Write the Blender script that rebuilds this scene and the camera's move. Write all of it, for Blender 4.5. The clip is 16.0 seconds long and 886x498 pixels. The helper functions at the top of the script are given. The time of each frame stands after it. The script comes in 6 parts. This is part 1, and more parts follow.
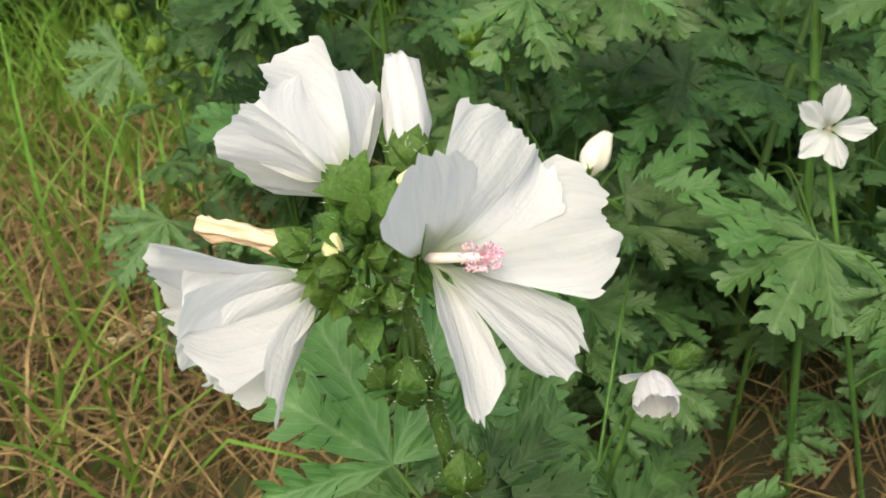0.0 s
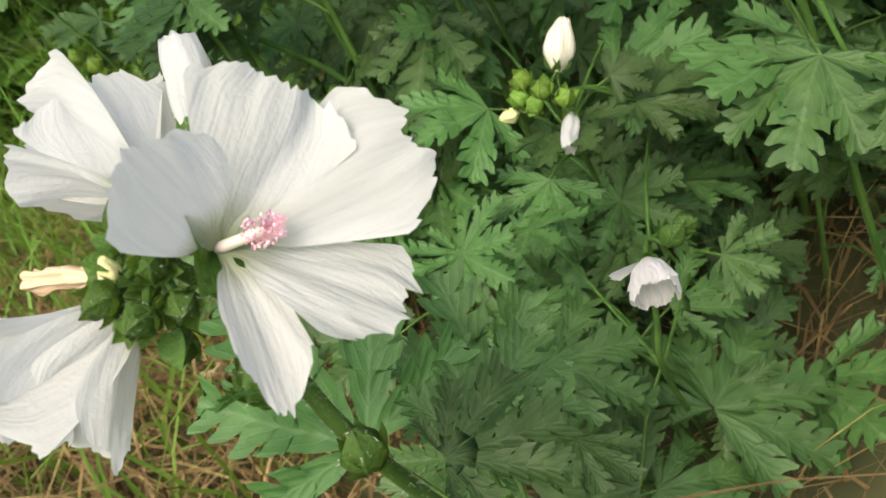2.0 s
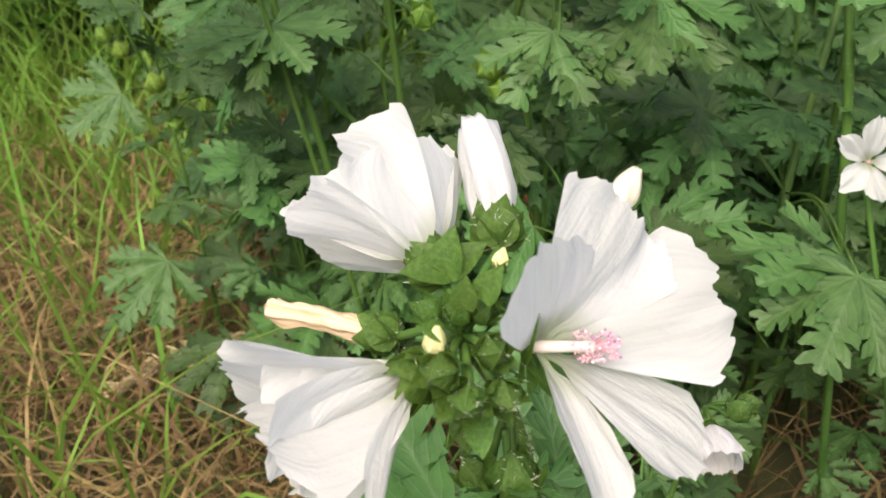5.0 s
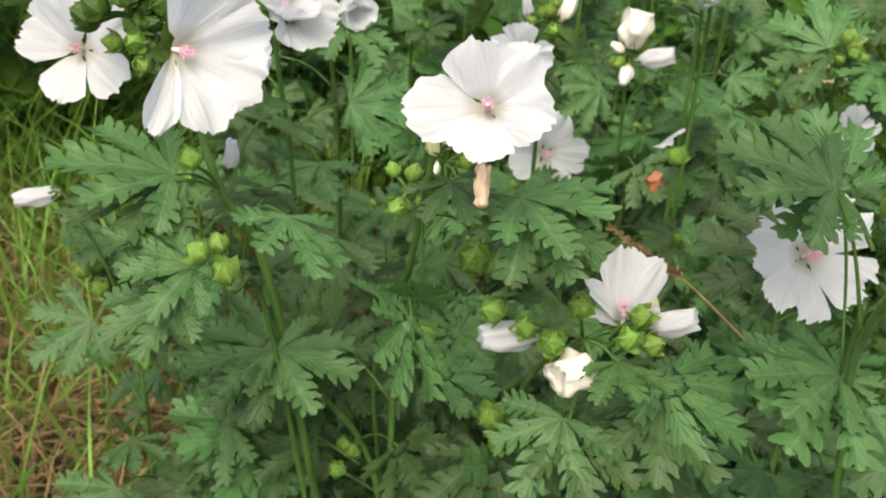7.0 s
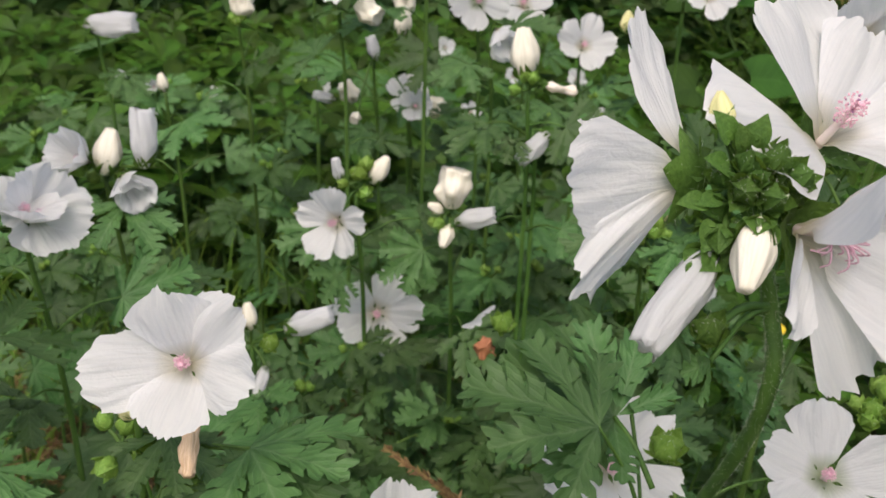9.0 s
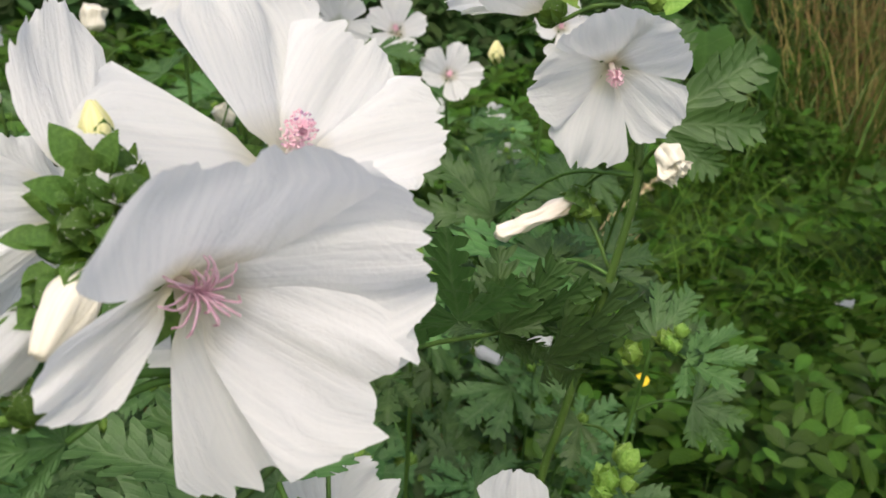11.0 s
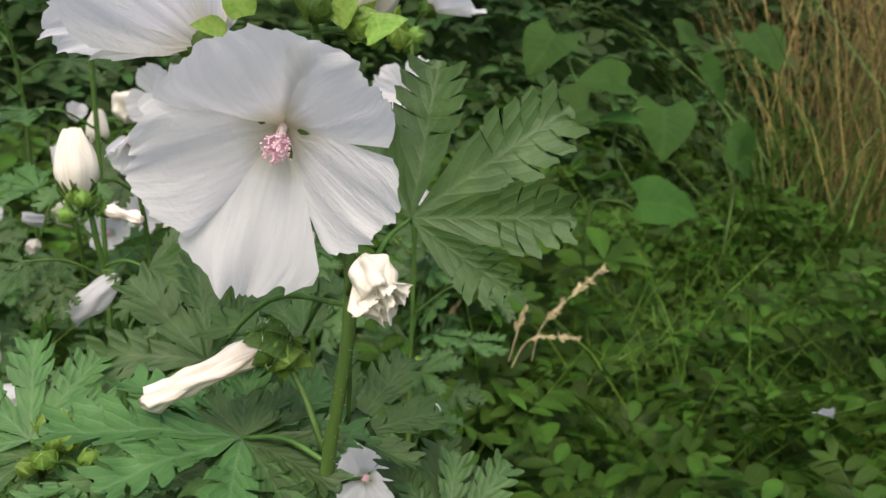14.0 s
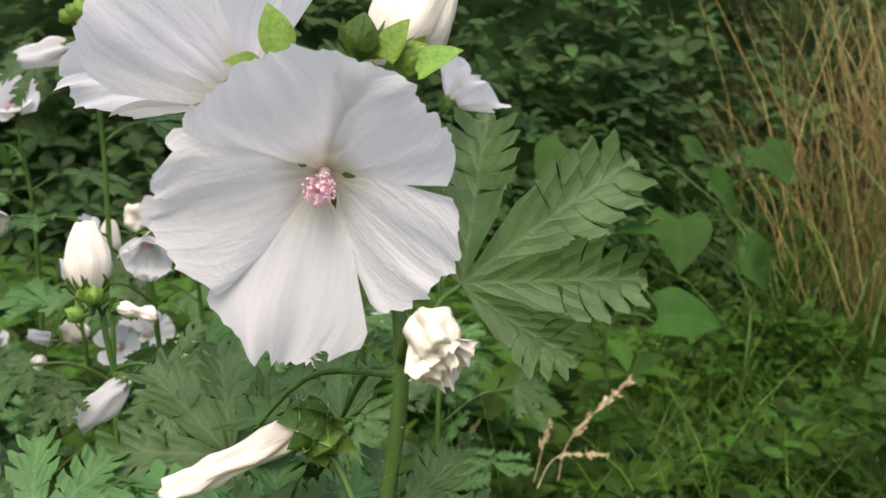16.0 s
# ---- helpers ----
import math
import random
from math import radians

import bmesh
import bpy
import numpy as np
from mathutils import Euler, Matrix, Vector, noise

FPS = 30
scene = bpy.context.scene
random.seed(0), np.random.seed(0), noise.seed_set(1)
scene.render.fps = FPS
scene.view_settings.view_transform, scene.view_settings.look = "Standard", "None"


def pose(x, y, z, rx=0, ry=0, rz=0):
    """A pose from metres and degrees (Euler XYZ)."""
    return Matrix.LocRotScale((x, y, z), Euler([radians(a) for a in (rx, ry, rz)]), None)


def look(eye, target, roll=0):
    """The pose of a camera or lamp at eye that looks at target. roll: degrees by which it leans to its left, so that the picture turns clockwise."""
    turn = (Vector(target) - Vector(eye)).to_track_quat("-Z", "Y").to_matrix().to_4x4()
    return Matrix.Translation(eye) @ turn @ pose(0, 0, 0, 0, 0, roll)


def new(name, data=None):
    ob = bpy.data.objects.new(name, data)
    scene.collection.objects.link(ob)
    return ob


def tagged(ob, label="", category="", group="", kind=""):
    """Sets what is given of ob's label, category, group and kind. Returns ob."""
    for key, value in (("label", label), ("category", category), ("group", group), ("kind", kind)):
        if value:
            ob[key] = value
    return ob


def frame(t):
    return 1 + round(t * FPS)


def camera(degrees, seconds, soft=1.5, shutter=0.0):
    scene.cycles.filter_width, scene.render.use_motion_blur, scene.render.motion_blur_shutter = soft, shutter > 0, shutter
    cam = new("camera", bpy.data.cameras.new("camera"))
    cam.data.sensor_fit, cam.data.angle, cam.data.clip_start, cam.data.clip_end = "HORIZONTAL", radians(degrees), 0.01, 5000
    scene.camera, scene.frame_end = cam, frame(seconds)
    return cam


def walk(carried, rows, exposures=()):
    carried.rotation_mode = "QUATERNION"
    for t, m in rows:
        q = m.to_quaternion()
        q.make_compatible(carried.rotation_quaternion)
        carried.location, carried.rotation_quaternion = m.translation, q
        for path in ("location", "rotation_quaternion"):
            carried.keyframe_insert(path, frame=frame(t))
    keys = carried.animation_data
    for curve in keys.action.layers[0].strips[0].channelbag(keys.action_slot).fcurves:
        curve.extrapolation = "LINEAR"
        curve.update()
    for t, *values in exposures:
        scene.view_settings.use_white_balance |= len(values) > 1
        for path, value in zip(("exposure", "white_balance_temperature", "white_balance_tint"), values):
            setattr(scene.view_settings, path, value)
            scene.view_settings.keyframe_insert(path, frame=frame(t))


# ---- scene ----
cam = camera(50.0, 16.0)
PATH = [
    (0, (0.105, 0.043, 0.412), (0.086, 1.81, -0.524), -4.9),
    (0.5, (0.132, 0.045, 0.412), (-0.006, 1.799, -0.539), -11.2),
    (1, (0.142, 0.055, 0.412), (-0.051, 1.778, -0.583), -16.9),
    (1.5, (0.141, 0.068, 0.406), (-0.063, 1.782, -0.605), -23.9),
    (2, (0.159, 0.059, 0.39), (-0.148, 1.779, -0.583), -27.7),
    (2.5, (0.153, 0.074, 0.392), (-0.128, 1.778, -0.615), -28.0),
    (3, (0.152, 0.081, 0.391), (-0.114, 1.785, -0.623), -25.4),
    (3.2, (0.15, 0.084, 0.393), (-0.102, 1.791, -0.618), -24.2),
    (5.3, (0.081, 0.062, 0.431), (0.121, 1.849, -0.467), -3.7),
    (5.5, (0.081, 0.07, 0.443), (0.119, 1.859, -0.451), -2.9),
    (6, (0.069, 0.084, 0.479), (0.17, 1.887, -0.379), -0.3),
    (6.5, (0.047, 0.107, 0.517), (0.25, 1.914, -0.315), 1.9),
    (7, (0.042, 0.131, 0.556), (0.286, 1.924, -0.295), 3.8),
    (7.5, (0.053, 0.144, 0.569), (0.313, 1.962, -0.224), 4.2),
    (8, (0.071, 0.151, 0.583), (0.356, 1.985, -0.162), 4.4),
    (8.5, (0.091, 0.158, 0.592), (0.434, 2.003, -0.099), 4.2),
    (9, (0.1224, 0.1858, 0.5956), (0.5051, 2.0242, -0.0932), 2.75),
    (9.5, (0.1392, 0.1876, 0.5929), (0.6013, 2.0192, -0.0641), 4.6),
    (10, (0.1729, 0.2022, 0.5979), (0.6298, 2.0245, -0.088), 4.37),
    (10.2, (0.1868, 0.2016, 0.5912), (0.6329, 2.0411, -0.0549), 4.37),
    (12.3, (0.3146, 0.2334, 0.5916), (0.6788, 2.1059, -0.0094), 4.32),
    (12.5, (0.3268, 0.2471, 0.5867), (0.6978, 2.1266, 0.0123), 3.89),
    (13, (0.3461, 0.2812, 0.5845), (0.7441, 2.1653, 0.0445), 3.91),
    (13.5, (0.3618, 0.2995, 0.5815), (0.7489, 2.1976, 0.0842), 3.32),
    (14, (0.364, 0.3227, 0.5749), (0.736, 2.2357, 0.1256), 3.1),
    (14.5, (0.3615, 0.3394, 0.5664), (0.7393, 2.2682, 0.1958), 2.61),
    (15, (0.3562, 0.3507, 0.5677), (0.7396, 2.2927, 0.2818), 3.13),
    (15.5, (0.3628, 0.3468, 0.5605), (0.7243, 2.304, 0.3642), 0.89),
    (16, (0.3574, 0.3478, 0.5538), (0.7142, 2.3073, 0.3724), 1.74),
]
EXPOSURE = [(0, 0.54, 6900, 6), (3.2, 0.50, 6900, 6), (5.5, 0.84, 6800, 13), (6, 1.08, 6700, 13), (6.5, 0.82, 6700, 11), (7, 0.50, 6600, 11), (7.5, 0.25, 6500, 13), (8.5, -0.06, 6500, 14), (9, 0.0, 6500, 14), (10, 0.10, 6500, 12), (12.5, 0.12, 6700, 11), (14, 0.15, 6500, 15), (16, 0.28, 6500, 17)]
walk(cam, [(t, look(eye, target, roll)) for t, eye, target, roll in PATH], EXPOSURE)

# a phone lens: near things and far things fall softly out of focus
cam.data.dof.use_dof = True
cam.data.dof.focus_distance = 0.235
cam.data.dof.aperture_fstop = 42.0

# ---- daylight: a bright, hazy sky with a broad soft sun ----
world = bpy.data.worlds.new("sky")
scene.world = world
world.use_nodes = True
wn = world.node_tree
sky = wn.nodes.new("ShaderNodeTexSky")
sky.sky_type = "NISHITA"
sky.sun_disc = False
sky.sun_elevation = radians(55)
sky.sun_rotation = radians(199)
sky.dust_density = 6.0
sky.air_density = 0.75
wn.links.new(sky.outputs["Color"], wn.nodes["Background"].inputs["Color"])
wn.nodes["Background"].inputs["Strength"].default_value = 0.245
sun = new("sun", bpy.data.lights.new("sun", "SUN"))
sun.data.energy = 0.55
sun.data.angle = radians(40)
sun.data.color = (1.0, 0.97, 0.93)
sun.matrix_world = look((-0.40, -1.15, 1.75), (0, 0, 0))


# ---- materials ----
def nodes_of(name):
    m = bpy.data.materials.new(name)
    m.use_nodes = True
    t = m.node_tree
    return m, t, t.nodes["Principled BSDF"], t.nodes["Material Output"]


def add(t, kind, **values):
    n = t.nodes.new(kind)
    for k, v in values.items():
        n.inputs[k.replace("_", " ")].default_value = v
    return n


def ramp(t, fac, stops):
    n = t.nodes.new("ShaderNodeValToRGB")
    e = n.color_ramp.elements
    while len(e) < len(stops):
        e.new(0.5)
    for el, (p, c) in zip(e, stops):
        el.position, el.color = p, (*c, 1)
    t.links.new(fac, n.inputs["Fac"])
    return n.outputs["Color"]


def mix(t, fac, a, b, how="MIX"):
    n = t.nodes.new("ShaderNodeMix")
    n.data_type, n.blend_type = "RGBA", how
    for v, i in ((fac, 0), (a, 6), (b, 7)):
        if isinstance(v, (float, int)):
            n.inputs[i].default_value = v
        elif isinstance(v, tuple):
            n.inputs[i].default_value = (*v, 1)
        else:
            t.links.new(v, n.inputs[i])
    return n.outputs[2]


def maths(t, how, a, b=0.0, clamp=False):
    n = t.nodes.new("ShaderNodeMath")
    n.operation, n.use_clamp = how, clamp
    for v, i in ((a, 0), (b, 1)):
        if isinstance(v, (float, int)):
            n.inputs[i].default_value = v
        else:
            t.links.new(v, n.inputs[i])
    return n.outputs[0]


def noise_tex(t, scale, detail=3.0, stretch=None, coords="Object"):
    c = t.nodes.new("ShaderNodeTexCoord").outputs[coords]
    if stretch:
        mp = t.nodes.new("ShaderNodeMapping")
        mp.inputs["Scale"].default_value = stretch
        t.links.new(c, mp.inputs["Vector"])
        c = mp.outputs["Vector"]
    n = add(t, "ShaderNodeTexNoise", Scale=scale, Detail=detail)
    t.links.new(c, n.inputs["Vector"])
    return n.outputs["Fac"]


def bump(t, p, height, strength, distance):
    b = add(t, "ShaderNodeBump", Strength=strength, Distance=distance)
    t.links.new(height, b.inputs["Height"])
    t.links.new(b.outputs["Normal"], p.inputs["Normal"])
    return b.outputs["Normal"]


def thin(t, p, out, colour, share, normal=None):
    """Lets part of the light through a thin blade or petal."""
    tr = t.nodes.new("ShaderNodeBsdfTranslucent")
    if isinstance(colour, tuple):
        tr.inputs["Color"].default_value = (*colour, 1)
    else:
        t.links.new(colour, tr.inputs["Color"])
    if normal:
        t.links.new(normal, tr.inputs["Normal"])
    mx = t.nodes.new("ShaderNodeMixShader")
    mx.inputs[0].default_value = share
    t.links.new(p.outputs[0], mx.inputs[1])
    t.links.new(tr.outputs[0], mx.inputs[2])
    t.links.new(mx.outputs[0], out.inputs["Surface"])


def uv_parts(t):
    u = t.nodes.new("ShaderNodeUVMap")
    s = t.nodes.new("ShaderNodeSeparateXYZ")
    t.links.new(u.outputs["UV"], s.inputs[0])
    return s.outputs["X"], s.outputs["Y"], u.outputs["UV"]


def petal_material(name, white, stain, heart, share=0.56):
    m, t, p, out = nodes_of(name)
    x, y, uv = uv_parts(t)
    mp = t.nodes.new("ShaderNodeMapping")
    mp.inputs["Scale"].default_value = (34, 1.6, 1)
    t.links.new(uv, mp.inputs["Vector"])
    rib = add(t, "ShaderNodeTexNoise", Scale=1.0, Detail=3.0, Distortion=0.25)
    t.links.new(mp.outputs["Vector"], rib.inputs["Vector"])
    mp2 = t.nodes.new("ShaderNodeMapping")
    mp2.inputs["Scale"].default_value = (17, 3.0, 1)
    t.links.new(uv, mp2.inputs["Vector"])
    rib2 = add(t, "ShaderNodeTexNoise", Scale=1.0, Detail=2.0)
    t.links.new(mp2.outputs["Vector"], rib2.inputs["Vector"])
    fine = noise_tex(t, 45, 3)
    crease = add(t, "ShaderNodeTexNoise", Scale=1.0, Detail=5.0, Distortion=1.2)
    mp3 = t.nodes.new("ShaderNodeMapping")
    mp3.inputs["Scale"].default_value = (13, 7, 1)
    t.links.new(uv, mp3.inputs["Vector"])
    t.links.new(mp3.outputs["Vector"], crease.inputs["Vector"])
    veins = ramp(t, rib.outputs["Fac"], [(0.36, stain), (0.56, white)])
    base = ramp(t, y, [(0.08, heart), (0.20, tuple((a + b) / 2 for a, b in zip(heart, white))), (0.34, (1, 1, 1))])
    col = mix(t, 1.0, veins, base, "MULTIPLY")
    col = mix(t, maths(t, "MULTIPLY", fine, 0.12), col, stain)
    t.links.new(col, p.inputs["Base Color"])
    p.inputs["Roughness"].default_value = 0.55
    p.inputs["Specular IOR Level"].default_value = 0.3
    h = maths(t, "ADD", maths(t, "ADD", rib.outputs["Fac"], rib2.outputs["Fac"]), maths(t, "ADD", maths(t, "MULTIPLY", fine, 0.3), maths(t, "MULTIPLY", crease.outputs["Fac"], 1.1)))
    nm = bump(t, p, h, 0.36, 0.0008)
    thin(t, p, out, col, share, nm)
    return m


def leaf_material(name, dark, light, vein, share=0.34, rough=0.40, scale=19, relief=0.42, island=False):
    """A leaf with a pale midrib on each lobe, side veins and puckered blisters between them."""
    m, t, p, out = nodes_of(name)
    x, y, uv = uv_parts(t)
    info = t.nodes.new("ShaderNodeObjectInfo")
    vo = t.nodes.new("ShaderNodeTexVoronoi")
    vo.feature = "DISTANCE_TO_EDGE"
    vo.inputs["Scale"].default_value = scale
    co = t.nodes.new("ShaderNodeTexCoord").outputs["Object"]
    t.links.new(co, vo.inputs["Vector"])
    cell = ramp(t, vo.outputs["Distance"], [(0.0, (0, 0, 0)), (0.12, (0.62, 0.62, 0.62)), (0.4, (1, 1, 1))])
    across = maths(t, "ABSOLUTE", maths(t, "SUBTRACT", x, 0.5))
    rib = ramp(t, across, [(0.0, (1, 1, 1)), (0.05, (0, 0, 0))])
    side = maths(t, "ADD", maths(t, "MULTIPLY", y, 7.0), maths(t, "MULTIPLY", across, -5.0))
    side = maths(t, "ABSOLUTE", maths(t, "SUBTRACT", maths(t, "FRACT", side), 0.5))
    quilt = ramp(t, side, [(0.0, (0, 0, 0)), (0.16, (0.55, 0.55, 0.55)), (0.5, (1, 1, 1))])
    side = ramp(t, side, [(0.0, (1, 1, 1)), (0.09, (0, 0, 0))])
    blot = noise_tex(t, scale / 4, 4)
    col = ramp(t, blot, [(0.2, dark), (0.85, light)])
    col = mix(t, maths(t, "MULTIPLY", maths(t, "SUBTRACT", 1.0, cell), 0.10), col, dark)
    col = mix(t, maths(t, "MULTIPLY", side, 0.16), col, vein)
    col = mix(t, maths(t, "MULTIPLY", rib, 0.20), col, vein)
    hue = add(t, "ShaderNodeHueSaturation")
    lot = t.nodes.new("ShaderNodeNewGeometry").outputs["Random Per Island"] if island else info.outputs["Random"]
    t.links.new(maths(t, "ADD", 0.485, maths(t, "MULTIPLY", lot, 0.03)), hue.inputs["Hue"])
    t.links.new(maths(t, "ADD", 0.45 if island else 0.62, maths(t, "MULTIPLY", lot, 1.15 if island else 0.76)), hue.inputs["Value"])
    t.links.new(col, hue.inputs["Color"])
    t.links.new(hue.outputs["Color"], p.inputs["Base Color"])
    p.inputs["Roughness"].default_value = rough
    p.inputs["Specular IOR Level"].default_value = 0.14 if island else 0.30
    h = maths(t, "SUBTRACT", maths(t, "ADD", maths(t, "MULTIPLY", cell, 0.35), maths(t, "MULTIPLY", quilt, 1.6)), maths(t, "MULTIPLY", rib, 1.0))
    nm = bump(t, p, h, relief, 0.0010)
    thin(t, p, out, mix(t, 0.5, hue.outputs["Color"], (0.10, 0.27, 0.03)), share, nm)
    return m


def plain_material(name, a, b, scale, rough, share=0.0, through_colour=None, relief=0.0, stretch=None, spread=0.3, island=False, detail=4.0):
    m, t, p, out = nodes_of(name)
    n = noise_tex(t, scale, detail, stretch)
    col = ramp(t, n, [(0.3, a), (0.7, b)])
    if island:
        r = t.nodes.new("ShaderNodeNewGeometry").outputs["Random Per Island"]
    else:
        r = t.nodes.new("ShaderNodeObjectInfo").outputs["Random"]
    hue = add(t, "ShaderNodeHueSaturation")
    t.links.new(maths(t, "ADD", 1 - spread / 2, maths(t, "MULTIPLY", r, spread)), hue.inputs["Value"])
    t.links.new(maths(t, "ADD", 0.5 - spread * 0.03, maths(t, "MULTIPLY", r, spread * 0.06)), hue.inputs["Hue"])
    t.links.new(col, hue.inputs["Color"])
    t.links.new(hue.outputs["Color"], p.inputs["Base Color"])
    p.inputs["Roughness"].default_value = rough
    p.inputs["Specular IOR Level"].default_value = 0.2
    nm = bump(t, p, n, relief, 0.0008) if relief else None
    if share:
        thin(t, p, out, through_colour or hue.outputs["Color"], share, nm)
    return m


WHITE = petal_material("white_petal", (0.75, 0.765, 0.75), (0.70, 0.72, 0.71), (0.60, 0.68, 0.42))
BLUSH = petal_material("blush_petal", (0.86, 0.868, 0.852), (0.81, 0.825, 0.815), (0.76, 0.70, 0.52))
ROSY = petal_material("rosy_throat_petal", (0.82, 0.81, 0.80), (0.76, 0.75, 0.74), (0.52, 0.24, 0.18))
BUDWHITE = petal_material("cream_bud_petal", (0.78, 0.755, 0.63), (0.70, 0.67, 0.52), (0.72, 0.74, 0.40), 0.18)
BUDYELLOW = petal_material("yellow_bud_petal", (0.80, 0.78, 0.40), (0.68, 0.68, 0.28), (0.5, 0.6, 0.2), 0.2)
WILTED = petal_material("wilted_petal", (0.84, 0.79, 0.68), (0.74, 0.65, 0.50), (0.8, 0.76, 0.6), 0.15)
WILTTAN = petal_material("browned_petal", (0.76, 0.59, 0.39), (0.58, 0.40, 0.23), (0.8, 0.7, 0.5), 0.12)
RUST = petal_material("rust_petal", (0.40, 0.17, 0.08), (0.25, 0.09, 0.04), (0.4, 0.3, 0.15), 0.1)
LEAF = leaf_material("mallow_leaf", (0.034, 0.086, 0.021), (0.092, 0.186, 0.050), (0.22, 0.30, 0.15), 0.26, 0.48, 17, 0.22)
CALYX = plain_material("calyx_green", (0.028, 0.070, 0.012), (0.088, 0.168, 0.032), 11, 0.55, 0.18, (0.3, 0.5, 0.05), 0.5)
BUDGREEN = plain_material("bud_green", (0.11, 0.23, 0.032), (0.23, 0.36, 0.075), 10, 0.5, 0.18, (0.45, 0.6, 0.08), 0.5)
STEM = plain_material("stem_green", (0.032, 0.080, 0.014), (0.085, 0.165, 0.032), 150, 0.5, 0, None, 0.3, (1, 1, 0.15))
HAIR = plain_material("pale_hair", (0.5, 0.55, 0.4), (0.65, 0.68, 0.55), 80, 0.6, 0.3)
PINK = plain_material("pink_anther", (0.74, 0.40, 0.50), (0.88, 0.64, 0.68), 9, 0.6, 0.1, None, 0.4)
PURPLE = plain_material("purple_pollen", (0.34, 0.16, 0.30), (0.50, 0.26, 0.42), 9, 0.6)
COLUMN = plain_material("pale_column", (0.80, 0.72, 0.62), (0.86, 0.74, 0.72), 6, 0.55, 0.2)
GRASS = plain_material("grass_green", (0.075, 0.165, 0.022), (0.18, 0.29, 0.05), 30, 0.45, 0.3, (0.25, 0.42, 0.05), 0, None, 0.7, True)
TUFT = plain_material("tuft_green", (0.045, 0.095, 0.014), (0.115, 0.19, 0.035), 30, 0.5, 0.25, (0.12, 0.22, 0.03), 0, None, 0.6, True)
STRAW = plain_material("straw", (0.11, 0.075, 0.030), (0.31, 0.215, 0.095), 40, 0.6, 0.2, None, 0, None, 0.7, True)
SEDGE = plain_material("tall_straw", (0.085, 0.075, 0.026), (0.38, 0.275, 0.105), 4, 0.7, 0.15, None, 0, None, 1.1, True)
ROUNDLEAF = leaf_material("climber_leaf", (0.014, 0.048, 0.004), (0.040, 0.102, 0.010), (0.08, 0.17, 0.03), 0.30, 0.8, 6, 0.3)
SEED = plain_material("seed_head", (0.50, 0.43, 0.23), (0.72, 0.64, 0.39), 200, 0.65, 0.1, None, 0, None, 0.5, True)
# low leaves coloured darker, in place of shade cast by hedge and trees
COVER_SHADED = leaf_material("shaded_cover_leaf", (0.011, 0.034, 0.004), (0.064, 0.134, 0.014), (0.09, 0.16, 0.02), 0.26, 0.42, 60, 0.25, True)
# hedge green darkened to hold the shade of overhead trees, which are not built
HEDGE_SHADED = plain_material("shaded_hedge_leaf", (0.016, 0.040, 0.010), (0.050, 0.100, 0.024), 6, 0.75, 0.2, (0.07, 0.15, 0.02), 0, None, 0.8, True)
SOIL = plain_material("soil", (0.045, 0.036, 0.02), (0.085, 0.10, 0.035), 7, 0.95, 0, None, 1.0, None, 0.0, False, 8.0)


# ---- building helpers ----
PLACE = {}


def mesh_of(name, verts, faces, materials, uvs=None, smooth=True, slots=None):
    me = bpy.data.meshes.new(name)
    me.from_pydata([tuple(v) for v in verts], [], faces)
    for m in materials if isinstance(materials, (list, tuple)) else [materials]:
        me.materials.append(m)
    if smooth:
        me.polygons.foreach_set("use_smooth", [True] * len(me.polygons))
    if slots is not None:
        me.polygons.foreach_set("material_index", slots)
    if uvs is not None:
        layer = me.uv_layers.new(name="UVMap")
        idx = np.zeros(len(me.loops), dtype=np.int32)
        me.loops.foreach_get("vertex_index", idx)
        layer.data.foreach_set("uv", np.asarray(uvs, float)[idx].ravel())
    me.update()
    return me


def part(name, mesh, parent, m=None, label=""):
    ob = new(name, mesh)
    ob.parent = parent
    ob.matrix_parent_inverse = PLACE[parent].inverted()
    ob.matrix_basis = m or Matrix()
    PLACE[ob] = ob.matrix_basis.copy()
    if label:
        ob["label"] = label
    return ob


def thing(name, at, label, category, group=""):
    e = new(name)
    e.empty_display_size = 0.02
    e.location = at
    PLACE[e] = Matrix.Translation(at)
    return tagged(e, label, category, group)


def frame_of(at, z, spin=0.0, size=1.0):
    """A pose at a point whose z axis points along z."""
    q = Vector(z).normalized().to_track_quat("Z", "Y").to_matrix().to_4x4()
    return Matrix.Translation(at) @ q @ Matrix.Rotation(spin, 4, "Z") @ Matrix.Scale(size, 4)


def blade_frame(at, tip, normal, size):
    x = Vector(tip).normalized()
    z = Vector(normal)
    z = (z - x * z.dot(x)).normalized()
    y = z.cross(x)
    return Matrix.Translation(at) @ Matrix((x, y, z)).transposed().to_4x4() @ Matrix.Scale(size, 4)


def petal_frame(at, way, axis, size):
    """A pose whose z axis is the flower's axis and whose x axis points the petal's way."""
    z = Vector(axis).normalized()
    x = Vector(way)
    x = (x - z * x.dot(z)).normalized()
    return Matrix.Translation(at) @ Matrix((x, z.cross(x), z)).transposed().to_4x4() @ Matrix.Scale(size, 4)


def spline(points, n):
    """Catmull-Rom through the points."""
    p = [Vector(q) for q in points]
    p = [p[0] * 2 - p[1]] + p + [p[-1] * 2 - p[-2]]
    out = []
    for i in range(1, len(p) - 2):
        for k in range(n):
            s = k / n
            a, b, c, d = p[i - 1 : i + 3]
            out.append(0.5 * (2 * b + (c - a) * s + (2 * a - 5 * b + 4 * c - d) * s * s + (3 * b - a - 3 * c + d) * s**3))
    out.append(p[-2])
    return out


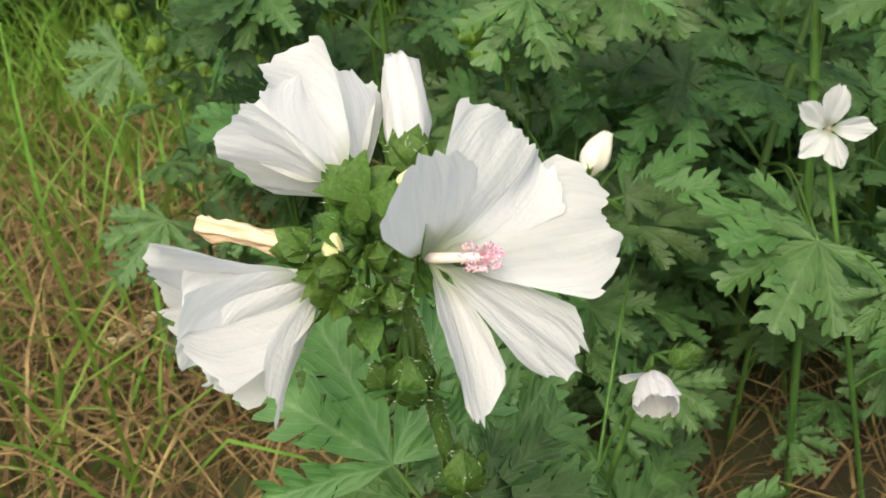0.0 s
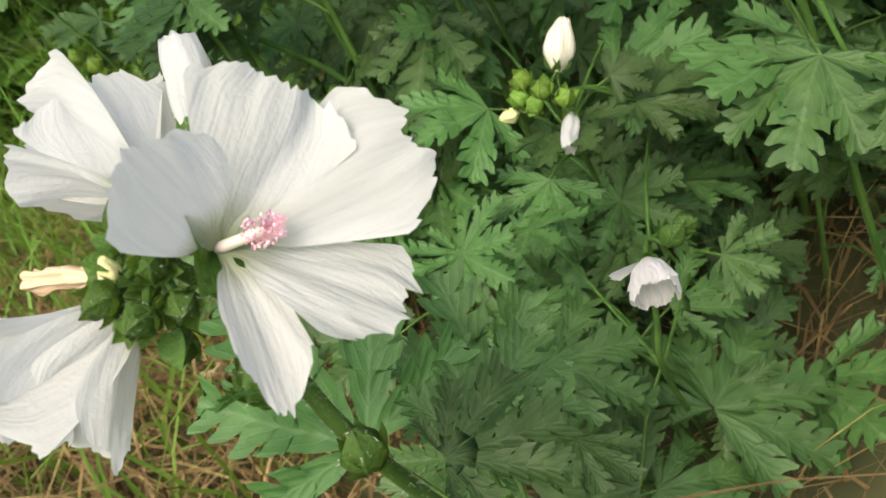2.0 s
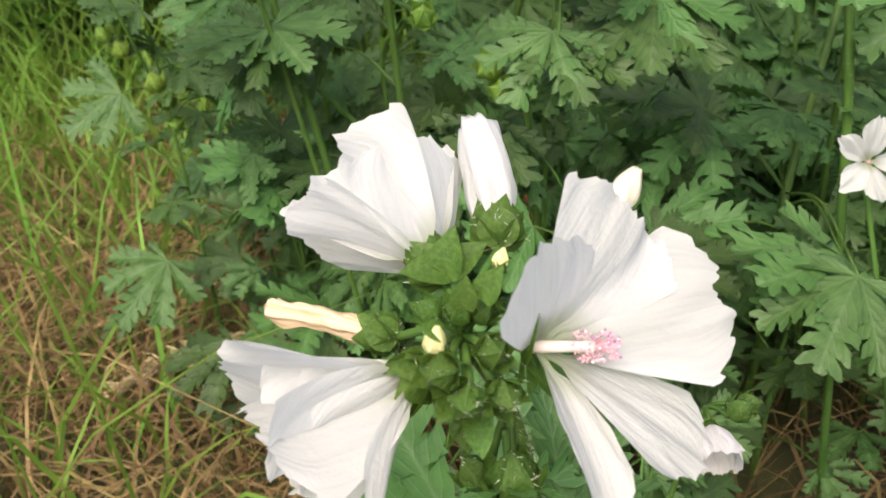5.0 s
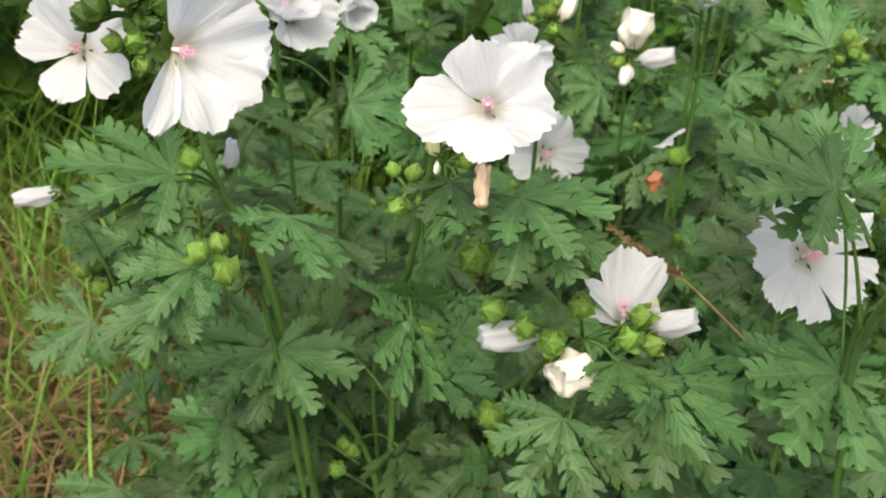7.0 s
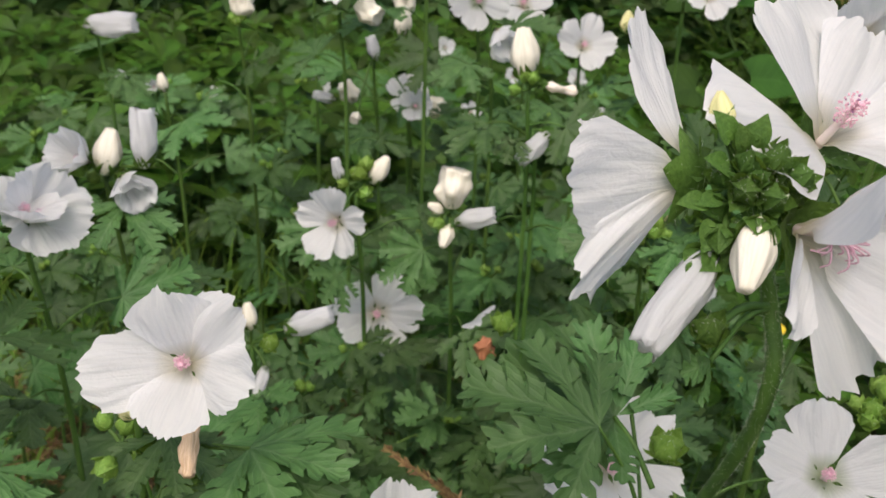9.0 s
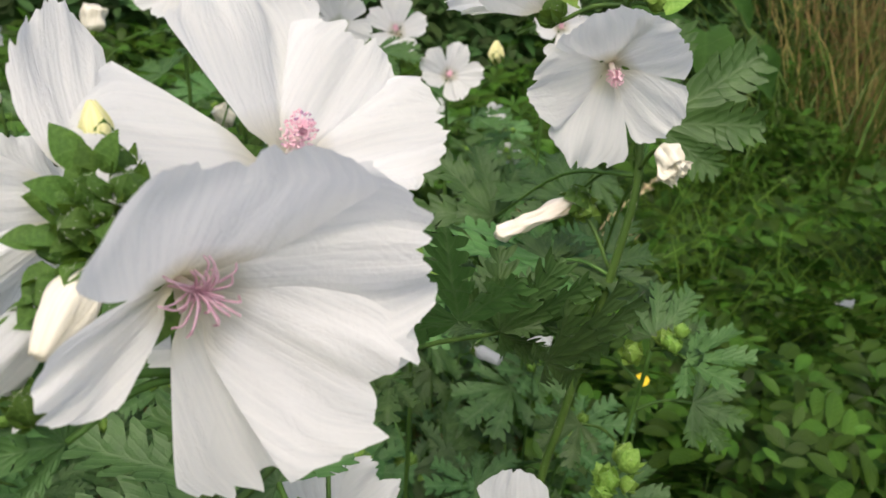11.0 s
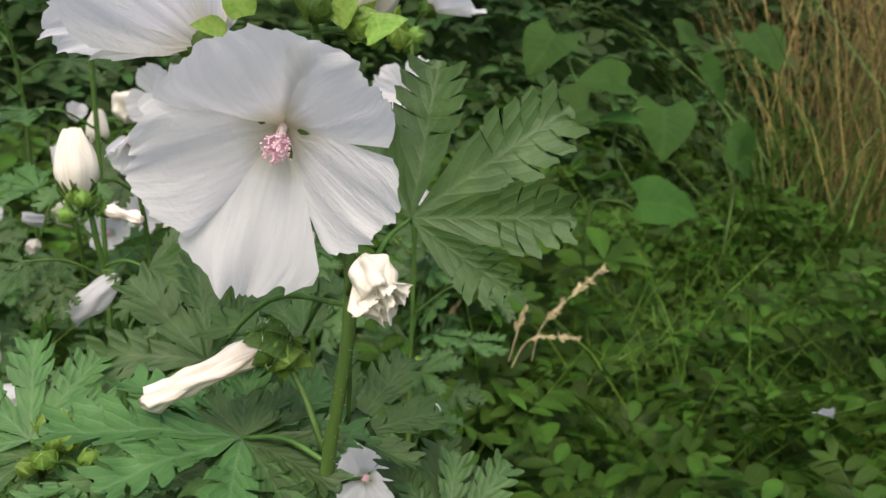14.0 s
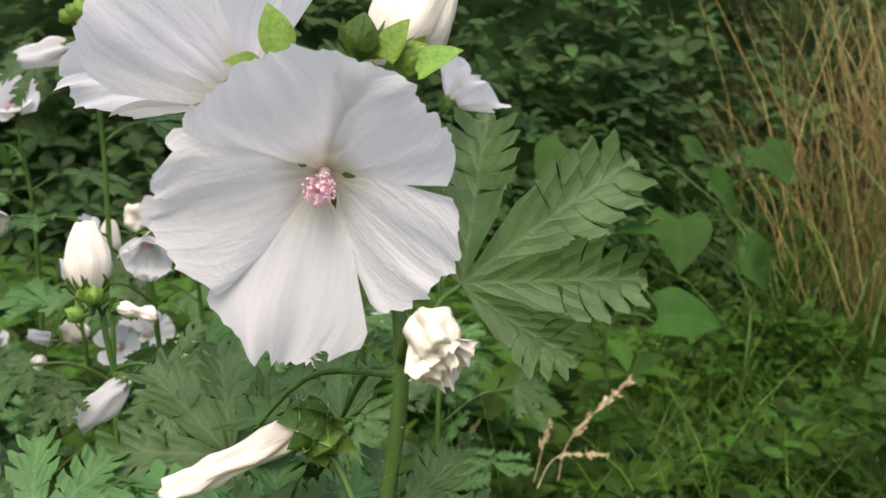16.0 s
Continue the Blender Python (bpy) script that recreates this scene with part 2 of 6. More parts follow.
def tube(points, r0, r1, n=6, sides=8, wobble=0.0, rng=None, hairs=0.0):
    """A tapered stalk; hairs: how many short hairs a metre."""
    line = spline(points, n)
    verts, faces, slots = [], [], []
    for i, p in enumerate(line):
        d = (line[min(i + 1, len(line) - 1)] - line[max(i - 1, 0)]).normalized()
        a = d.orthogonal().normalized() if i == 0 else (a - d * a.dot(d)).normalized()
        b = d.cross(a)
        s = i / (len(line) - 1)
        r = r0 + (r1 - r0) * s
        for k in range(sides):
            w = 2 * math.pi * k / sides
            rr = r * (1 + wobble * math.sin(3 * w + i))
            verts.append(p + rr * (math.cos(w) * a + math.sin(w) * b))
    for i in range(len(line) - 1):
        for k in range(sides):
            k2 = (k + 1) % sides
            faces.append((i * sides + k, i * sides + k2, (i + 1) * sides + k2, (i + 1) * sides + k))
    faces.append(tuple(range(sides))[::-1])
    faces.append(tuple(range((len(line) - 1) * sides, len(line) * sides)))
    slots = [0] * len(faces)
    if hairs and rng:
        length = sum((line[i + 1] - line[i]).length for i in range(len(line) - 1))
        for _ in range(int(length * hairs)):
            i = rng.randrange(len(line) - 1)
            p = line[i].lerp(line[i + 1], rng.random())
            d = Vector((rng.gauss(0, 1), rng.gauss(0, 1), rng.gauss(0, 0.4))).normalized()
            r = r0 + (r1 - r0) * i / len(line)
            side = d.orthogonal().normalized() * 0.00005
            j = len(verts)
            verts += [p + d * r * 0.8 - side, p + d * r * 0.8 + side, p + d * (r + rng.uniform(0.0004, 0.0011))]
            faces.append((j, j + 1, j + 2))
            slots.append(1)
    return verts, faces, slots


# ---- leaves ----
def mallow_leaf_mesh(seed, lobes=5, deep=0.42, droop=0.25, broad=0.5, cuts=(4, 4, 5)):
    """A palmate blade of unit length, its stalk end at the origin, its middle lobe along x, lobes cut into blunt teeth."""
    rng = random.Random(seed)
    verts, faces, uvs = [], [], []
    spread = 250 if lobes > 5 else 215
    step = spread / lobes
    for k in range(lobes):
        c = k - (lobes - 1) / 2
        ang = radians(c * step * 0.92 + rng.uniform(-4, 4))
        half = radians(step / 2) * 1.0
        long = (1.0 - 0.075 * c * c + rng.uniform(-0.06, 0.06)) * (0.98 if lobes == 5 else 0.93)
        rows = [(0.0, 0.0, 0.0), (0.12, None, 0.0), (0.26, None, 0.0), (deep, None, 0.0)]
        teeth = rng.choice(cuts)
        s = deep
        for i in range(teeth):
            f = i / teeth
            run = (0.97 - deep) / teeth
            out = (0.33 - 0.18 * f) * rng.uniform(0.85, 1.15)
            inn = (0.095 - 0.065 * f) * rng.uniform(0.9, 1.15) * (1 - broad) + out * 0.70 * broad
            push = run * (0.85 - 0.15 * f)
            rows += [(s + run * 0.10, inn, 0.0), (s + run * 0.28, (inn + out) * 0.58, push * 0.45), (s + run * 0.44, out * 0.93, push * 0.82), (s + run * 0.60, out, push), (s + run * 0.73, out * 0.84, push * 0.88), (s + run * 0.90, (inn * 0.72 + out * 0.28), push * 0.32)]
            s += run
        rows += [(0.965, 0.085, 0.0), (0.99, 0.06, 0.0), (1.0, 0.03, 0.005)]
        base = len(verts)
        bend = rng.uniform(-0.18, 0.18)
        lift = rng.uniform(-0.05, 0.12)
        for s, w, fwd in rows:
            wedge = max(s, 1e-3) * math.tan(half)
            w = wedge if w is None else min(w, wedge * (1.02 if s > deep + 0.12 else 0.97))
            for q in (-1, -0.5, 0, 0.5, 1):
                lx = (s + fwd * abs(q) ** 1.5) * long
                ly = w * q * long * 0.92 + bend * s * s * 0.4
                r = math.hypot(lx, ly)
                a = ang + math.atan2(ly, lx) if r else ang
                x, y = r * math.cos(a), r * math.sin(a)
                z = 0.10 * abs(q) * min(w, 0.3) / 0.3 * (0.3 + s) + lift * r - droop * r * r * (0.6 + 0.4 * abs(math.sin(ang)))
                z += 0.035 * noise.noise((x * 4 + seed * 7, y * 4, 0.3)) * (0.3 + r) + 0.015 * noise.noise((x * 11 + seed * 3, y * 11, 1.3))
                verts.append((x, y, z))
                uvs.append((0.5 + q * 0.5 * min(1, w / 0.22), s))
        for i in range(len(rows) - 1):
            for j in range(4):
                a = base + i * 5 + j
                faces.append((a, a + 1, a + 6, a + 5))
    me = mesh_of("mallow_leaf", verts, faces, LEAF, uvs)
    return me


LEAVES = [mallow_leaf_mesh(i, 5 if i % 3 else 7, 0.24 + 0.05 * (i % 4), 0.15 + 0.07 * (i % 4), 0.06 + 0.13 * (i % 5)) for i in range(10)]


def leaf(plant, at, tip, normal, size, variant=0, node=None, mesh=None):
    ob = part("leaf", mesh or LEAVES[variant % len(LEAVES)], plant, blade_frame(at, tip, normal, size))
    if node is not None:
        at, node = Vector(at), Vector(node)
        mid = at.lerp(node, 0.5) + Vector((0, 0, 0.12 * (at - node).length))
        v, f, s = tube([node, mid, at], 0.0009, 0.0006, 5, 6)
        part("leaf_stalk", mesh_of("leaf_stalk", v, f, STEM), plant)
    return ob


# ---- flowers ----
def petal_mesh(seed, a0, a1, wide=0.40, notch=0.10, ragged=0.03, ruffle=0.05, cup=0.12, roll=0.0, material=None, point=0.0):
    """A petal of unit length, from the origin, which leans from the flower's axis (z) by a0 at its claw and a1 at its tip (degrees), towards x."""
    rng = random.Random(seed)
    nu, nv = 37, 21
    ph = rng.uniform(0, 50)
    verts, uvs, faces = [], [], []
    for j in range(nv):
        v = j / (nv - 1)
        for i in range(nu):
            u = -1 + 2 * i / (nu - 1)
            end = 1 - notch * math.exp(-((u - 0.1) / 0.32) ** 2) - 0.13 * abs(u) ** 3 - point * abs(u - 0.12) ** 1.6 + ragged * noise.noise((u * 5 + ph, 0.4, 0)) * 2 + ragged * noise.noise((u * 13 + ph, 3.4, 0)) * 1.3 + ragged * noise.noise((u * 25 + ph, 7.4, 0)) * 0.55
            s = v * end
            n = 10
            x = z = 0.0
            for k in range(n):
                al = radians(a0 + (a1 - a0) * ((k + 0.5) / n * s) ** 0.8)
                x += math.sin(al) * s / n
                z += math.cos(al) * s / n
            al = radians(a0 + (a1 - a0) * s**0.8)
            w = wide * (0.80 + 0.20 * min(1.0, max(0.0, (s - 0.09) / 0.11)) ** 1.3) * min(1, 0.05 + max(0.0, s - 0.03) / 0.76) ** 0.84 * (1 - 0.26 * (max(0, s - 0.74) / 0.26) ** 2)
            w *= 1 - 0.42 * math.exp(-(((s - 0.155) / 0.05) ** 2))
            y = u * w
            lift = cup * u * u * w + ruffle * s * s * noise.noise((u * 1.6 + ph, s * 1.7, 2.0)) + ruffle * 0.5 * s**3 * noise.noise((u * 4 + ph, s * 2, 5.0))
            lift += 0.008 * math.sin(u * 9 + ph) * s * (1 - s * 0.5) + 0.013 * s * noise.noise((u * 9 + ph, s * 1.5, 8.0))
            if roll:
                th = u * roll
                y = w * math.sin(th) / roll
                lift += w * (1 - math.cos(th)) / roll
            lift += 0.02 * u * s
            verts.append((x - math.cos(al) * lift, y, z + math.sin(al) * lift))
            uvs.append((u * (0.25 + 0.75 * s) * 0.5 + 0.5 + ph, s))
    for j in range(nv - 1):
        for i in range(nu - 1):
            a = j * nu + i
            faces.append((a, a + 1, a + nu + 1, a + nu))
    return mesh_of("petal", verts, faces, material or WHITE, uvs)


PETALS = {}


def petals_for(kind, material):
    key = (kind, material.name)
    if key not in PETALS:
        shape = {"open": (36, 82, 0.39), "wide": (44, 88, 0.43), "cup": (24, 62, 0.46), "half": (12, 34, 0.46), "crumpled": (6, 40, 0.48), "shut": (4, 12, 0.34)}[kind]
        worn = 3.2 if kind == "crumpled" else 1.0
        PETALS[key] = [petal_mesh(40 + i * 3 + len(kind), shape[0] + 2 * i, shape[1] - 5 * (i % 3), shape[2], 0.04 + 0.05 * (i % 3), 0.036 * worn**0.5, 0.15 * worn, 0.06, 0.7 if kind in ("half", "shut", "crumpled") else 0.0, material, 0.14 + 0.12 * (i % 2)) for i in range(6)]
    return PETALS[key]


def column_mesh(seed, length=1.0, dots=True):
    """The column of stamens: a pale tapering tube and a brush of pink anthers at its end."""
    rng = random.Random(seed)
    v, f, s = tube([(0, 0, 0), (0, 0, 0.35), (0, 0, 0.72)], 0.075, 0.055, 3, 8)
    for k in range(130):
        a, h = rng.uniform(0, 2 * math.pi), rng.uniform(0.50, 1.0)
        r = 0.17 * (0.45 + 0.55 * math.sin(math.pi * min(1, (h - 0.42) / 0.62))) * rng.uniform(0.7, 1.2)
        c = Vector((math.cos(a) * r, math.sin(a) * r, h))
        j = len(v)
        e = rng.uniform(0.016, 0.027)
        for d in ((1, 0, 0), (-1, 0, 0), (0, 1, 0), (0, -1, 0), (0, 0, 1), (0, 0, -1)):
            v.append(c + Vector(d) * e * rng.uniform(0.8, 1.2))
        mat = 2 if dots and rng.random() < 0.14 else 1
        for q in ((0, 2, 4), (2, 1, 4), (1, 3, 4), (3, 0, 4), (2, 0, 5), (1, 2, 5), (3, 1, 5), (0, 3, 5)):
            f.append(tuple(j + x for x in q))
            s.append(mat)
        j = len(v)
        b = Vector((0, 0, h - 0.12))
        side = Vector((-math.sin(a), math.cos(a), 0)) * 0.014
        v += [b - side, b + side, c]
        f.append((j, j + 1, j + 2))
        s.append(1)
    return mesh_of("staminal_column", v, f, [COLUMN, PINK, PURPLE], None, True, s)


def strand_mesh(seed):
    """A column past its prime: a short pale tube with curling pink styles."""
    rng = random.Random(seed)
    v, f, s = tube([(0, 0, 0), (0, 0, 0.3), (0, 0, 0.6)], 0.07, 0.06, 3, 8)
    for k in range(26):
        a = 2.4 * k
        d = Vector((math.cos(a), math.sin(a), 0))
        reach, top = rng.uniform(0.12, 0.42), rng.uniform(0.7, 1.05)
        side = Vector((-d.y, d.x, 0)) * rng.uniform(-0.12, 0.12)
        v2, f2, s2 = tube([(0, 0, 0.5), d * reach * 0.35 + Vector((0, 0, top * 0.85)), d * reach + side + Vector((0, 0, top)), d * reach * 1.25 + side * 2 + Vector((0, 0, top - rng.uniform(0.05, 0.22)))], 0.022, 0.013, 4, 5)
        j = len(v)
        v += v2
        f += [tuple(j + q for q in g) for g in f2]
        s += [1] * len(f2)
    return mesh_of("staminal_column", v, f, [COLUMN, PINK, PURPLE], None, True, s)


STRANDS = strand_mesh(3)
COLUMNS = [column_mesh(i, dots=i % 2 == 0) for i in range(4)]


def sepal_grid(a0, a1, wide, fold, seed):
    rng = random.Random(seed)
    verts, faces = [], []
    nu, nv = 5, 8
    for j in range(nv):
        v = j / (nv - 1)
        for i in range(nu):
            u = -1 + 2 * i / (nu - 1)
            x = z = 0.0
            for k in range(8):
                al = radians(a0 + (a1 - a0) * (k + 0.5) / 8 * v)
                x += math.sin(al) * v / 8
                z += math.cos(al) * v / 8
            al = radians(a0 + (a1 - a0) * v)
            w = wide * math.sin(math.pi * min(1, 0.16 + 0.84 * v) ** 0.8) + (0.0 if v < 1 else 0)
            lift = fold * abs(u) * w + 0.03 * noise.noise((u * 3 + seed, v * 4, 1))
            verts.append(Vector((x - math.cos(al) * lift, u * w, z + math.sin(al) * lift)))
    for j in range(nv - 1):
        for i in range(nu - 1):
            a = j * nu + i
            faces.append((a, a + 1, a + nu + 1, a + nu))
    return verts, faces


def calyx_mesh(seed, a0, a1, wide=0.42, fold=0.3, hairs=60, material=None):
    """Five green sepals and three narrow bracts round a flower's base, with pale hairs on their edges."""
    rng = random.Random(seed)
    verts, faces, slots = [], [], []
    for k in range(8):
        sep = k < 5
        v, f = sepal_grid(a0 + rng.uniform(-6, 6), a1 + rng.uniform(-12, 12), wide if sep else 0.12, fold, seed + k) if sep else sepal_grid(a0 + 12, a1 + 25, 0.13, 0.1, seed + k)
        turn = Matrix.Rotation(2 * math.pi * (k / 5 if sep else (k - 5) / 3 + 0.1), 3, "Z")
        size = 1.0 if sep else 0.75
        j = len(verts)
        verts += [turn @ (p * size) for p in v]
        faces += [tuple(j + q for q in g) for g in f]
        slots += [0] * len(f)
    n = len(verts)
    for _ in range(hairs):
        p = verts[rng.randrange(n)]
        d = Vector((rng.gauss(0, 1), rng.gauss(0, 1), rng.gauss(0, 1))).normalized()
        d = (d + p.normalized() * 0.8).normalized()
        side = d.orthogonal() * 0.006
        j = len(verts)
        verts += [p - side, p + side, p + d * rng.uniform(0.06, 0.16)]
        faces.append((j, j + 1, j + 2))
        slots.append(1)
    return mesh_of("calyx", verts, faces, [material or CALYX, HAIR], None, True, slots)


def bud_mesh(seed, material, hairs=50):
    """A closed green calyx: five sepals that meet in raised, folded seams and a short point, with narrow bracts below."""
    rng = random.Random(seed)
    ph, nt, nz = rng.uniform(0, 9), 30, 12
    verts, faces, slots = [], [], []
    for j in range(nz):
        z = j / (nz - 1)
        for i in range(nt):
            a = 2 * math.pi * i / nt
            seam = abs((5 * a / (2 * math.pi)) % 1 - 0.5) * 2
            prof = math.sin(math.pi * min(1, 0.04 + 0.96 * z) ** 0.78) ** 0.72 * (1 - 0.22 * z)
            r = 0.44 * prof * (0.86 + 0.52 * seam**9 * min(1, z * 1.8) * (1 - 0.5 * z) + 0.07 * noise.noise((math.cos(a) * 2 + ph, math.sin(a) * 2, z * 3)))
            w = a + 0.25 * z
            verts.append(Vector((r * math.cos(w), r * math.sin(w), z * 0.92 + 0.05 * seam**4 * z)))
    for j in range(nz - 1):
        for i in range(nt):
            i2 = (i + 1) % nt
            faces.append((j * nt + i, j * nt + i2, (j + 1) * nt + i2, (j + 1) * nt + i))
    for k in range(5):
        v, f = sepal_grid(76 + rng.uniform(-8, 8), -14 + rng.uniform(-8, 22), 0.30, 0.42, seed + k)
        turn = Matrix.Rotation(2 * math.pi * (k + 0.5) / 5 + 0.2, 3, "Z")
        j = len(verts)
        verts += [turn @ (p * 1.02) for p in v]
        faces += [tuple(j + q for q in g) for g in f]
    for k in range(3):
        v, f = sepal_grid(95, 15, 0.13, 0.1, seed + k)
        turn = Matrix.Rotation(2 * math.pi * k / 3 + ph, 3, "Z")
        j = len(verts)
        verts += [turn @ (p * 0.8) for p in v]
        faces += [tuple(j + q for q in g) for g in f]
    slots = [0] * len(faces)
    for _ in range(hairs):
        p = verts[rng.randrange(nt * 2, nt * nz)]
        d = (Vector((rng.gauss(0, 1), rng.gauss(0, 1), rng.gauss(0, 1))).normalized() + Vector((p.x, p.y, 0)) * 3).normalized()
        side = d.orthogonal() * 0.006
        j = len(verts)
        verts += [p - side, p + side, p + d * rng.uniform(0.05, 0.14)]
        faces.append((j, j + 1, j + 2))
        slots.append(1)
    return mesh_of("flower_bud", verts, faces, [material, HAIR], None, True, slots)


CALYXES = {"open": [calyx_mesh(i, 62, 70, 0.36, 0.25) for i in range(3)], "shut": [calyx_mesh(9 + i, 55, -5, 0.46, 0.35) for i in range(3)]}


def sepal_mesh(seed, material):
    v, f = sepal_grid(80, 106, 0.36, 0.40, seed)
    return mesh_of("sepal", v, f, material)


SEPALS = [sepal_mesh(2, CALYX), sepal_mesh(4, BUDGREEN)]
BUDS = {"dark": [bud_mesh(i, CALYX) for i in range(4)], "pale": [bud_mesh(7 + i, BUDGREEN, 20) for i in range(4)]}


def stalk(plant, a, b, r=0.0009, name="flower_stalk", sag=0.1):
    a, b = Vector(a), Vector(b)
    mid = a.lerp(b, 0.5) + Vector((0, 0, sag * (b - a).length))
    v, f, s = tube([a, mid, b], r * 1.1, r, 4, 6)
    part(name, mesh_of(name, v, f, STEM), plant)


def flower(plant, at, axis, size, kind="open", spin=0.0, seed=0, node=None, column=True, material=None, custom=None, label="", strands=False, ways=None):
    """An open flower: at is the base of its petals; axis the way it faces; size the length of a petal."""
    m = frame_of(at, axis, spin)
    fl = part("flower", STRANDS if strands else COLUMNS[seed % 4], plant, m @ Matrix.Scale(size * (0.34 if strands else 0.48 if kind == "cup" else 0.43), 4), label)
    if not column:
        fl.matrix_basis = m @ Matrix.Scale(size * 0.2, 4)
        PLACE[fl] = fl.matrix_basis.copy()
    rng = random.Random(seed)
    meshes = petals_for(kind, material or WHITE)
    for k, way in enumerate(ways or ()):
        part("petal", custom[k], fl, petal_frame(at, way[:3], axis, size * way[3]))
    for k in range(0 if ways else 5):
        me = custom[k % len(custom)] if custom else meshes[(k + seed) % 6]
        part("petal", me, fl, m @ Matrix.Rotation(radians(72 * k + rng.uniform(-8, 8)), 4, "Z") @ Matrix.Rotation(radians(rng.uniform(-10, 10)), 4, "Y") @ Matrix.Rotation(radians(rng.uniform(-9, 9)), 4, "X") @ Matrix.Scale(size * rng.uniform(0.92, 1.06), 4))
    part("calyx", CALYXES["open" if kind in ("open", "wide") else "shut"][seed % 3], fl, m @ Matrix.Translation((0, 0, -size * 0.06)) @ Matrix.Scale(size * 0.33, 4))
    if node is not None:
        stalk(plant, node, Vector(at) - Vector(axis).normalized() * size * 0.05)
    return fl


def aimed_flower(plant, at, axis, petals, seed=0, node=None, material=None, column=0.0, label="", strands=False):
    """A flower whose petals reach out from at by the given ways: each is x, y, z to the tip, width, notch, point, roll, bend in degrees, and at will the way its inner side faces."""
    material = material or WHITE
    size = max(Vector(q[:3]).length for q in petals)
    m = frame_of(at, axis, 0.4 * seed)
    z = Vector(axis).normalized()
    fl = part("flower", STRANDS if strands else COLUMNS[seed % 4], plant, m @ Matrix.Scale(column or size * 0.2, 4), label)
    spread = sum(math.degrees(Vector(q[:3]).angle(z)) for q in petals) / len(petals)
    for k, (x, y, zz, wide, notch, point, roll, bend, *face) in enumerate(petals):
        way = Vector((x, y, zz))
        own = Vector(axis)
        if face:
            w, n = way.normalized(), Vector(face)
            own = w * 0.5 + (n - w * n.dot(w)).normalized() * 0.87
        lean = math.degrees(way.angle(own))
        me = petal_mesh(seed * 10 + k, lean - bend * 0.6, lean + bend * 0.4, wide, notch, 0.036, 0.12, 0.05, roll, material, point)
        part("petal", me, fl, petal_frame(at, way, own, way.length * 1.08))
    part("calyx", CALYXES["open" if spread > 45 else "shut"][seed % 3], fl, m @ Matrix.Translation((0, 0, -size * 0.05)) @ Matrix.Scale(size * 0.33, 4))
    if node is not None:
        stalk(plant, node, Vector(at) - z * size * 0.05)
    return fl


def bud(plant, at, axis, size, seed=0, node=None, tone="pale", label=""):
    """A green bud: folded sepals that close over one another."""
    m = frame_of(at, axis, seed * 1.3, size)
    b = part("flower_bud", BUDS[tone][seed % 4], plant, m, label)
    if node is not None:
        stalk(plant, node, at, 0.0008)
    return b


def swirl_mesh(seed, fat, twist, material, rough=0.1, taper=0.55, bend=0.0, hollow=0.0, waist=0.0, rag=0.28, lump=2.5):
    """Petals wrapped round one another: a rolled body of unit length along z, with spiral folds and a ragged mouth."""
    rng = random.Random(seed)
    ph = rng.uniform(0, 40)
    nt, nz = 30, 18
    verts, uvs, faces = [], [], []
    for j in range(nz):
        s = j / (nz - 1)
        for i in range(nt):
            a = 2 * math.pi * i / nt
            prof = (0.35 + 0.65 * math.sin(min(1, s / 0.45) * math.pi / 2)) * (1 - (1 - taper) * max(0, (s - 0.45) / 0.55) ** 1.6) * (1 - waist * math.exp(-((s - 0.62) / 0.16) ** 2))
            w = a * 5 + twist * s * 5
            r = fat * prof * (1 + 0.10 * math.sin(w) * min(1, s * 3) + rough * noise.noise((math.cos(a) * 1.5 + ph, math.sin(a) * 1.5, s * lump)))
            r *= 1 + 0.05 * math.sin(a * 13 + 6 * s + ph)
            end = 1 + rag * noise.noise((math.cos(a) * 1.7 + ph, math.sin(a) * 1.7, 9)) * max(0, s - 0.6)
            verts.append((r * math.cos(a) + bend * s * s, r * math.sin(a), s * end))
            uvs.append((i / nt + ph, 0.3 + 0.7 * s))
    for j in range(nz - 1):
        for i in range(nt):
            i2 = (i + 1) % nt
            faces.append((j * nt + i, j * nt + i2, (j + 1) * nt + i2, (j + 1) * nt + i))
    for ring, (rr, dz) in enumerate(((0.7, 0.02 - hollow), (0.35, 0.05 - 2 * hollow), (0.05, 0.0 - hollow))):
        base = len(verts)
        for i in range(nt):
            a = 2 * math.pi * i / nt + 0.3 * (ring + 1)
            r = fat * taper * rr * (1 + 0.25 * math.sin(a * 3 + ph + ring * 2))
            verts.append((r * math.cos(a) + bend, r * math.sin(a), 1 + dz))
            uvs.append((i / nt + ph, 1))
        for i in range(nt):
            i2 = (i + 1) % nt
            faces.append((base - nt + i, base - nt + i2, base + i2, base + i))
    return mesh_of("rolled_petals", verts, faces, material, uvs)


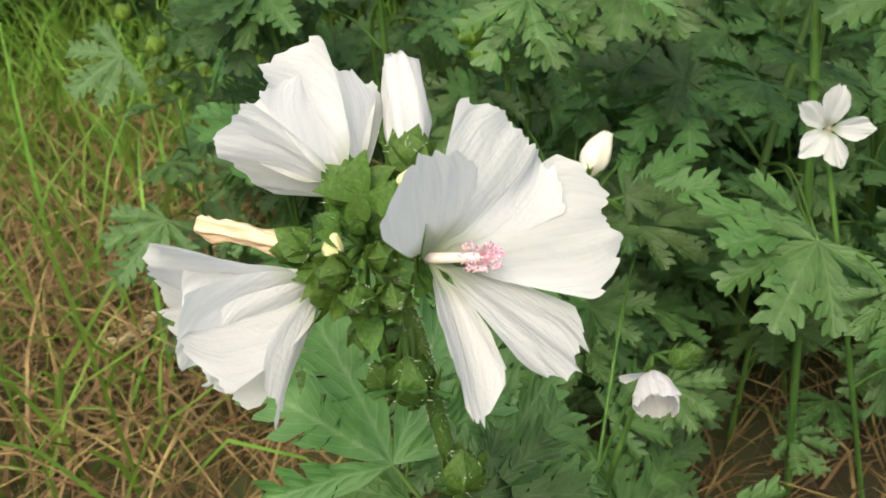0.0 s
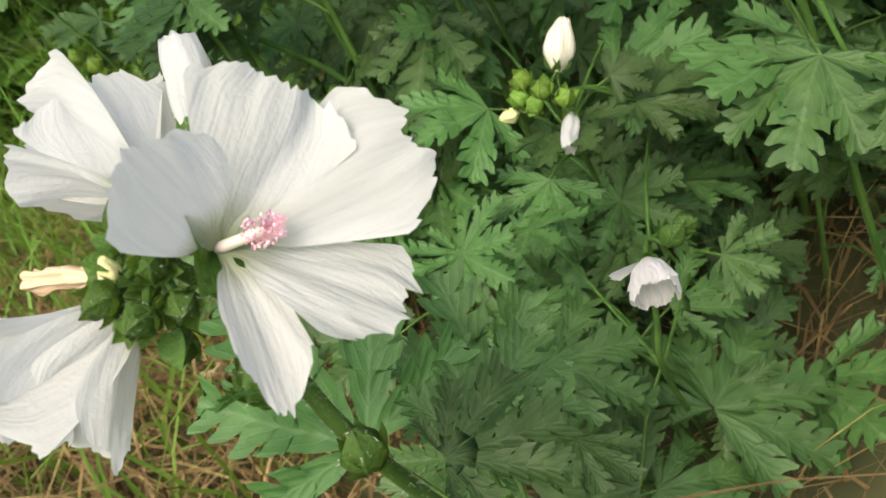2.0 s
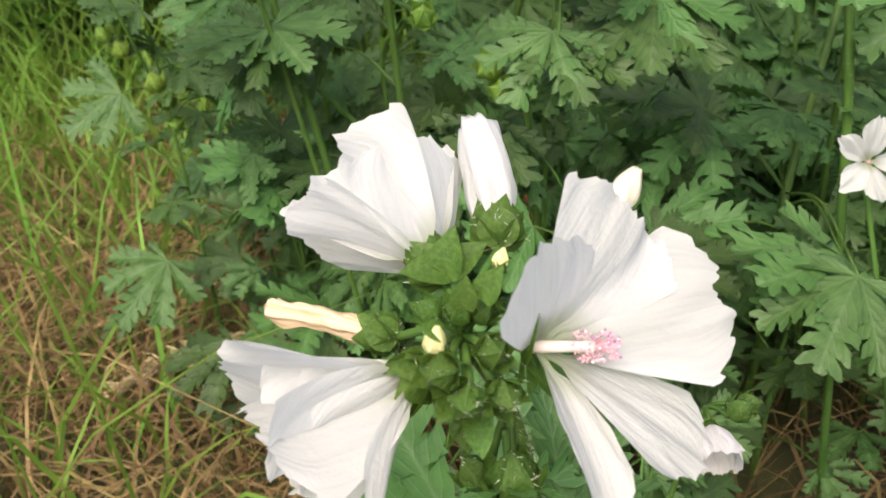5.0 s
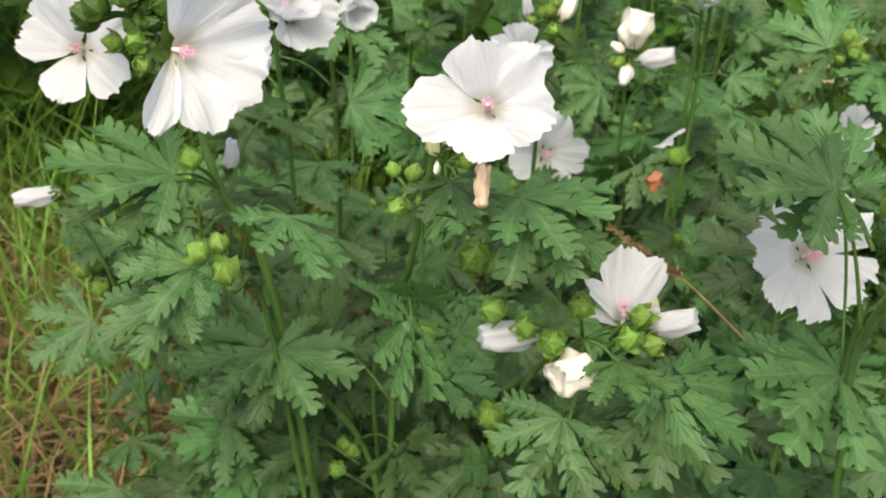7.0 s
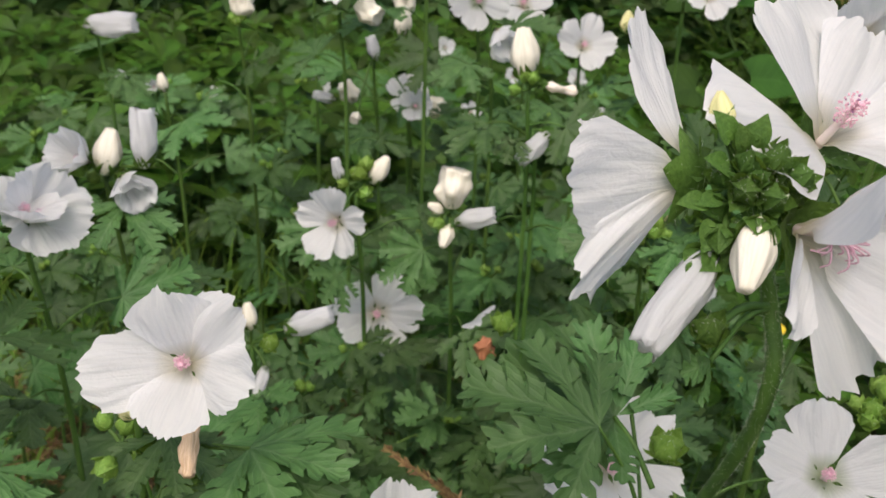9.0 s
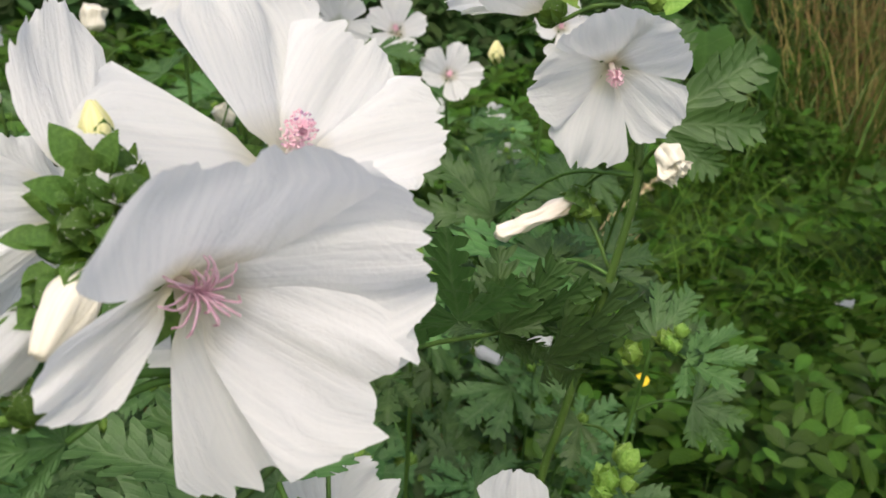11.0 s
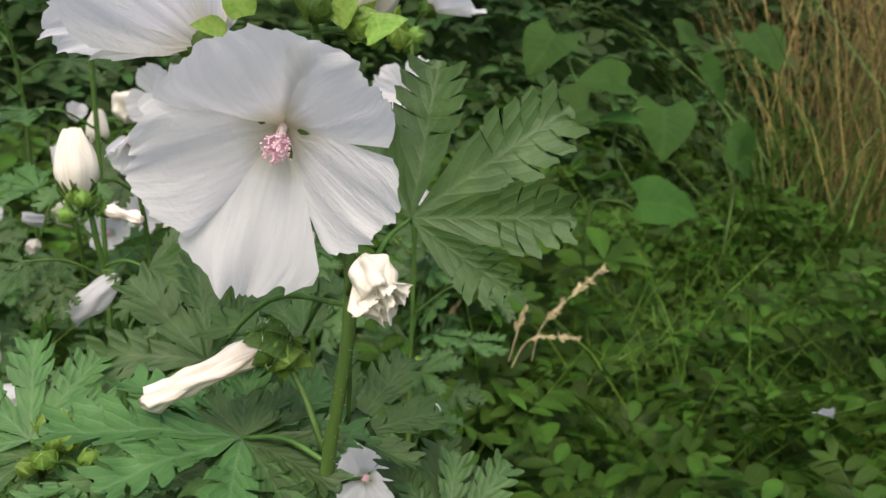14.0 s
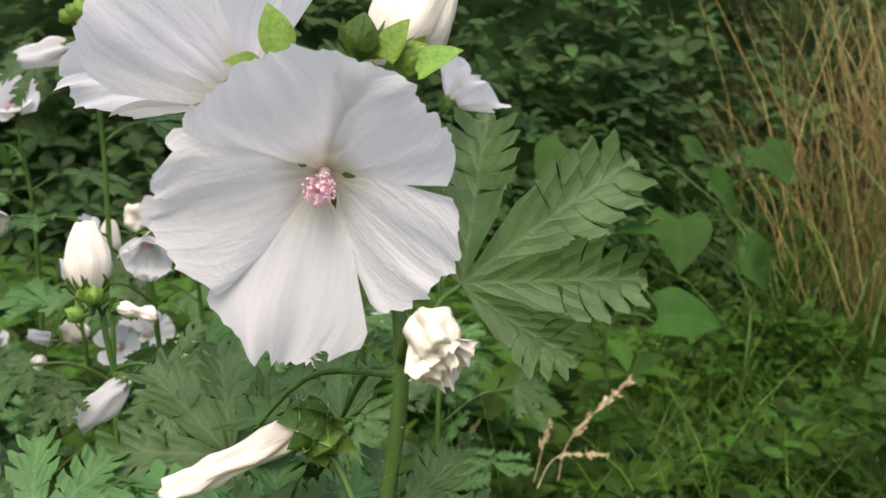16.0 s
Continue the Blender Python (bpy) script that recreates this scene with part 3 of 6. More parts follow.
ROLLS = {
    "bud": [swirl_mesh(i, 0.30, 0.5, BUDWHITE, 0.06, 0.42) for i in range(3)],
    "yellow": [swirl_mesh(5 + i, 0.34, 0.5, BUDYELLOW, 0.06, 0.25) for i in range(2)],
    "closed": [swirl_mesh(10 + i, 0.19, 0.5, WHITE, 0.4, 0.72, 0.08, 0.03) for i in range(3)],
    "cream": [swirl_mesh(16 + i, 0.115, 0.25, WILTED, 0.7, 0.95, -0.10, -0.01, 0.15, 0.10, 5.0) for i in range(3)],
    "tan": [swirl_mesh(22 + i, 0.125, 0.25, WILTTAN, 0.7, 0.95, 0.05, -0.01, 0.12, 0.14, 5.0) for i in range(2)],
    "crumple": [swirl_mesh(28 + i, 0.42, 0.9, BUDWHITE, 0.5, 0.85, 0.0, 0.06) for i in range(2)],
    "rust": [swirl_mesh(33 + i, 0.40, 0.6, RUST, 0.5, 0.8, 0.0, 0.08) for i in range(2)],
}


def rolled(plant, at, tip, kind="bud", seed=0, node=None, calyx="shut", label="", fat=1.0):
    """A bud, a closed flower or a faded one, from its calyx at to its tip."""
    at, tip = Vector(at), Vector(tip)
    length = (tip - at).length
    m = frame_of(at, tip - at, seed * 0.9)
    names = {"bud": "opening_bud", "yellow": "opening_bud", "closed": "closed_flower", "cream": "faded_flower", "tan": "faded_flower", "crumple": "faded_flower", "rust": "faded_flower"}
    ro = part(names[kind], ROLLS[kind][seed % len(ROLLS[kind])], plant, m @ Matrix.Diagonal((length * fat, length * fat, length, 1)), label)
    width = length * {"bud": 0.62, "yellow": 0.8, "closed": 0.42, "cream": 0.36, "tan": 0.36, "crumple": 0.6, "rust": 0.6}[kind]
    part("calyx", CALYXES[calyx][seed % 3], ro, m @ Matrix.Translation((0, 0, -length * 0.03)) @ Matrix.Scale(width, 4))
    if node is not None:
        stalk(plant, node, at)
    return ro


def cluster(plant, at, n, size, seed, up=(0, 0, 1), spread=0.85, tone="pale"):
    """Green buds packed round the end of a stem."""
    rng = random.Random(seed)
    up = Vector(up).normalized()
    for k in range(n):
        d = (Vector((rng.gauss(0, 1), rng.gauss(0, 1), rng.gauss(0, 1))).normalized() + up * 0.55).normalized()
        p = Vector(at) + d * size * spread * rng.uniform(0.55, 1.0)
        bud(plant, p, d + up * 0.5, size * rng.uniform(0.7, 1.05), seed + k, at, tone)


def stem(plant, points, r0=0.0024, r1=0.0015, hairs=0, seed=0, name="stem"):
    v, f, s = tube(points, r0, r1, 8, 10, 0.06, random.Random(seed), hairs)
    part(name, mesh_of(name, v, f, [STEM, HAIR], None, True, s), plant)
    return spline(points, 8)


def dress(plant, line, n, size, seed, low=0.15, high=0.85, stalk_len=0.05, up=0.75):
    """Leaves along a stem, on stalks that spread all round, the blades turned up to the light."""
    rng = random.Random(seed)
    a = rng.uniform(0, 6.3)
    for k in range(n):
        s = low + (high - low) * (k + rng.uniform(0.1, 0.9)) / n
        node = line[int(s * (len(line) - 1))]
        a += 2.4 + rng.uniform(-0.4, 0.4)
        out = Vector((math.cos(a), math.sin(a), rng.uniform(0.1, 0.7)))
        at = node + out.normalized() * stalk_len * rng.uniform(0.6, 1.3) * (1.25 - 0.6 * s)
        tip = Vector((math.cos(a + rng.uniform(-0.5, 0.5)), math.sin(a), rng.uniform(-0.55, 0.15)))
        nrm = Vector((-math.cos(a) * 0.1 + rng.gauss(0, 0.42), -math.sin(a) * 0.1 - 0.40 + rng.gauss(0, 0.42), up))
        leaf(plant, at, tip, nrm, size * rng.uniform(0.6, 1.25) * (1.15 - 0.35 * s), rng.randrange(10), node)


def mallow(at, label="musk mallow plant with deeply cut green leaves and white flowers"):
    return thing("mallow_plant", at, label, "plant", "mallow plants")
# ---- the flowering stem that stands foremost ----

p = mallow((0.1334, 0.2711, -0.01), "musk mallow stem with three white flowers and green buds")
line = stem(p, [(0.1334, 0.2711, -0.01), (0.1134, 0.2311, 0.1743), (0.1014, 0.2011, 0.2743), (0.0957, 0.2040, 0.3115), (0.0885, 0.2030, 0.3285)], 0.0021, 0.0016, 9000, 1)
NODE = (0.0885, 0.2030, 0.3285)
aimed_flower(p, (0.1000, 0.1992, 0.3276), (0.88, -0.40, 0.16), [
    (0.0205, 0.0150, 0.0172, 0.47, 0.08, 0.10, 0, 34, 0.42, -0.86, 0.30),
    (0.0350, 0.0125, -0.0034, 0.385, 0.05, 0.12, 0, 30, 0.33, -0.62, 0.71),
    (0.0254, -0.0134, -0.0180, 0.36, 0.06, 0.12, 0, 26, 0.50, -0.10, 0.80),
    (0.0062, -0.0296, -0.0150, 0.25, 0.03, 0.40, 0.7, 24, 0.70, -0.30, 0.60),
    (0.0012, -0.0094, 0.0236, 0.50, -0.04, 0.26, 0.15, 26, 0.62, -0.74, -0.20)], 2, NODE, column=0.0155)
aimed_flower(p, (0.0860, 0.2194, 0.3318), (-0.42, 0.76, 0.50), [
    (-0.0276, 0.0100, 0.0086, 0.50, 0.03, 0.26, 0.1, 24),
    (-0.0030, 0.0150, 0.0220, 0.58, 0.05, 0.10, 0.1, 24),
    (-0.0140, 0.0310, 0.0100, 0.52, 0.05, 0.16, 0.1, 24),
    (-0.0205, 0.0150, 0.0180, 0.60, 0.06, 0.10, 0.1, 24)], 5, NODE)
aimed_flower(p, (0.0822, 0.2042, 0.3222), (-0.90, -0.38, -0.22), [(-0.0366, 0.0055, 0.0026, 0.50, 0.04, 0.16, 0.3, 30), (-0.0290, -0.0125, 0.0025, 0.56, 0.03, 0.12, 0.5, 40), (-0.0248, -0.0165, -0.0095, 0.50, 0.06, 0.12, 0.5, 34), (-0.0102, -0.0225, -0.0150, 0.34, 0.02, 0.36, 0.6, 26), (-0.0283, -0.0030, -0.0110, 0.50, 0.06, 0.14, 0.3, 30), (-0.0205, -0.0090, -0.0050, 0.44, 0.12, 0.10, 0.9, 30), (-0.0185, -0.0120, -0.0070, 0.40, 0.12, 0.10, 1.0, 20)], 7, NODE)
rolled(p, (0.0978, 0.2236, 0.3347), (0.0978, 0.2490, 0.3490), "closed", 1, NODE, fat=0.88)
rolled(p, (0.0768, 0.2110, 0.3251), (0.0536, 0.2242, 0.3264), "tan", 0, NODE, fat=0.66)
rolled(p, (0.0832, 0.1948, 0.3307), (0.0841, 0.1948, 0.3363), "yellow", 0, (0.0885, 0.2030, 0.3285))
rolled(p, (0.0960, 0.2120, 0.3360), (0.0976, 0.2136, 0.3395), "yellow", 1, (0.0885, 0.2030, 0.3285))
bud(p, (0.0843, 0.2026, 0.3332), (-0.5, -0.33, 0.8), 0.0059, 0, (0.0885, 0.2030, 0.3285), tone="dark")
bud(p, (0.0882, 0.2003, 0.3339), (0.04, -0.4, 0.92), 0.0061, 1, (0.0885, 0.2030, 0.3285), tone="dark")
bud(p, (0.0909, 0.2013, 0.3332), (0.49, -0.38, 0.78), 0.0061, 2, (0.0885, 0.2030, 0.3285), tone="dark")
bud(p, (0.0885, 0.1879, 0.3275), (-0.18, -0.96, 0.19), 0.0076, 3, (0.0885, 0.2030, 0.3285), tone="dark")
bud(p, (0.0927, 0.1911, 0.3259), (0.34, -0.94, 0.01), 0.0073, 4, (0.0885, 0.2030, 0.3285), tone="dark")
bud(p, (0.0852, 0.1898, 0.3314), (-0.42, -0.85, 0.33), 0.0076, 5, (0.0885, 0.2030, 0.3285), tone="dark")
bud(p, (0.0883, 0.1943, 0.3187), (-0.17, -0.84, -0.52), 0.0071, 6, (0.0885, 0.2030, 0.3285), tone="dark")
bud(p, (0.0919, 0.1926, 0.3318), (0.32, -0.81, 0.49), 0.0066, 7, (0.0885, 0.2030, 0.3285), tone="dark")
part("sepal", SEPALS[0], p, blade_frame((0.0849, 0.1953, 0.3345), (-0.7, -0.39, 0.59), (0.45, -0.6, 0.66), 0.0054))
part("sepal", SEPALS[0], p, blade_frame((0.0888, 0.1969, 0.3379), (0.17, 0.03, 0.99), (-0.08, -0.87, 0.5), 0.0062))
part("sepal", SEPALS[0], p, blade_frame((0.0920, 0.1974, 0.3389), (0.56, 0.06, 0.83), (-0.35, -0.77, 0.53), 0.0070))
part("sepal", SEPALS[0], p, blade_frame((0.0926, 0.1930, 0.3300), (0.78, -0.61, 0.12), (-0.41, -0.43, 0.81), 0.0054))
part("sepal", SEPALS[0], p, blade_frame((0.0860, 0.1909, 0.3256), (-0.56, -0.74, -0.38), (0.3, -0.3, 0.91), 0.0062))
part("sepal", SEPALS[0], p, blade_frame((0.0892, 0.1891, 0.3217), (0.03, -0.76, -0.65), (0, -0.24, 0.97), 0.0070))
part("sepal", SEPALS[0], p, blade_frame((0.0873, 0.1932, 0.3303), (-0.21, -0.82, 0.53), (0.16, -0.57, 0.81), 0.0054))
for tip, nrm in (((-0.93, -0.21, 0.3), (0.14, -0.46, 0.88)), ((0.22, 0.23, 0.95), (-0.4, -0.76, 0.51)), ((0.82, 0.24, 0.51), (-0.4, -0.61, 0.68))):
    part("sepal", SEPALS[0], p, blade_frame((0.0872, 0.2170, 0.3335), tip, nrm, 0.0095))
bud(p, (0.0952, 0.1948, 0.2979), (-0.04, 0.04, 1), 0.0114, 2, (0.0957, 0.2042, 0.3117), tone="dark")
bud(p, (0.0904, 0.2037, 0.2943), (-0.49, 0.06, 0.87), 0.0084, 1, (0.0957, 0.2042, 0.3117), tone="dark")
leaf(p, (0.0943, 0.1961, 0.2997), (0.1, -0.75, 0.65), (0.14, -0.53, 0.83), 0.0144, 3, (0.0945, 0.199, 0.3109))
bud(p, (0.1031, 0.1947, 0.2748), (0.07, 0.03, 1), 0.0108, 3, (0.1014, 0.2011, 0.2743), tone="dark")
leaf(p, (0.0843, 0.2446, 0.24), (-0.3, 0.42, 0.86), (0.03, -0.53, 0.85), 0.0504, 1, (0.1134, 0.2311, 0.1743))
leaf(p, (0.1122, 0.2346, 0.2373), (0.63, 0.77, 0.20), (0.16, -0.56, 0.80), 0.0340, 5, (0.1134, 0.2311, 0.1743))
leaf(p, (0.1078, 0.2225, 0.2467), (0.91, 0.27, -0.17), (0.17, -0.42, 0.88), 0.0330, 0, (0.1134, 0.2311, 0.1743))
leaf(p, (0.1135, 0.2674, 0.2196), (-0.01, 0.49, 0.87), (0.3, -0.54, 0.79), 0.0400, 5, (0.1134, 0.2311, 0.1743))

# ---- low shoot with a half-open cup-shaped flower ----

p = mallow((0.1729, 0.4461, -0.01), "low mallow shoot with one half-open white flower")
line = stem(p, [(0.1729, 0.4461, -0.01), (0.1629, 0.3461, 0.1366), (0.1666, 0.3333, 0.173), (0.1735, 0.3251, 0.2121)], 0.0014, 0.001, 0, 2)
mouth = Vector((-0.12, -0.97, -0.10)).normalized()
ring = []
for k in range(5):
    a = radians(72 * k + 90)
    way = mouth * 0.96 + (Vector((0.98, -0.21, 0)) * math.cos(a) + Vector((-0.06, -0.28, 0.96)) * math.sin(a)) * 0.27
    ring.append((*(way * (0.0205 if k in (0, 1, 4) else 0.0185)), 0.42, 0.03, 0.10, 1.0, -70))
ring.append((-0.0125, -0.0070, 0.0035, 0.15, 0.02, 0.10, 0.6, 10))
aimed_flower(p, (0.1706, 0.3115, 0.2155), mouth, ring, 3, (0.1735, 0.3251, 0.2121), ROSY, 0.0030)
bud(p, (0.1770, 0.3120, 0.2175), (0.85, 0.01, 0.53), 0.0095, 2, (0.1735, 0.3251, 0.2121), tone="dark")
bud(p, (0.1822, 0.3190, 0.2165), (0.97, -0.18, 0.16), 0.0085, 1, (0.1735, 0.3251, 0.2121), tone="dark")
leaf(p, (0.177, 0.3824, 0.0771), (0.92, 0.23, -0.31), (0.3, -0.44, 0.85), 0.0638, 2, (0.1629, 0.3761, 0.1166))
leaf(p, (0.177, 0.3824, 0.0771), (0.2, 0.95, 0.22), (0.3, -0.44, 0.85), 0.0580, 3, (0.1629, 0.3761, 0.1166))
leaf(p, (0.1464, 0.4676, 0.095), (0.39, 0.85, 0.34), (0.3, -0.44, 0.85), 0.0580, 4, (0.1629, 0.3761, 0.1166))
leaf(p, (0.1357, 0.3425, 0.089), (-0.66, 0.28, 0.7), (0.3, -0.44, 0.85), 0.0580, 5, (0.1629, 0.3761, 0.1166))
leaf(p, (0.0945, 0.5023, 0.0755), (0.6, 0.76, 0.23), (0.3, -0.44, 0.85), 0.0638, 6, (0.1629, 0.3761, 0.1166))
leaf(p, (0.0955, 0.5876, 0.1334), (-0.37, -0.81, -0.46), (0.3, -0.44, 0.85), 0.0638, 7, (0.1629, 0.3761, 0.1166))
leaf(p, (0.214, 0.5172, 0.1661), (0.96, 0, -0.27), (0.3, -0.44, 0.85), 0.0406, 8, (0.1629, 0.3761, 0.1166))
leaf(p, (0.242, 0.5528, 0.0286), (-0.23, 0.82, 0.53), (0.3, -0.44, 0.85), 0.0580, 11, (0.1629, 0.3761, 0.1166))

# ---- bud cluster beyond, on a slender stem ----

p = mallow((0.1696, 0.5685, -0.01), "slender mallow stem with a white bud over green buds")
line = stem(p, [(0.1696, 0.5685, -0.01), (0.1696, 0.4885, 0.1418), (0.1634, 0.4539, 0.2185)], 0.0016, 0.0011, 0, 3)
dress(p, line, 5, 0.035, 21, 0.3, 0.9, 0.035)
rolled(p, (0.1705, 0.4522, 0.2279), (0.1808, 0.4554, 0.2472), "bud", 0, (0.1634, 0.4539, 0.2185))
rolled(p, (0.169, 0.4381, 0.2124), (0.1604, 0.4226, 0.2054), "closed", 0, (0.1634, 0.4539, 0.2185), fat=1.2)
rolled(p, (0.1482, 0.4385, 0.223), (0.1405, 0.4341, 0.2257), "yellow", 0, (0.1634, 0.4539, 0.2185))
bud(p, (0.1564, 0.4478, 0.23), (-0.41, -0.55, 0.72), 0.0105, 0, (0.1634, 0.4539, 0.2185))
bud(p, (0.1569, 0.4425, 0.2198), (-0.32, -0.58, 0.74), 0.0105, 1, (0.1634, 0.4539, 0.2185))
bud(p, (0.1669, 0.4412, 0.2182), (0.47, -0.6, 0.65), 0.0105, 2, (0.1634, 0.4539, 0.2185))
bud(p, (0.1611, 0.4446, 0.2241), (-0.01, -0.64, 0.77), 0.0105, 3, (0.1634, 0.4539, 0.2185))
bud(p, (0.1534, 0.4451, 0.2245), (-0.56, -0.49, 0.67), 0.0105, 4, (0.1634, 0.4539, 0.2185))
leaf(p, (0.1986, 0.464, 0.1935), (1, -0.03, 0.04), (0.01, -0.38, 0.93), 0.0440, 3, (0.1634, 0.4539, 0.2185))
leaf(p, (0.2071, 0.4715, 0.1848), (0.17, 0.96, 0.22), (0.01, -0.38, 0.93), 0.0385, 5, (0.1634, 0.4539, 0.2185))
leaf(p, (0.1445, 0.5313, 0.2348), (-0.6, -0.4, 0.5), (0.05, -0.62, 0.78), 0.0500, 1, (0.1650, 0.4700, 0.1900))
leaf(p, (0.185, 0.5528, 0.2235), (0.3, -0.7, 0.5), (0.05, -0.62, 0.78), 0.0540, 4, (0.1650, 0.4700, 0.1900))
leaf(p, (0.1964, 0.4918, 0.197), (0.8, -0.3, 0.2), (0.05, -0.62, 0.78), 0.0480, 7, (0.1650, 0.4700, 0.1900))
leaf(p, (0.1354, 0.4724, 0.2159), (-0.7, -0.5, 0.2), (0.05, -0.62, 0.78), 0.0440, 2, (0.1650, 0.4700, 0.1900))
leaf(p, (0.1658, 0.4469, 0.2062), (0.1, -0.9, 0.1), (0.05, -0.62, 0.78), 0.0360, 8, (0.1650, 0.4700, 0.1900))
leaf(p, (0.2314, 0.5464, 0.2034), (0.4, 0.3, 0.7), (0.05, -0.62, 0.78), 0.0500, 6, (0.1650, 0.4700, 0.1900))

# ---- stout stem with a white star-shaped flower ----

p = mallow((0.2858, 0.5862, -0.01), "stout mallow stem with broad cut leaves")
line = stem(p, [(0.2858, 0.5862, -0.01), (0.282, 0.5293, 0.1451), (0.2842, 0.5345, 0.1893), (0.3183, 0.5648, 0.2857)], 0.0034, 0.0022, 0, 4)
dress(p, line, 4, 0.05, 28, 0.5, 0.9, 0.05)
leaf(p, (0.2395, 0.5454, 0.2399), (-0.95, 0.18, 0.25), (0.02, -0.23, 0.97), 0.0566, 1, (0.2842, 0.5345, 0.1893))
leaf(p, (0.2406, 0.5425, 0.2344), (-0.71, -0.63, -0.31), (0.01, -0.38, 0.93), 0.0515, 5, (0.2842, 0.5345, 0.1893))
leaf(p, (0.2697, 0.4325, 0.2038), (-0.87, -0.49, 0.1), (0.01, -0.38, 0.93), 0.0566, 4, (0.2842, 0.5345, 0.1893))
leaf(p, (0.2667, 0.4108, 0.2063), (-0.64, -0.73, -0.23), (0.01, -0.38, 0.93), 0.0515, 7, (0.2842, 0.5345, 0.1893))

p = mallow((0.3354, 0.4587, -0.01), "mallow side shoot with a small white flower")
line = stem(p, [(0.3354, 0.4587, -0.01), (0.2854, 0.4187, 0.1687), (0.2680, 0.4215, 0.2540)], 0.0014, 0.001, 0, 5)
dress(p, line, 3, 0.04, 35, 0.2, 0.8, 0.04)
flower(p, (0.2680, 0.4180, 0.2560), (-0.30, -0.85, 0.40), 0.0205, "open", 0.15, 1, column=False, custom=[petal_mesh(130 + i, 40, 84, 0.34, 0.0, 0.03, 0.25, 0.1, 0.5, WHITE, 0.30) for i in range(5)])

# ---- the open flower among buds ----

p = mallow((0.0793, 0.5431, -0.01), "mallow stem with a wide open white flower over a faded one")
line = stem(p, [(0.0793, 0.5431, -0.01), (0.0775, 0.5494, 0.2937), (0.0787, 0.5049, 0.3694), (0.0805, 0.4864, 0.4034), (0.0825, 0.473, 0.4362)], 0.0018, 0.0013, 0, 6)
dress(p, line, 4, 0.04, 42, 0.1, 0.55, 0.04)
aimed_flower(p, (0.1006, 0.4638, 0.4551), (-0.19, -0.84, 0.45), [
    (-0.0062, -0.0024, 0.0253, 0.52, 0.02, 0.20, 0, 30),
    (0.0150, -0.0089, 0.0226, 0.43, 0.02, 0.28, 0, 28),
    (0.0195, -0.0220, 0.0009, 0.44, 0.03, 0.28, 0, 28),
    (-0.0086, -0.0232, -0.0118, 0.50, 0.03, 0.22, 0, 28),
    (-0.0320, -0.0079, 0.0021, 0.46, 0.02, 0.32, 0, 28)], 9, (0.0825, 0.473, 0.4362), BLUSH, 0.0125)
rolled(p, (0.1005, 0.4640, 0.4380), (0.0985, 0.4528, 0.4215), "tan", 1, (0.0825, 0.473, 0.4362), fat=1.1)
rolled(p, (0.0822, 0.4622, 0.4373), (0.0789, 0.4603, 0.4442), "yellow", 0, (0.0825, 0.473, 0.4362))
cluster(p, (0.0744, 0.4862, 0.413), 6, 0.0088, 31, (0, 0, 1))
bud(p, (0.1016, 0.4715, 0.4028), (-0.14, -0.72, 0.68), 0.0104, 0, (0.0805, 0.4864, 0.4034))
leaf(p, (0.0911, 0.4811, 0.42), (0.12, -0.98, -0.15), (0.1, -0.42, 0.9), 0.0306, 3, (0.0805, 0.4864, 0.4034))
leaf(p, (0.0844, 0.4981, 0.3565), (-0.16, -0.61, 0.78), (-0.11, -0.41, 0.91), 0.0306, 6, (0.0805, 0.4864, 0.4034))
leaf(p, (0.1182, 0.475, 0.4158), (0.8, -0.59, 0.1), (0.01, -0.24, 0.97), 0.0428, 2, (0.0805, 0.4864, 0.4034))
leaf(p, (0.1214, 0.4736, 0.4141), (0.28, -0.87, -0.4), (-0.09, -0.23, 0.97), 0.0428, 3, (0.0805, 0.4864, 0.4034))

# ---- stem with a leaning flower, grass side ----

p = mallow((0.0666, 0.5695, -0.01), "tall mallow stem with leaning white flowers and a cream bud")
line = stem(p, [(0.0666, 0.5695, -0.01), (0.0184, 0.5574, 0.3154), (-0.0069, 0.5493, 0.3869), (-0.0172, 0.5546, 0.4193), (-0.0341, 0.5596, 0.4487)], 0.0024, 0.0016, 2500, 7)
dress(p, line, 3, 0.042, 49, 0.15, 0.6, 0.05)
aimed_flower(p, (-0.0235, 0.5431, 0.4536), (0.60, -0.79, 0.10), [(0.0191, -0.0057, 0.0362, 0.48, 0.05, 0.12, 0.3, 30), (0.0400, 0.0042, 0.0101, 0.46, 0.06, 0.10, 0, 28), (0.0352, -0.0013, -0.0166, 0.42, 0.05, 0.12, 0, 28), (0.0185, -0.0168, -0.0312, 0.34, 0.06, 0.16, 0, 26), (-0.0078, -0.0317, -0.0261, 0.24, 0.04, 0.24, 0.9, 20)], 8, (-0.0341, 0.5596, 0.4487), BLUSH, 0.0165)
flower(p, (-0.0705, 0.5847, 0.4416), (-0.19, -0.93, 0.32), 0.0316, "wide", 0.6, 3, (-0.0341, 0.5596, 0.4487), material=BLUSH)
flower(p, (0.0174, 0.6201, 0.4494), (0.34, -0.26, 0.91), 0.0255, "cup", 0.1, 2, (-0.0341, 0.5596, 0.4487))
rolled(p, (-0.034, 0.556, 0.4532), (-0.0316, 0.5491, 0.4636), "bud", 1, (-0.0341, 0.5596, 0.4487))
cluster(p, (-0.0420, 0.5560, 0.4640), 14, 0.0135, 41, (0, -0.3, 1), 1.25, "dark")
cluster(p, (-0.0400, 0.5500, 0.4560), 5, 0.0120, 47, (0, -0.5, 0.6))
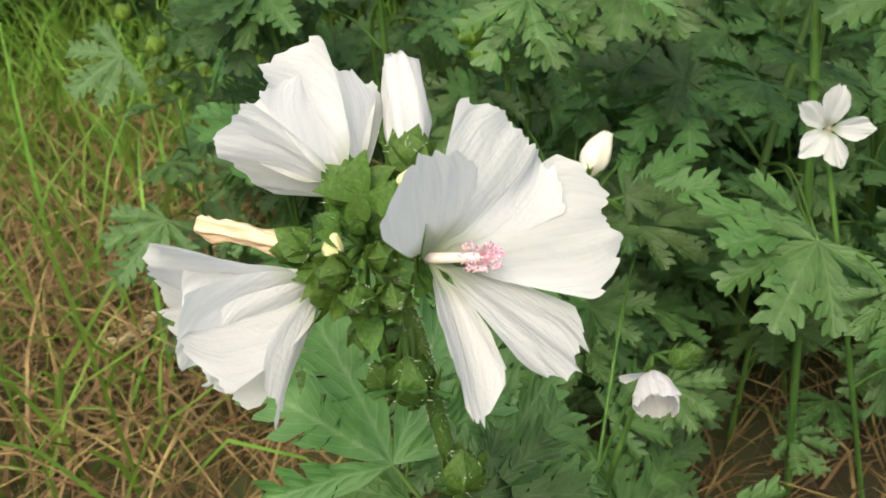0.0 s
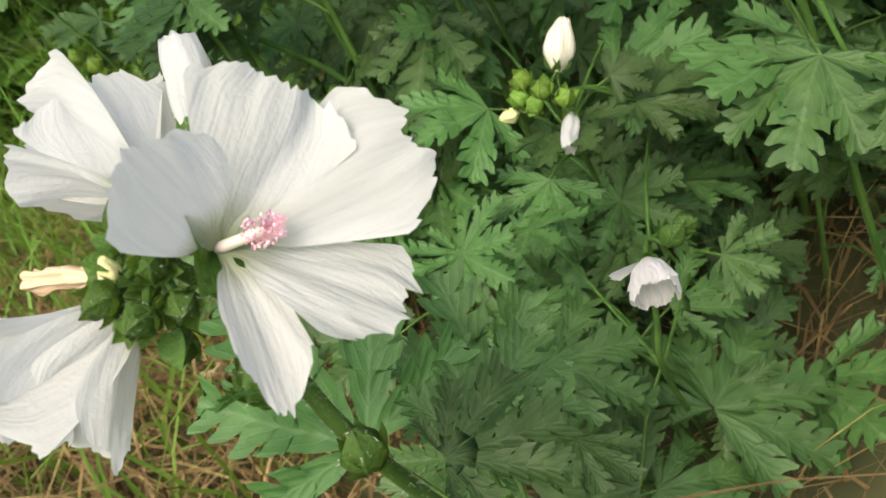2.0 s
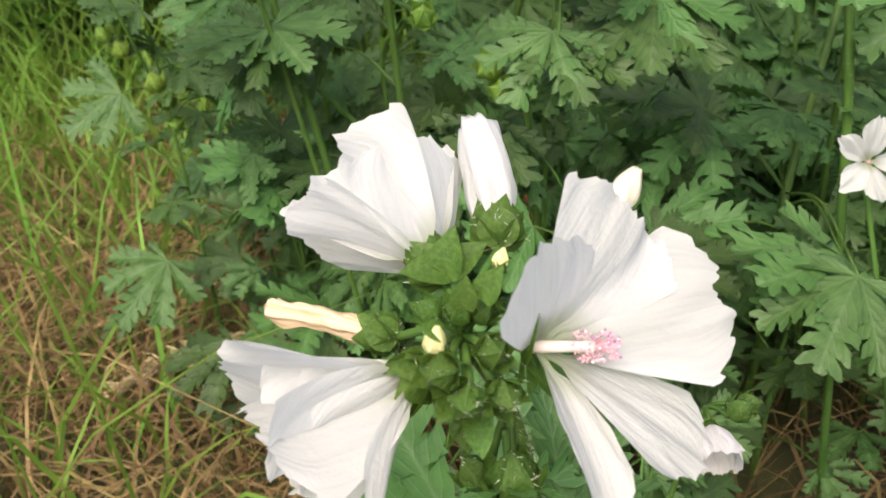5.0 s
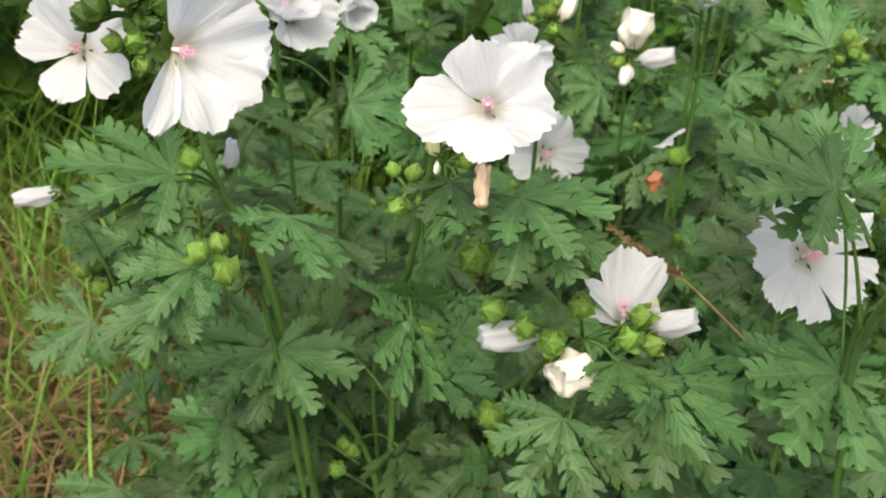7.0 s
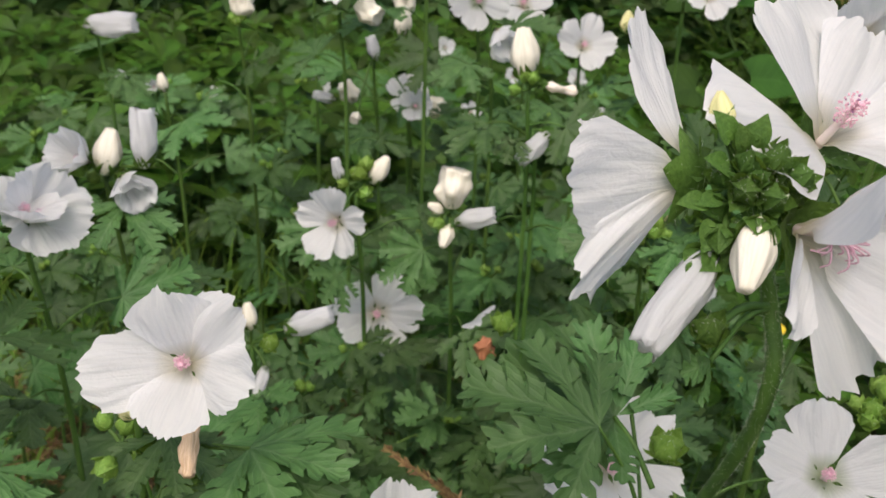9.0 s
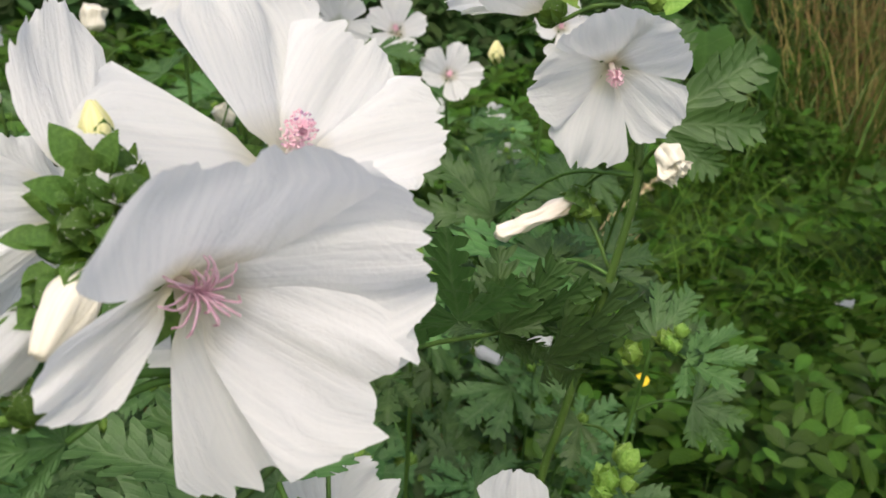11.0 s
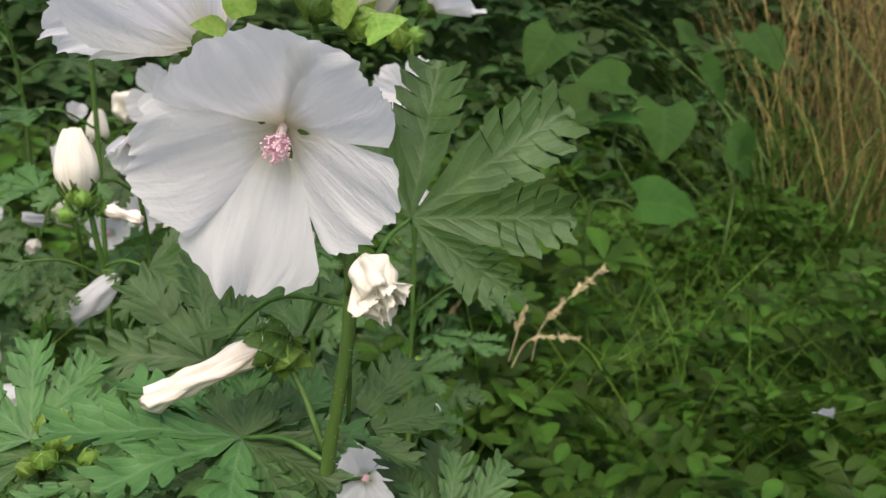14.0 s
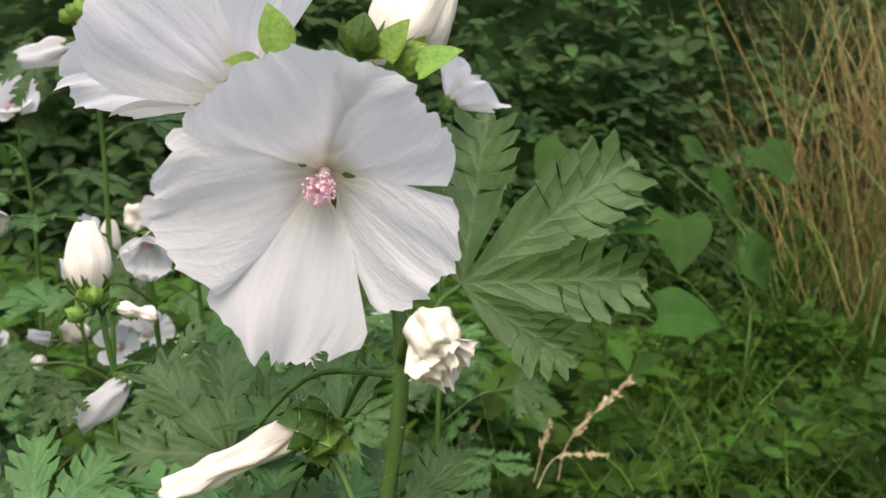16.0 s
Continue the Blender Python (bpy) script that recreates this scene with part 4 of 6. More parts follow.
for tip, nrm in (((-0.91, -0.15, 0.39), (0.35, -0.65, 0.67)), ((-0.20, -0.10, 0.97), (-0.05, -0.87, 0.44)), ((0.84, -0.34, 0.42), (-0.62, -0.45, 0.64))):
    part("sepal", SEPALS[0], p, blade_frame((-0.0410, 0.5475, 0.4720), tip, nrm, 0.0135))
rolled(p, (-0.0452, 0.5466, 0.4763), (-0.0538, 0.5553, 0.4931), "closed", 1, None, fat=1.5)
bud(p, (-0.0163, 0.531, 0.4055), (-0.12, -0.46, 0.88), 0.0117, 1, (-0.0069, 0.5493, 0.3869))
rolled(p, (-0.0041, 0.5619, 0.3905), (-0.0008, 0.5577, 0.407), "closed", 2, (-0.0069, 0.5493, 0.3869))
leaf(p, (-0.0254, 0.5354, 0.3998), (-0.96, -0.18, 0.24), (-0.2, -0.32, 0.93), 0.0510, 1, (-0.0069, 0.5493, 0.3869))
leaf(p, (-0.0301, 0.534, 0.3951), (-0.81, -0.56, -0.19), (-0.2, -0.32, 0.93), 0.0459, 4, (-0.0069, 0.5493, 0.3869))
leaf(p, (0.0163, 0.5391, 0.3071), (-0.96, -0.29, -0.02), (-0.15, -0.26, 0.95), 0.0428, 1, (0.0263, 0.5591, 0.2571))
leaf(p, (0.0175, 0.5372, 0.3082), (-0.68, -0.47, -0.56), (-0.15, -0.26, 0.95), 0.0428, 4, (0.0263, 0.5591, 0.2571))
leaf(p, (0.0186, 0.5352, 0.3094), (0.83, -0.56, 0.05), (-0.15, -0.26, 0.95), 0.0428, 7, (0.0263, 0.5591, 0.2571))

p = mallow((0.0623, 0.5403, -0.01), "side shoot of mallow with ribbed green buds")
line = stem(p, [(0.0623, 0.5403, -0.01), (0.0171, 0.5261, 0.321), (0.0023, 0.4853, 0.3686)], 0.0015, 0.001, 0, 8)
bud(p, (0.0027, 0.4756, 0.3785), (-0.02, -0.55, 0.84), 0.0130, 0)
bud(p, (-0.0066, 0.4846, 0.3825), (-0.55, -0.32, 0.77), 0.0117, 1)
bud(p, (-0.0016, 0.4896, 0.3827), (-0.07, -0.02, 1), 0.0104, 2)
leaf(p, (-0.0116, 0.4885, 0.3769), (-0.93, -0.35, 0.06), (-0.12, -0.46, 0.88), 0.0326, 2)
leaf(p, (-0.0182, 0.4846, 0.3663), (-0.87, -0.45, -0.19), (-0.12, -0.46, 0.88), 0.0347, 7)
leaf(p, (-0.0198, 0.5017, 0.3781), (-0.95, -0.16, 0.26), (-0.1, -0.26, 0.96), 0.0306, 5)

p = mallow((-0.0285, 0.722, -0.01), "mallow shoot at the meadow's edge with yellow-green buds")
line = stem(p, [(-0.0285, 0.722, -0.01), (-0.0409, 0.6789, 0.2148), (-0.0785, 0.672, 0.236)], 0.0016, 0.001, 0, 9)
dress(p, line, 4, 0.035, 63, 0.2, 0.9, 0.04)
bud(p, (-0.0776, 0.6651, 0.246), (-0.11, -0.41, 0.91), 0.0155, 0)
bud(p, (-0.073, 0.6609, 0.2385), (0.18, -0.89, 0.42), 0.0142, 2)
bud(p, (-0.0714, 0.6651, 0.2237), (0.2, -0.98, -0.01), 0.0117, 3)
bud(p, (-0.0949, 0.6677, 0.27), (-0.12, -0.54, 0.84), 0.0130, 1)
bud(p, (-0.0967, 0.6736, 0.2822), (-0.08, -0.12, 0.99), 0.0130, 2)
bud(p, (-0.1034, 0.673, 0.2787), (-0.53, -0.04, 0.84), 0.0117, 0)
rolled(p, (-0.1037, 0.6373, 0.3483), (-0.1277, 0.6388, 0.3434), "closed", 0, (-0.0785, 0.672, 0.236), fat=1.1)

# ---- broad flower and big leaf ----

p = mallow((0.3234, 0.595, -0.01), "mallow stem with a broad white flower under a large cut leaf")
line = stem(p, [(0.3234, 0.595, -0.01), (0.3033, 0.5186, 0.3035), (0.3025, 0.5174, 0.3492), (0.2927, 0.5371, 0.3638)], 0.002, 0.0014, 0, 10)
dress(p, line, 4, 0.045, 70, 0.1, 0.6, 0.045)
flower(p, (0.2661, 0.516, 0.3708), (-0.04, -0.86, 0.52), 0.0388, "wide", 0.5, 2, custom=[petal_mesh(100 + i, 42, 82, 0.41, 0.14, 0.06, 0.18, 0.05, 0.0, BLUSH, 0.1) for i in range(5)])
leaf(p, (0.2474, 0.4686, 0.4232), (-0.82, 0.31, 0.48), (-0.26, -0.27, 0.93), 0.0459, 1)
leaf(p, (0.2468, 0.4685, 0.4225), (-1, -0.03, 0.06), (-0.2, -0.25, 0.95), 0.0408, 7)
leaf(p, (0.2492, 0.4703, 0.4228), (-0.17, 0.68, 0.71), (-0.24, -0.5, 0.83), 0.0367, 4)
stalk(p, (0.2554, 0.4473, 0.4066), (0.2474, 0.4686, 0.4232), 0.001, "leaf_stalk")
leaf(p, (0.266, 0.4619, 0.34), (-0.97, -0.14, 0.2), (-0.1, -0.26, 0.96), 0.0510, 3, (0.2654, 0.4959, 0.4126))
leaf(p, (0.266, 0.4614, 0.3389), (-0.65, -0.69, -0.32), (-0.12, -0.46, 0.88), 0.0510, 0, (0.2654, 0.4959, 0.4126))
bud(p, (0.2553, 0.4426, 0.4235), (-0.14, -0.47, 0.87), 0.0130, 1)

# ---- crowded cluster of buds with closed flowers ----

p = mallow((0.1551, 0.5639, -0.01), "mallow stem crowded with green buds and closing white flowers")
line = stem(p, [(0.1551, 0.5639, -0.01), (0.1414, 0.5173, 0.2462), (0.136, 0.5023, 0.31), (0.1553, 0.482, 0.3459)], 0.002, 0.0014, 0, 11)
dress(p, line, 3, 0.04, 77, 0.1, 0.6, 0.04)
flower(p, (0.1717, 0.482, 0.3513), (-0.18, -0.1, 0.98), 0.0352, "open", 0.0, 1, (0.1553, 0.482, 0.3459), material=WHITE, custom=[petal_mesh(10, 20, 58, 0.3, 0.04, 0.036, 0.18, 0.05, 0.3, WHITE, 0.3), petal_mesh(11, 16, 54, 0.34, 0.06, 0.036, 0.18, 0.05, 0, WHITE, 0.2), petal_mesh(12, 20, 58, 0.34, 0.05, 0.036, 0.18, 0.05, 0.2, WHITE, 0.25), petal_mesh(13, 26, 64, 0.34, 0.05, 0.036, 0.18, 0.05, 0, WHITE, 0.2), petal_mesh(14, 36, 74, 0.34, 0.05, 0.036, 0.18, 0.05, 0, WHITE, 0.2)], ways=[(-0.74, 0.67, -0.07, 0.85), (0.39, 0.91, 0.17, 1.08), (0.91, 0.37, 0.21, 1.08), (0.67, -0.74, 0.05, 0.7), (-0.98, 0.11, -0.17, 0.6)])
rolled(p, (0.1349, 0.4811, 0.3493), (0.1079, 0.479, 0.348), "closed", 1, (0.1553, 0.482, 0.3459), fat=1.3)
rolled(p, (0.1817, 0.4807, 0.352), (0.2003, 0.4706, 0.361), "closed", 2, (0.1553, 0.482, 0.3459), fat=1.25)
rolled(p, (0.1575, 0.4722, 0.3378), (0.1394, 0.4639, 0.3383), "crumple", 0, (0.1553, 0.482, 0.3459))
rolled(p, (0.1829, 0.4826, 0.3565), (0.1834, 0.4819, 0.3673), "yellow", 1, (0.1553, 0.482, 0.3459))
bud(p, (0.1163, 0.4812, 0.3602), (-0.74, -0.53, 0.43), 0.0128, 0, (0.1371, 0.4848, 0.3458))
bud(p, (0.1727, 0.4731, 0.3618), (0.31, -0.76, 0.57), 0.0120, 2, (0.1662, 0.4806, 0.3466))
bud(p, (0.139, 0.4723, 0.3489), (-0.42, -0.72, 0.56), 0.0128, 3, (0.1488, 0.4802, 0.3399))
bud(p, (0.1494, 0.4775, 0.3635), (-0.19, -0.78, 0.6), 0.0120, 4, (0.1541, 0.4829, 0.3474))
bud(p, (0.1681, 0.4697, 0.353), (0.22, -0.78, 0.59), 0.0120, 6, (0.1638, 0.4789, 0.342))
bud(p, (0.1284, 0.4766, 0.3546), (-0.59, -0.63, 0.5), 0.0112, 7, (0.1434, 0.4825, 0.3429))
bud(p, (0.1774, 0.4675, 0.3515), (0.39, -0.74, 0.55), 0.0112, 9, (0.1686, 0.4777, 0.3412))
leaf(p, (0.1665, 0.4677, 0.3433), (0.1, -0.99, -0.05), (-0, -0.42, 0.91), 0.0286, 2, (0.1553, 0.482, 0.3459))
leaf(p, (0.1967, 0.4871, 0.322), (0.69, -0.62, -0.38), (-0, -0.42, 0.91), 0.0459, 4, (0.1553, 0.482, 0.3459))
leaf(p, (0.1487, 0.477, 0.3086), (-0.52, -0.61, -0.6), (-0.11, -0.41, 0.91), 0.0408, 5, (0.1553, 0.482, 0.3459))
leaf(p, (0.1512, 0.4746, 0.3043), (0.65, -0.69, -0.32), (-0.11, -0.41, 0.91), 0.0408, 8, (0.1553, 0.482, 0.3459))

p = mallow((0.1013, 0.5853, -0.01), "thin mallow stem with plump yellow-green buds")
line = stem(p, [(0.1013, 0.5853, -0.01), (0.0695, 0.5838, 0.243), (0.0812, 0.5614, 0.2964), (0.0913, 0.5353, 0.3022)], 0.0014, 0.001, 0, 12)
dress(p, line, 4, 0.04, 84, 0.1, 0.7, 0.04)
bud(p, (0.0905, 0.5342, 0.3141), (-0.12, -0.46, 0.88), 0.0142, 0)
bud(p, (0.0927, 0.5249, 0.3071), (0.08, -0.85, 0.52), 0.0140, 1)
bud(p, (0.1075, 0.5068, 0.3708), (-0.14, -0.79, 0.6), 0.0162, 2, (0.1206, 0.5236, 0.3746))

p = mallow((0.1444, 0.6033, -0.01), "low mallow shoot with pale green buds")
line = stem(p, [(0.1444, 0.6033, -0.01), (0.1556, 0.5623, 0.2258), (0.1344, 0.5533, 0.2481)], 0.0014, 0.001, 0, 13)
dress(p, line, 5, 0.045, 91, 0.1, 0.8, 0.045)
bud(p, (0.1235, 0.5150, 0.2790), (-0.12, -0.54, 0.84), 0.0160, 0)
bud(p, (0.1265, 0.5115, 0.2715), (0.08, -0.9, 0.42), 0.0140, 3)
bud(p, (0.14, 0.5362, 0.262), (0.21, -0.76, 0.61), 0.0142, 1)
bud(p, (0.049, 0.5531, 0.2191), (-0.12, -0.46, 0.88), 0.0104, 2)
bud(p, (0.2671, 0.6949, 0.3524), (-0.12, -0.54, 0.84), 0.0150, 2)
rolled(p, (0.263, 0.7061, 0.3264), (0.2574, 0.7016, 0.3392), "rust", 0, None)
rolled(p, (0.1509, 0.6128, 0.1496), (0.1497, 0.6043, 0.1665), "rust", 1, None)

# ---- the tall cluster with three wide flowers ----

p = mallow((0.2932, 0.4699, -0.01), "tall mallow stem with wide white flowers and cream buds")
line = stem(p, [(0.2932, 0.4699, -0.01), (0.2732, 0.4499, 0.2631), (0.2632, 0.4499, 0.3631), (0.2324, 0.3575, 0.4865), (0.2295, 0.355, 0.5175), (0.2199, 0.3598, 0.5451)], 0.0023, 0.0015, 6000, 14)
aimed_flower(p, (0.2258, 0.3454, 0.5382), (0.45, -0.88, 0.10), [(0.0068, -0.0215, 0.0262, 0.62, 0.06, 0.06, 0.6, 30), (0.0378, -0.0060, 0.0060, 0.42, 0.08, 0.10, 0, 28), (0.0330, -0.0100, -0.0150, 0.46, 0.10, 0.06, 0, 30), (0.0154, -0.0082, -0.0290, 0.40, 0.08, 0.08, 0, 26), (-0.0165, -0.0250, -0.0085, 0.24, 0.04, 0.25, 0.9, 20)], 4, (0.2199, 0.3598, 0.5451), BLUSH, 0.0130, strands=True)
aimed_flower(p, (0.2120, 0.3612, 0.5445), (-0.60, 0.78, -0.10), [
    (-0.0090, 0.0185, 0.0305, 0.33, 0.02, 0.34, 0, 28),
    (-0.0305, -0.0120, 0.0010, 0.42, 0.04, 0.26, 0, 26),
    (-0.0150, 0.0270, 0.0040, 0.40, 0.05, 0.20, 0, 26),
    (-0.0287, -0.0155, -0.0180, 0.19, 0.03, 0.34, 0.5, 22),
    (-0.0150, 0.0105, -0.0315, 0.22, 0.04, 0.30, 0.4, 24)], 7, (0.2199, 0.3598, 0.5451), BLUSH)
flower(p, (0.2425, 0.3685, 0.5492), (0.2, -0.54, 0.81), 0.0350, "open", 0.0, 2, (0.2199, 0.3598, 0.5451), material=BLUSH, custom=[petal_mesh(20, 38, 76, 0.38, 0.14, 0.036, 0.18, 0.05, 0, BLUSH, 0.1), petal_mesh(21, 58, 96, 0.5, 0.06, 0.036, 0.18, 0.05, 0, BLUSH, 0.08), petal_mesh(22, 31, 69, 0.4, 0.08, 0.036, 0.18, 0.05, 0, BLUSH, 0.14), petal_mesh(23, 32, 70, 0.4, 0.1, 0.036, 0.18, 0.05, 0, BLUSH, 0.14), petal_mesh(24, 34, 72, 0.4, 0.08, 0.036, 0.18, 0.05, 0, BLUSH, 0.1)], ways=[(-0.46, 0.68, 0.57, 1.08), (-0.95, -0.31, -0.10, 1.05), (0.49, 0.78, 0.4, 0.9), (0.98, 0.15, -0.15, 0.95), (0.63, -0.56, -0.53, 0.8)])
rolled(p, (0.2083, 0.3438, 0.5346), (0.1924, 0.3373, 0.5188), "closed", 0, (0.2199, 0.3598, 0.5451))
rolled(p, (0.215, 0.3403, 0.542), (0.2089, 0.3312, 0.5319), "bud", 1, (0.2199, 0.3598, 0.5451), fat=0.85)
rolled(p, (0.2137, 0.3571, 0.5553), (0.2124, 0.3579, 0.5626), "yellow", 0, (0.2199, 0.3598, 0.5451))
bud(p, (0.2164, 0.3515, 0.5510), (-0.01, -0.21, 0.98), 0.0081, 0, (0.2199, 0.3598, 0.5451), tone="dark")
bud(p, (0.2120, 0.3493, 0.5475), (-0.69, -0.57, 0.44), 0.0065, 1, (0.2199, 0.3598, 0.5451), tone="dark")
bud(p, (0.2138, 0.3447, 0.5465), (-0.52, -0.83, 0.2), 0.0069, 2, (0.2199, 0.3598, 0.5451), tone="dark")
bud(p, (0.2176, 0.3433, 0.5454), (-0.13, -0.96, 0.25), 0.0069, 3, (0.2199, 0.3598, 0.5451), tone="dark")
bud(p, (0.2195, 0.3474, 0.5498), (0.02, -0.62, 0.78), 0.0073, 4, (0.2199, 0.3598, 0.5451), tone="dark")
bud(p, (0.2233, 0.3466, 0.5475), (0.23, -0.81, 0.53), 0.0069, 5, (0.2199, 0.3598, 0.5451), tone="dark")
bud(p, (0.2151, 0.3474, 0.5494), (-0.29, -0.56, 0.78), 0.0069, 6, (0.2199, 0.3598, 0.5451), tone="dark")
bud(p, (0.2159, 0.3456, 0.5479), (-0.22, -0.81, 0.54), 0.0057, 7, (0.2199, 0.3598, 0.5451), tone="dark")
bud(p, (0.2203, 0.3464, 0.5476), (-0.01, -0.89, 0.45), 0.0048, 8, (0.2199, 0.3598, 0.5451), tone="dark")
bud(p, (0.2116, 0.3494, 0.5423), (-0.83, -0.56, -0.03), 0.0073, 9, (0.2199, 0.3598, 0.5451), tone="dark")
bud(p, (0.2098, 0.3437, 0.5386), (-0.48, -0.77, -0.42), 0.0065, 10, (0.2199, 0.3598, 0.5451), tone="dark")
bud(p, (0.2234, 0.3471, 0.5439), (0.13, -0.93, 0.35), 0.0057, 11, (0.2199, 0.3598, 0.5451), tone="dark")
part("sepal", SEPALS[0], p, blade_frame((0.2137, 0.3483, 0.5536), (-0.28, -0.01, 0.96), (-0.08, -0.91, 0.41), 0.0055))
part("sepal", SEPALS[0], p, blade_frame((0.2160, 0.3481, 0.5545), (0.23, -0.02, 0.97), (-0.44, -0.82, 0.38), 0.0064))
part("sepal", SEPALS[0], p, blade_frame((0.2106, 0.3476, 0.5496), (-0.84, -0.3, 0.45), (0.24, -0.72, 0.65), 0.0072))
part("sepal", SEPALS[0], p, blade_frame((0.2090, 0.3461, 0.5444), (-0.96, -0.24, -0.11), (0.31, -0.56, 0.77), 0.0055))
part("sepal", SEPALS[0], p, blade_frame((0.2067, 0.3463, 0.5435), (-1, -0.08, 0.04), (0.32, -0.62, 0.72), 0.0064))
part("sepal", SEPALS[0], p, blade_frame((0.2152, 0.3466, 0.5500), (-0.31, -0.73, 0.61), (-0.14, -0.71, 0.69), 0.0072))
part("sepal", SEPALS[0], p, blade_frame((0.2190, 0.3455, 0.5496), (-0.01, -0.78, 0.62), (-0.34, -0.66, 0.67), 0.0055))
part("sepal", SEPALS[0], p, blade_frame((0.2129, 0.3452, 0.5447), (-0.66, -0.74, -0.13), (0.1, -0.5, 0.86), 0.0064))
part("sepal", SEPALS[0], p, blade_frame((0.2083, 0.3446, 0.5400), (-0.5, -0.57, -0.65), (0.05, -0.38, 0.92), 0.0072))
part("sepal", SEPALS[0], p, blade_frame((0.2105, 0.3429, 0.5372), (-0.28, -0.56, -0.78), (-0.05, -0.34, 0.94), 0.0055))
part("sepal", SEPALS[0], p, blade_frame((0.2167, 0.3433, 0.5421), (-0.07, -0.91, -0.41), (-0.2, -0.36, 0.91), 0.0064))
part("sepal", SEPALS[0], p, blade_frame((0.2115, 0.3494, 0.5549), (-0.55, 0.12, 0.82), (0.13, -0.88, 0.45), 0.0072))
bud(p, (0.2063, 0.3384, 0.5189), (-0.16, -0.59, 0.79), 0.0078, 1, (0.2295, 0.355, 0.5175), tone="dark")
leaf(p, (0.2097, 0.3409, 0.5125), (-0.56, -0.29, 0.78), (-0.34, -0.42, 0.84), 0.0146, 2, (0.2295, 0.355, 0.5175))
leaf(p, (0.3016, 0.4253, 0.4941), (0.86, -0.16, 0.49), (-0.31, -0.74, -0.6), 0.0303, 3, (0.2324, 0.3575, 0.4865))
leaf(p, (0.3005, 0.4267, 0.4942), (0.62, 0.07, 0.78), (-0.32, -0.78, -0.54), 0.0251, 5)
leaf(p, (0.2994, 0.4278, 0.4936), (0.11, 0.57, 0.81), (-0.32, -0.78, -0.54), 0.0219, 7)
leaf(p, (0.2873, 0.4123, 0.5028), (-0.80, -0.10, 0.55), (-0.31, -0.74, -0.60), 0.0360, 1)
leaf(p, (0.3125, 0.4171, 0.4894), (0.70, 0.10, 0.30), (-0.31, -0.74, -0.60), 0.0340, 6)
leaf(p, (0.2335, 0.4485, 0.4322), (-0.9, 0.29, 0.33), (-0.22, -0.29, 0.93), 0.0470, 1, (0.2632, 0.4499, 0.3631))

p = mallow((0.3757, 0.5048, -0.01), "mallow stem with a white flower and a cream bud")
line = stem(p, [(0.3757, 0.5048, -0.01), (0.3457, 0.4648, 0.2488), (0.3257, 0.4548, 0.3988)], 0.0018, 0.0013, 0, 15)
dress(p, line, 5, 0.045, 105, 0.1, 0.8, 0.045)
flower(p, (0.321, 0.4474, 0.4053), (-0.28, -0.69, 0.67), 0.0300, "wide", 0.3, 5, material=WHITE)
rolled(p, (0.33, 0.4585, 0.411), (0.3302, 0.4619, 0.42), "bud", 0, (0.3257, 0.4548, 0.3988))
cluster(p, (0.3687, 0.4914, 0.4044), 6, 0.0103, 55, (0, 0, 1))

# ---- the flower that faces the path, with its bud, faded rolls and big leaf ----

p = mallow((0.3698, 0.5819, -0.01), "mallow stem with a wide white flower and faded rolls")
line = stem(p, [(0.3698, 0.5819, -0.01), (0.3698, 0.5719, 0.3143), (0.3748, 0.5619, 0.3943), (0.3806, 0.545, 0.4668), (0.3847, 0.5416, 0.5095), (0.3817, 0.5496, 0.541), (0.3759, 0.555, 0.5724)], 0.0021, 0.0015, 2200, 16)
aimed_flower(p, (0.3684, 0.5448, 0.5515), (-0.16, -0.94, -0.30), [
    (-0.0138, -0.0205, 0.0205, 0.53, 0.03, 0.12, 0.15, 30),
    (0.0172, -0.0218, 0.0142, 0.48, 0.04, 0.14, 0.1, 30),
    (0.0228, -0.0140, -0.0200, 0.40, 0.05, 0.12, 0, 28),
    (-0.0090, -0.0060, -0.0360, 0.40, 0.04, 0.06, 0, 28),
    (-0.0310, -0.0098, -0.0100, 0.45, 0.03, 0.08, 0, 28)], 1, (0.3816, 0.5467, 0.5374), BLUSH, 0.0165)
flower(p, (0.3530, 0.5690, 0.5650), (-0.62, 0.44, 0.60), 0.0440, "cup", 0.3, 5, (0.3759, 0.555, 0.5724), material=BLUSH)
rolled(p, (0.3803, 0.5690, 0.5750), (0.3965, 0.5720, 0.5975), "bud", 2, (0.3759, 0.555, 0.5724), fat=1.1)
flower(p, (0.3856, 0.5279, 0.5228), (0.32, -0.63, -0.7), 0.0135, "crumpled", 0.3, 3, (0.3842, 0.5404, 0.5127), column=False, material=BUDWHITE, label="crumpled cream faded flower")
rolled(p, (0.3861, 0.5272, 0.5249), (0.3889, 0.5199, 0.5185), "crumple", 1, None)
rolled(p, (0.3705, 0.5561, 0.4969), (0.3355, 0.5552, 0.4819), "cream", 1, None, fat=0.78)
bud(p, (0.3678, 0.5608, 0.4923), (0.26, -0.96, -0.06), 0.0120, 2, (0.3798, 0.5458, 0.4696))
bud(p, (0.3749, 0.5506, 0.575), (0.1, -0.34, 0.93), 0.0102, 3, (0.3759, 0.555, 0.5724), tone="dark")
bud(p, (0.3837, 0.5525, 0.5729), (0.65, -0.59, 0.48), 0.0102, 4, (0.3759, 0.555, 0.5724))
part("sepal", SEPALS[1], p, blade_frame((0.3551, 0.5515, 0.5714), (-0.89, -0.41, 0.19), (0.31, -0.72, 0.62), 0.0088))
part("sepal", SEPALS[1], p, blade_frame((0.3589, 0.5517, 0.5754), (-0.27, -0.05, 0.96), (-0.04, -0.96, 0.29), 0.0108))
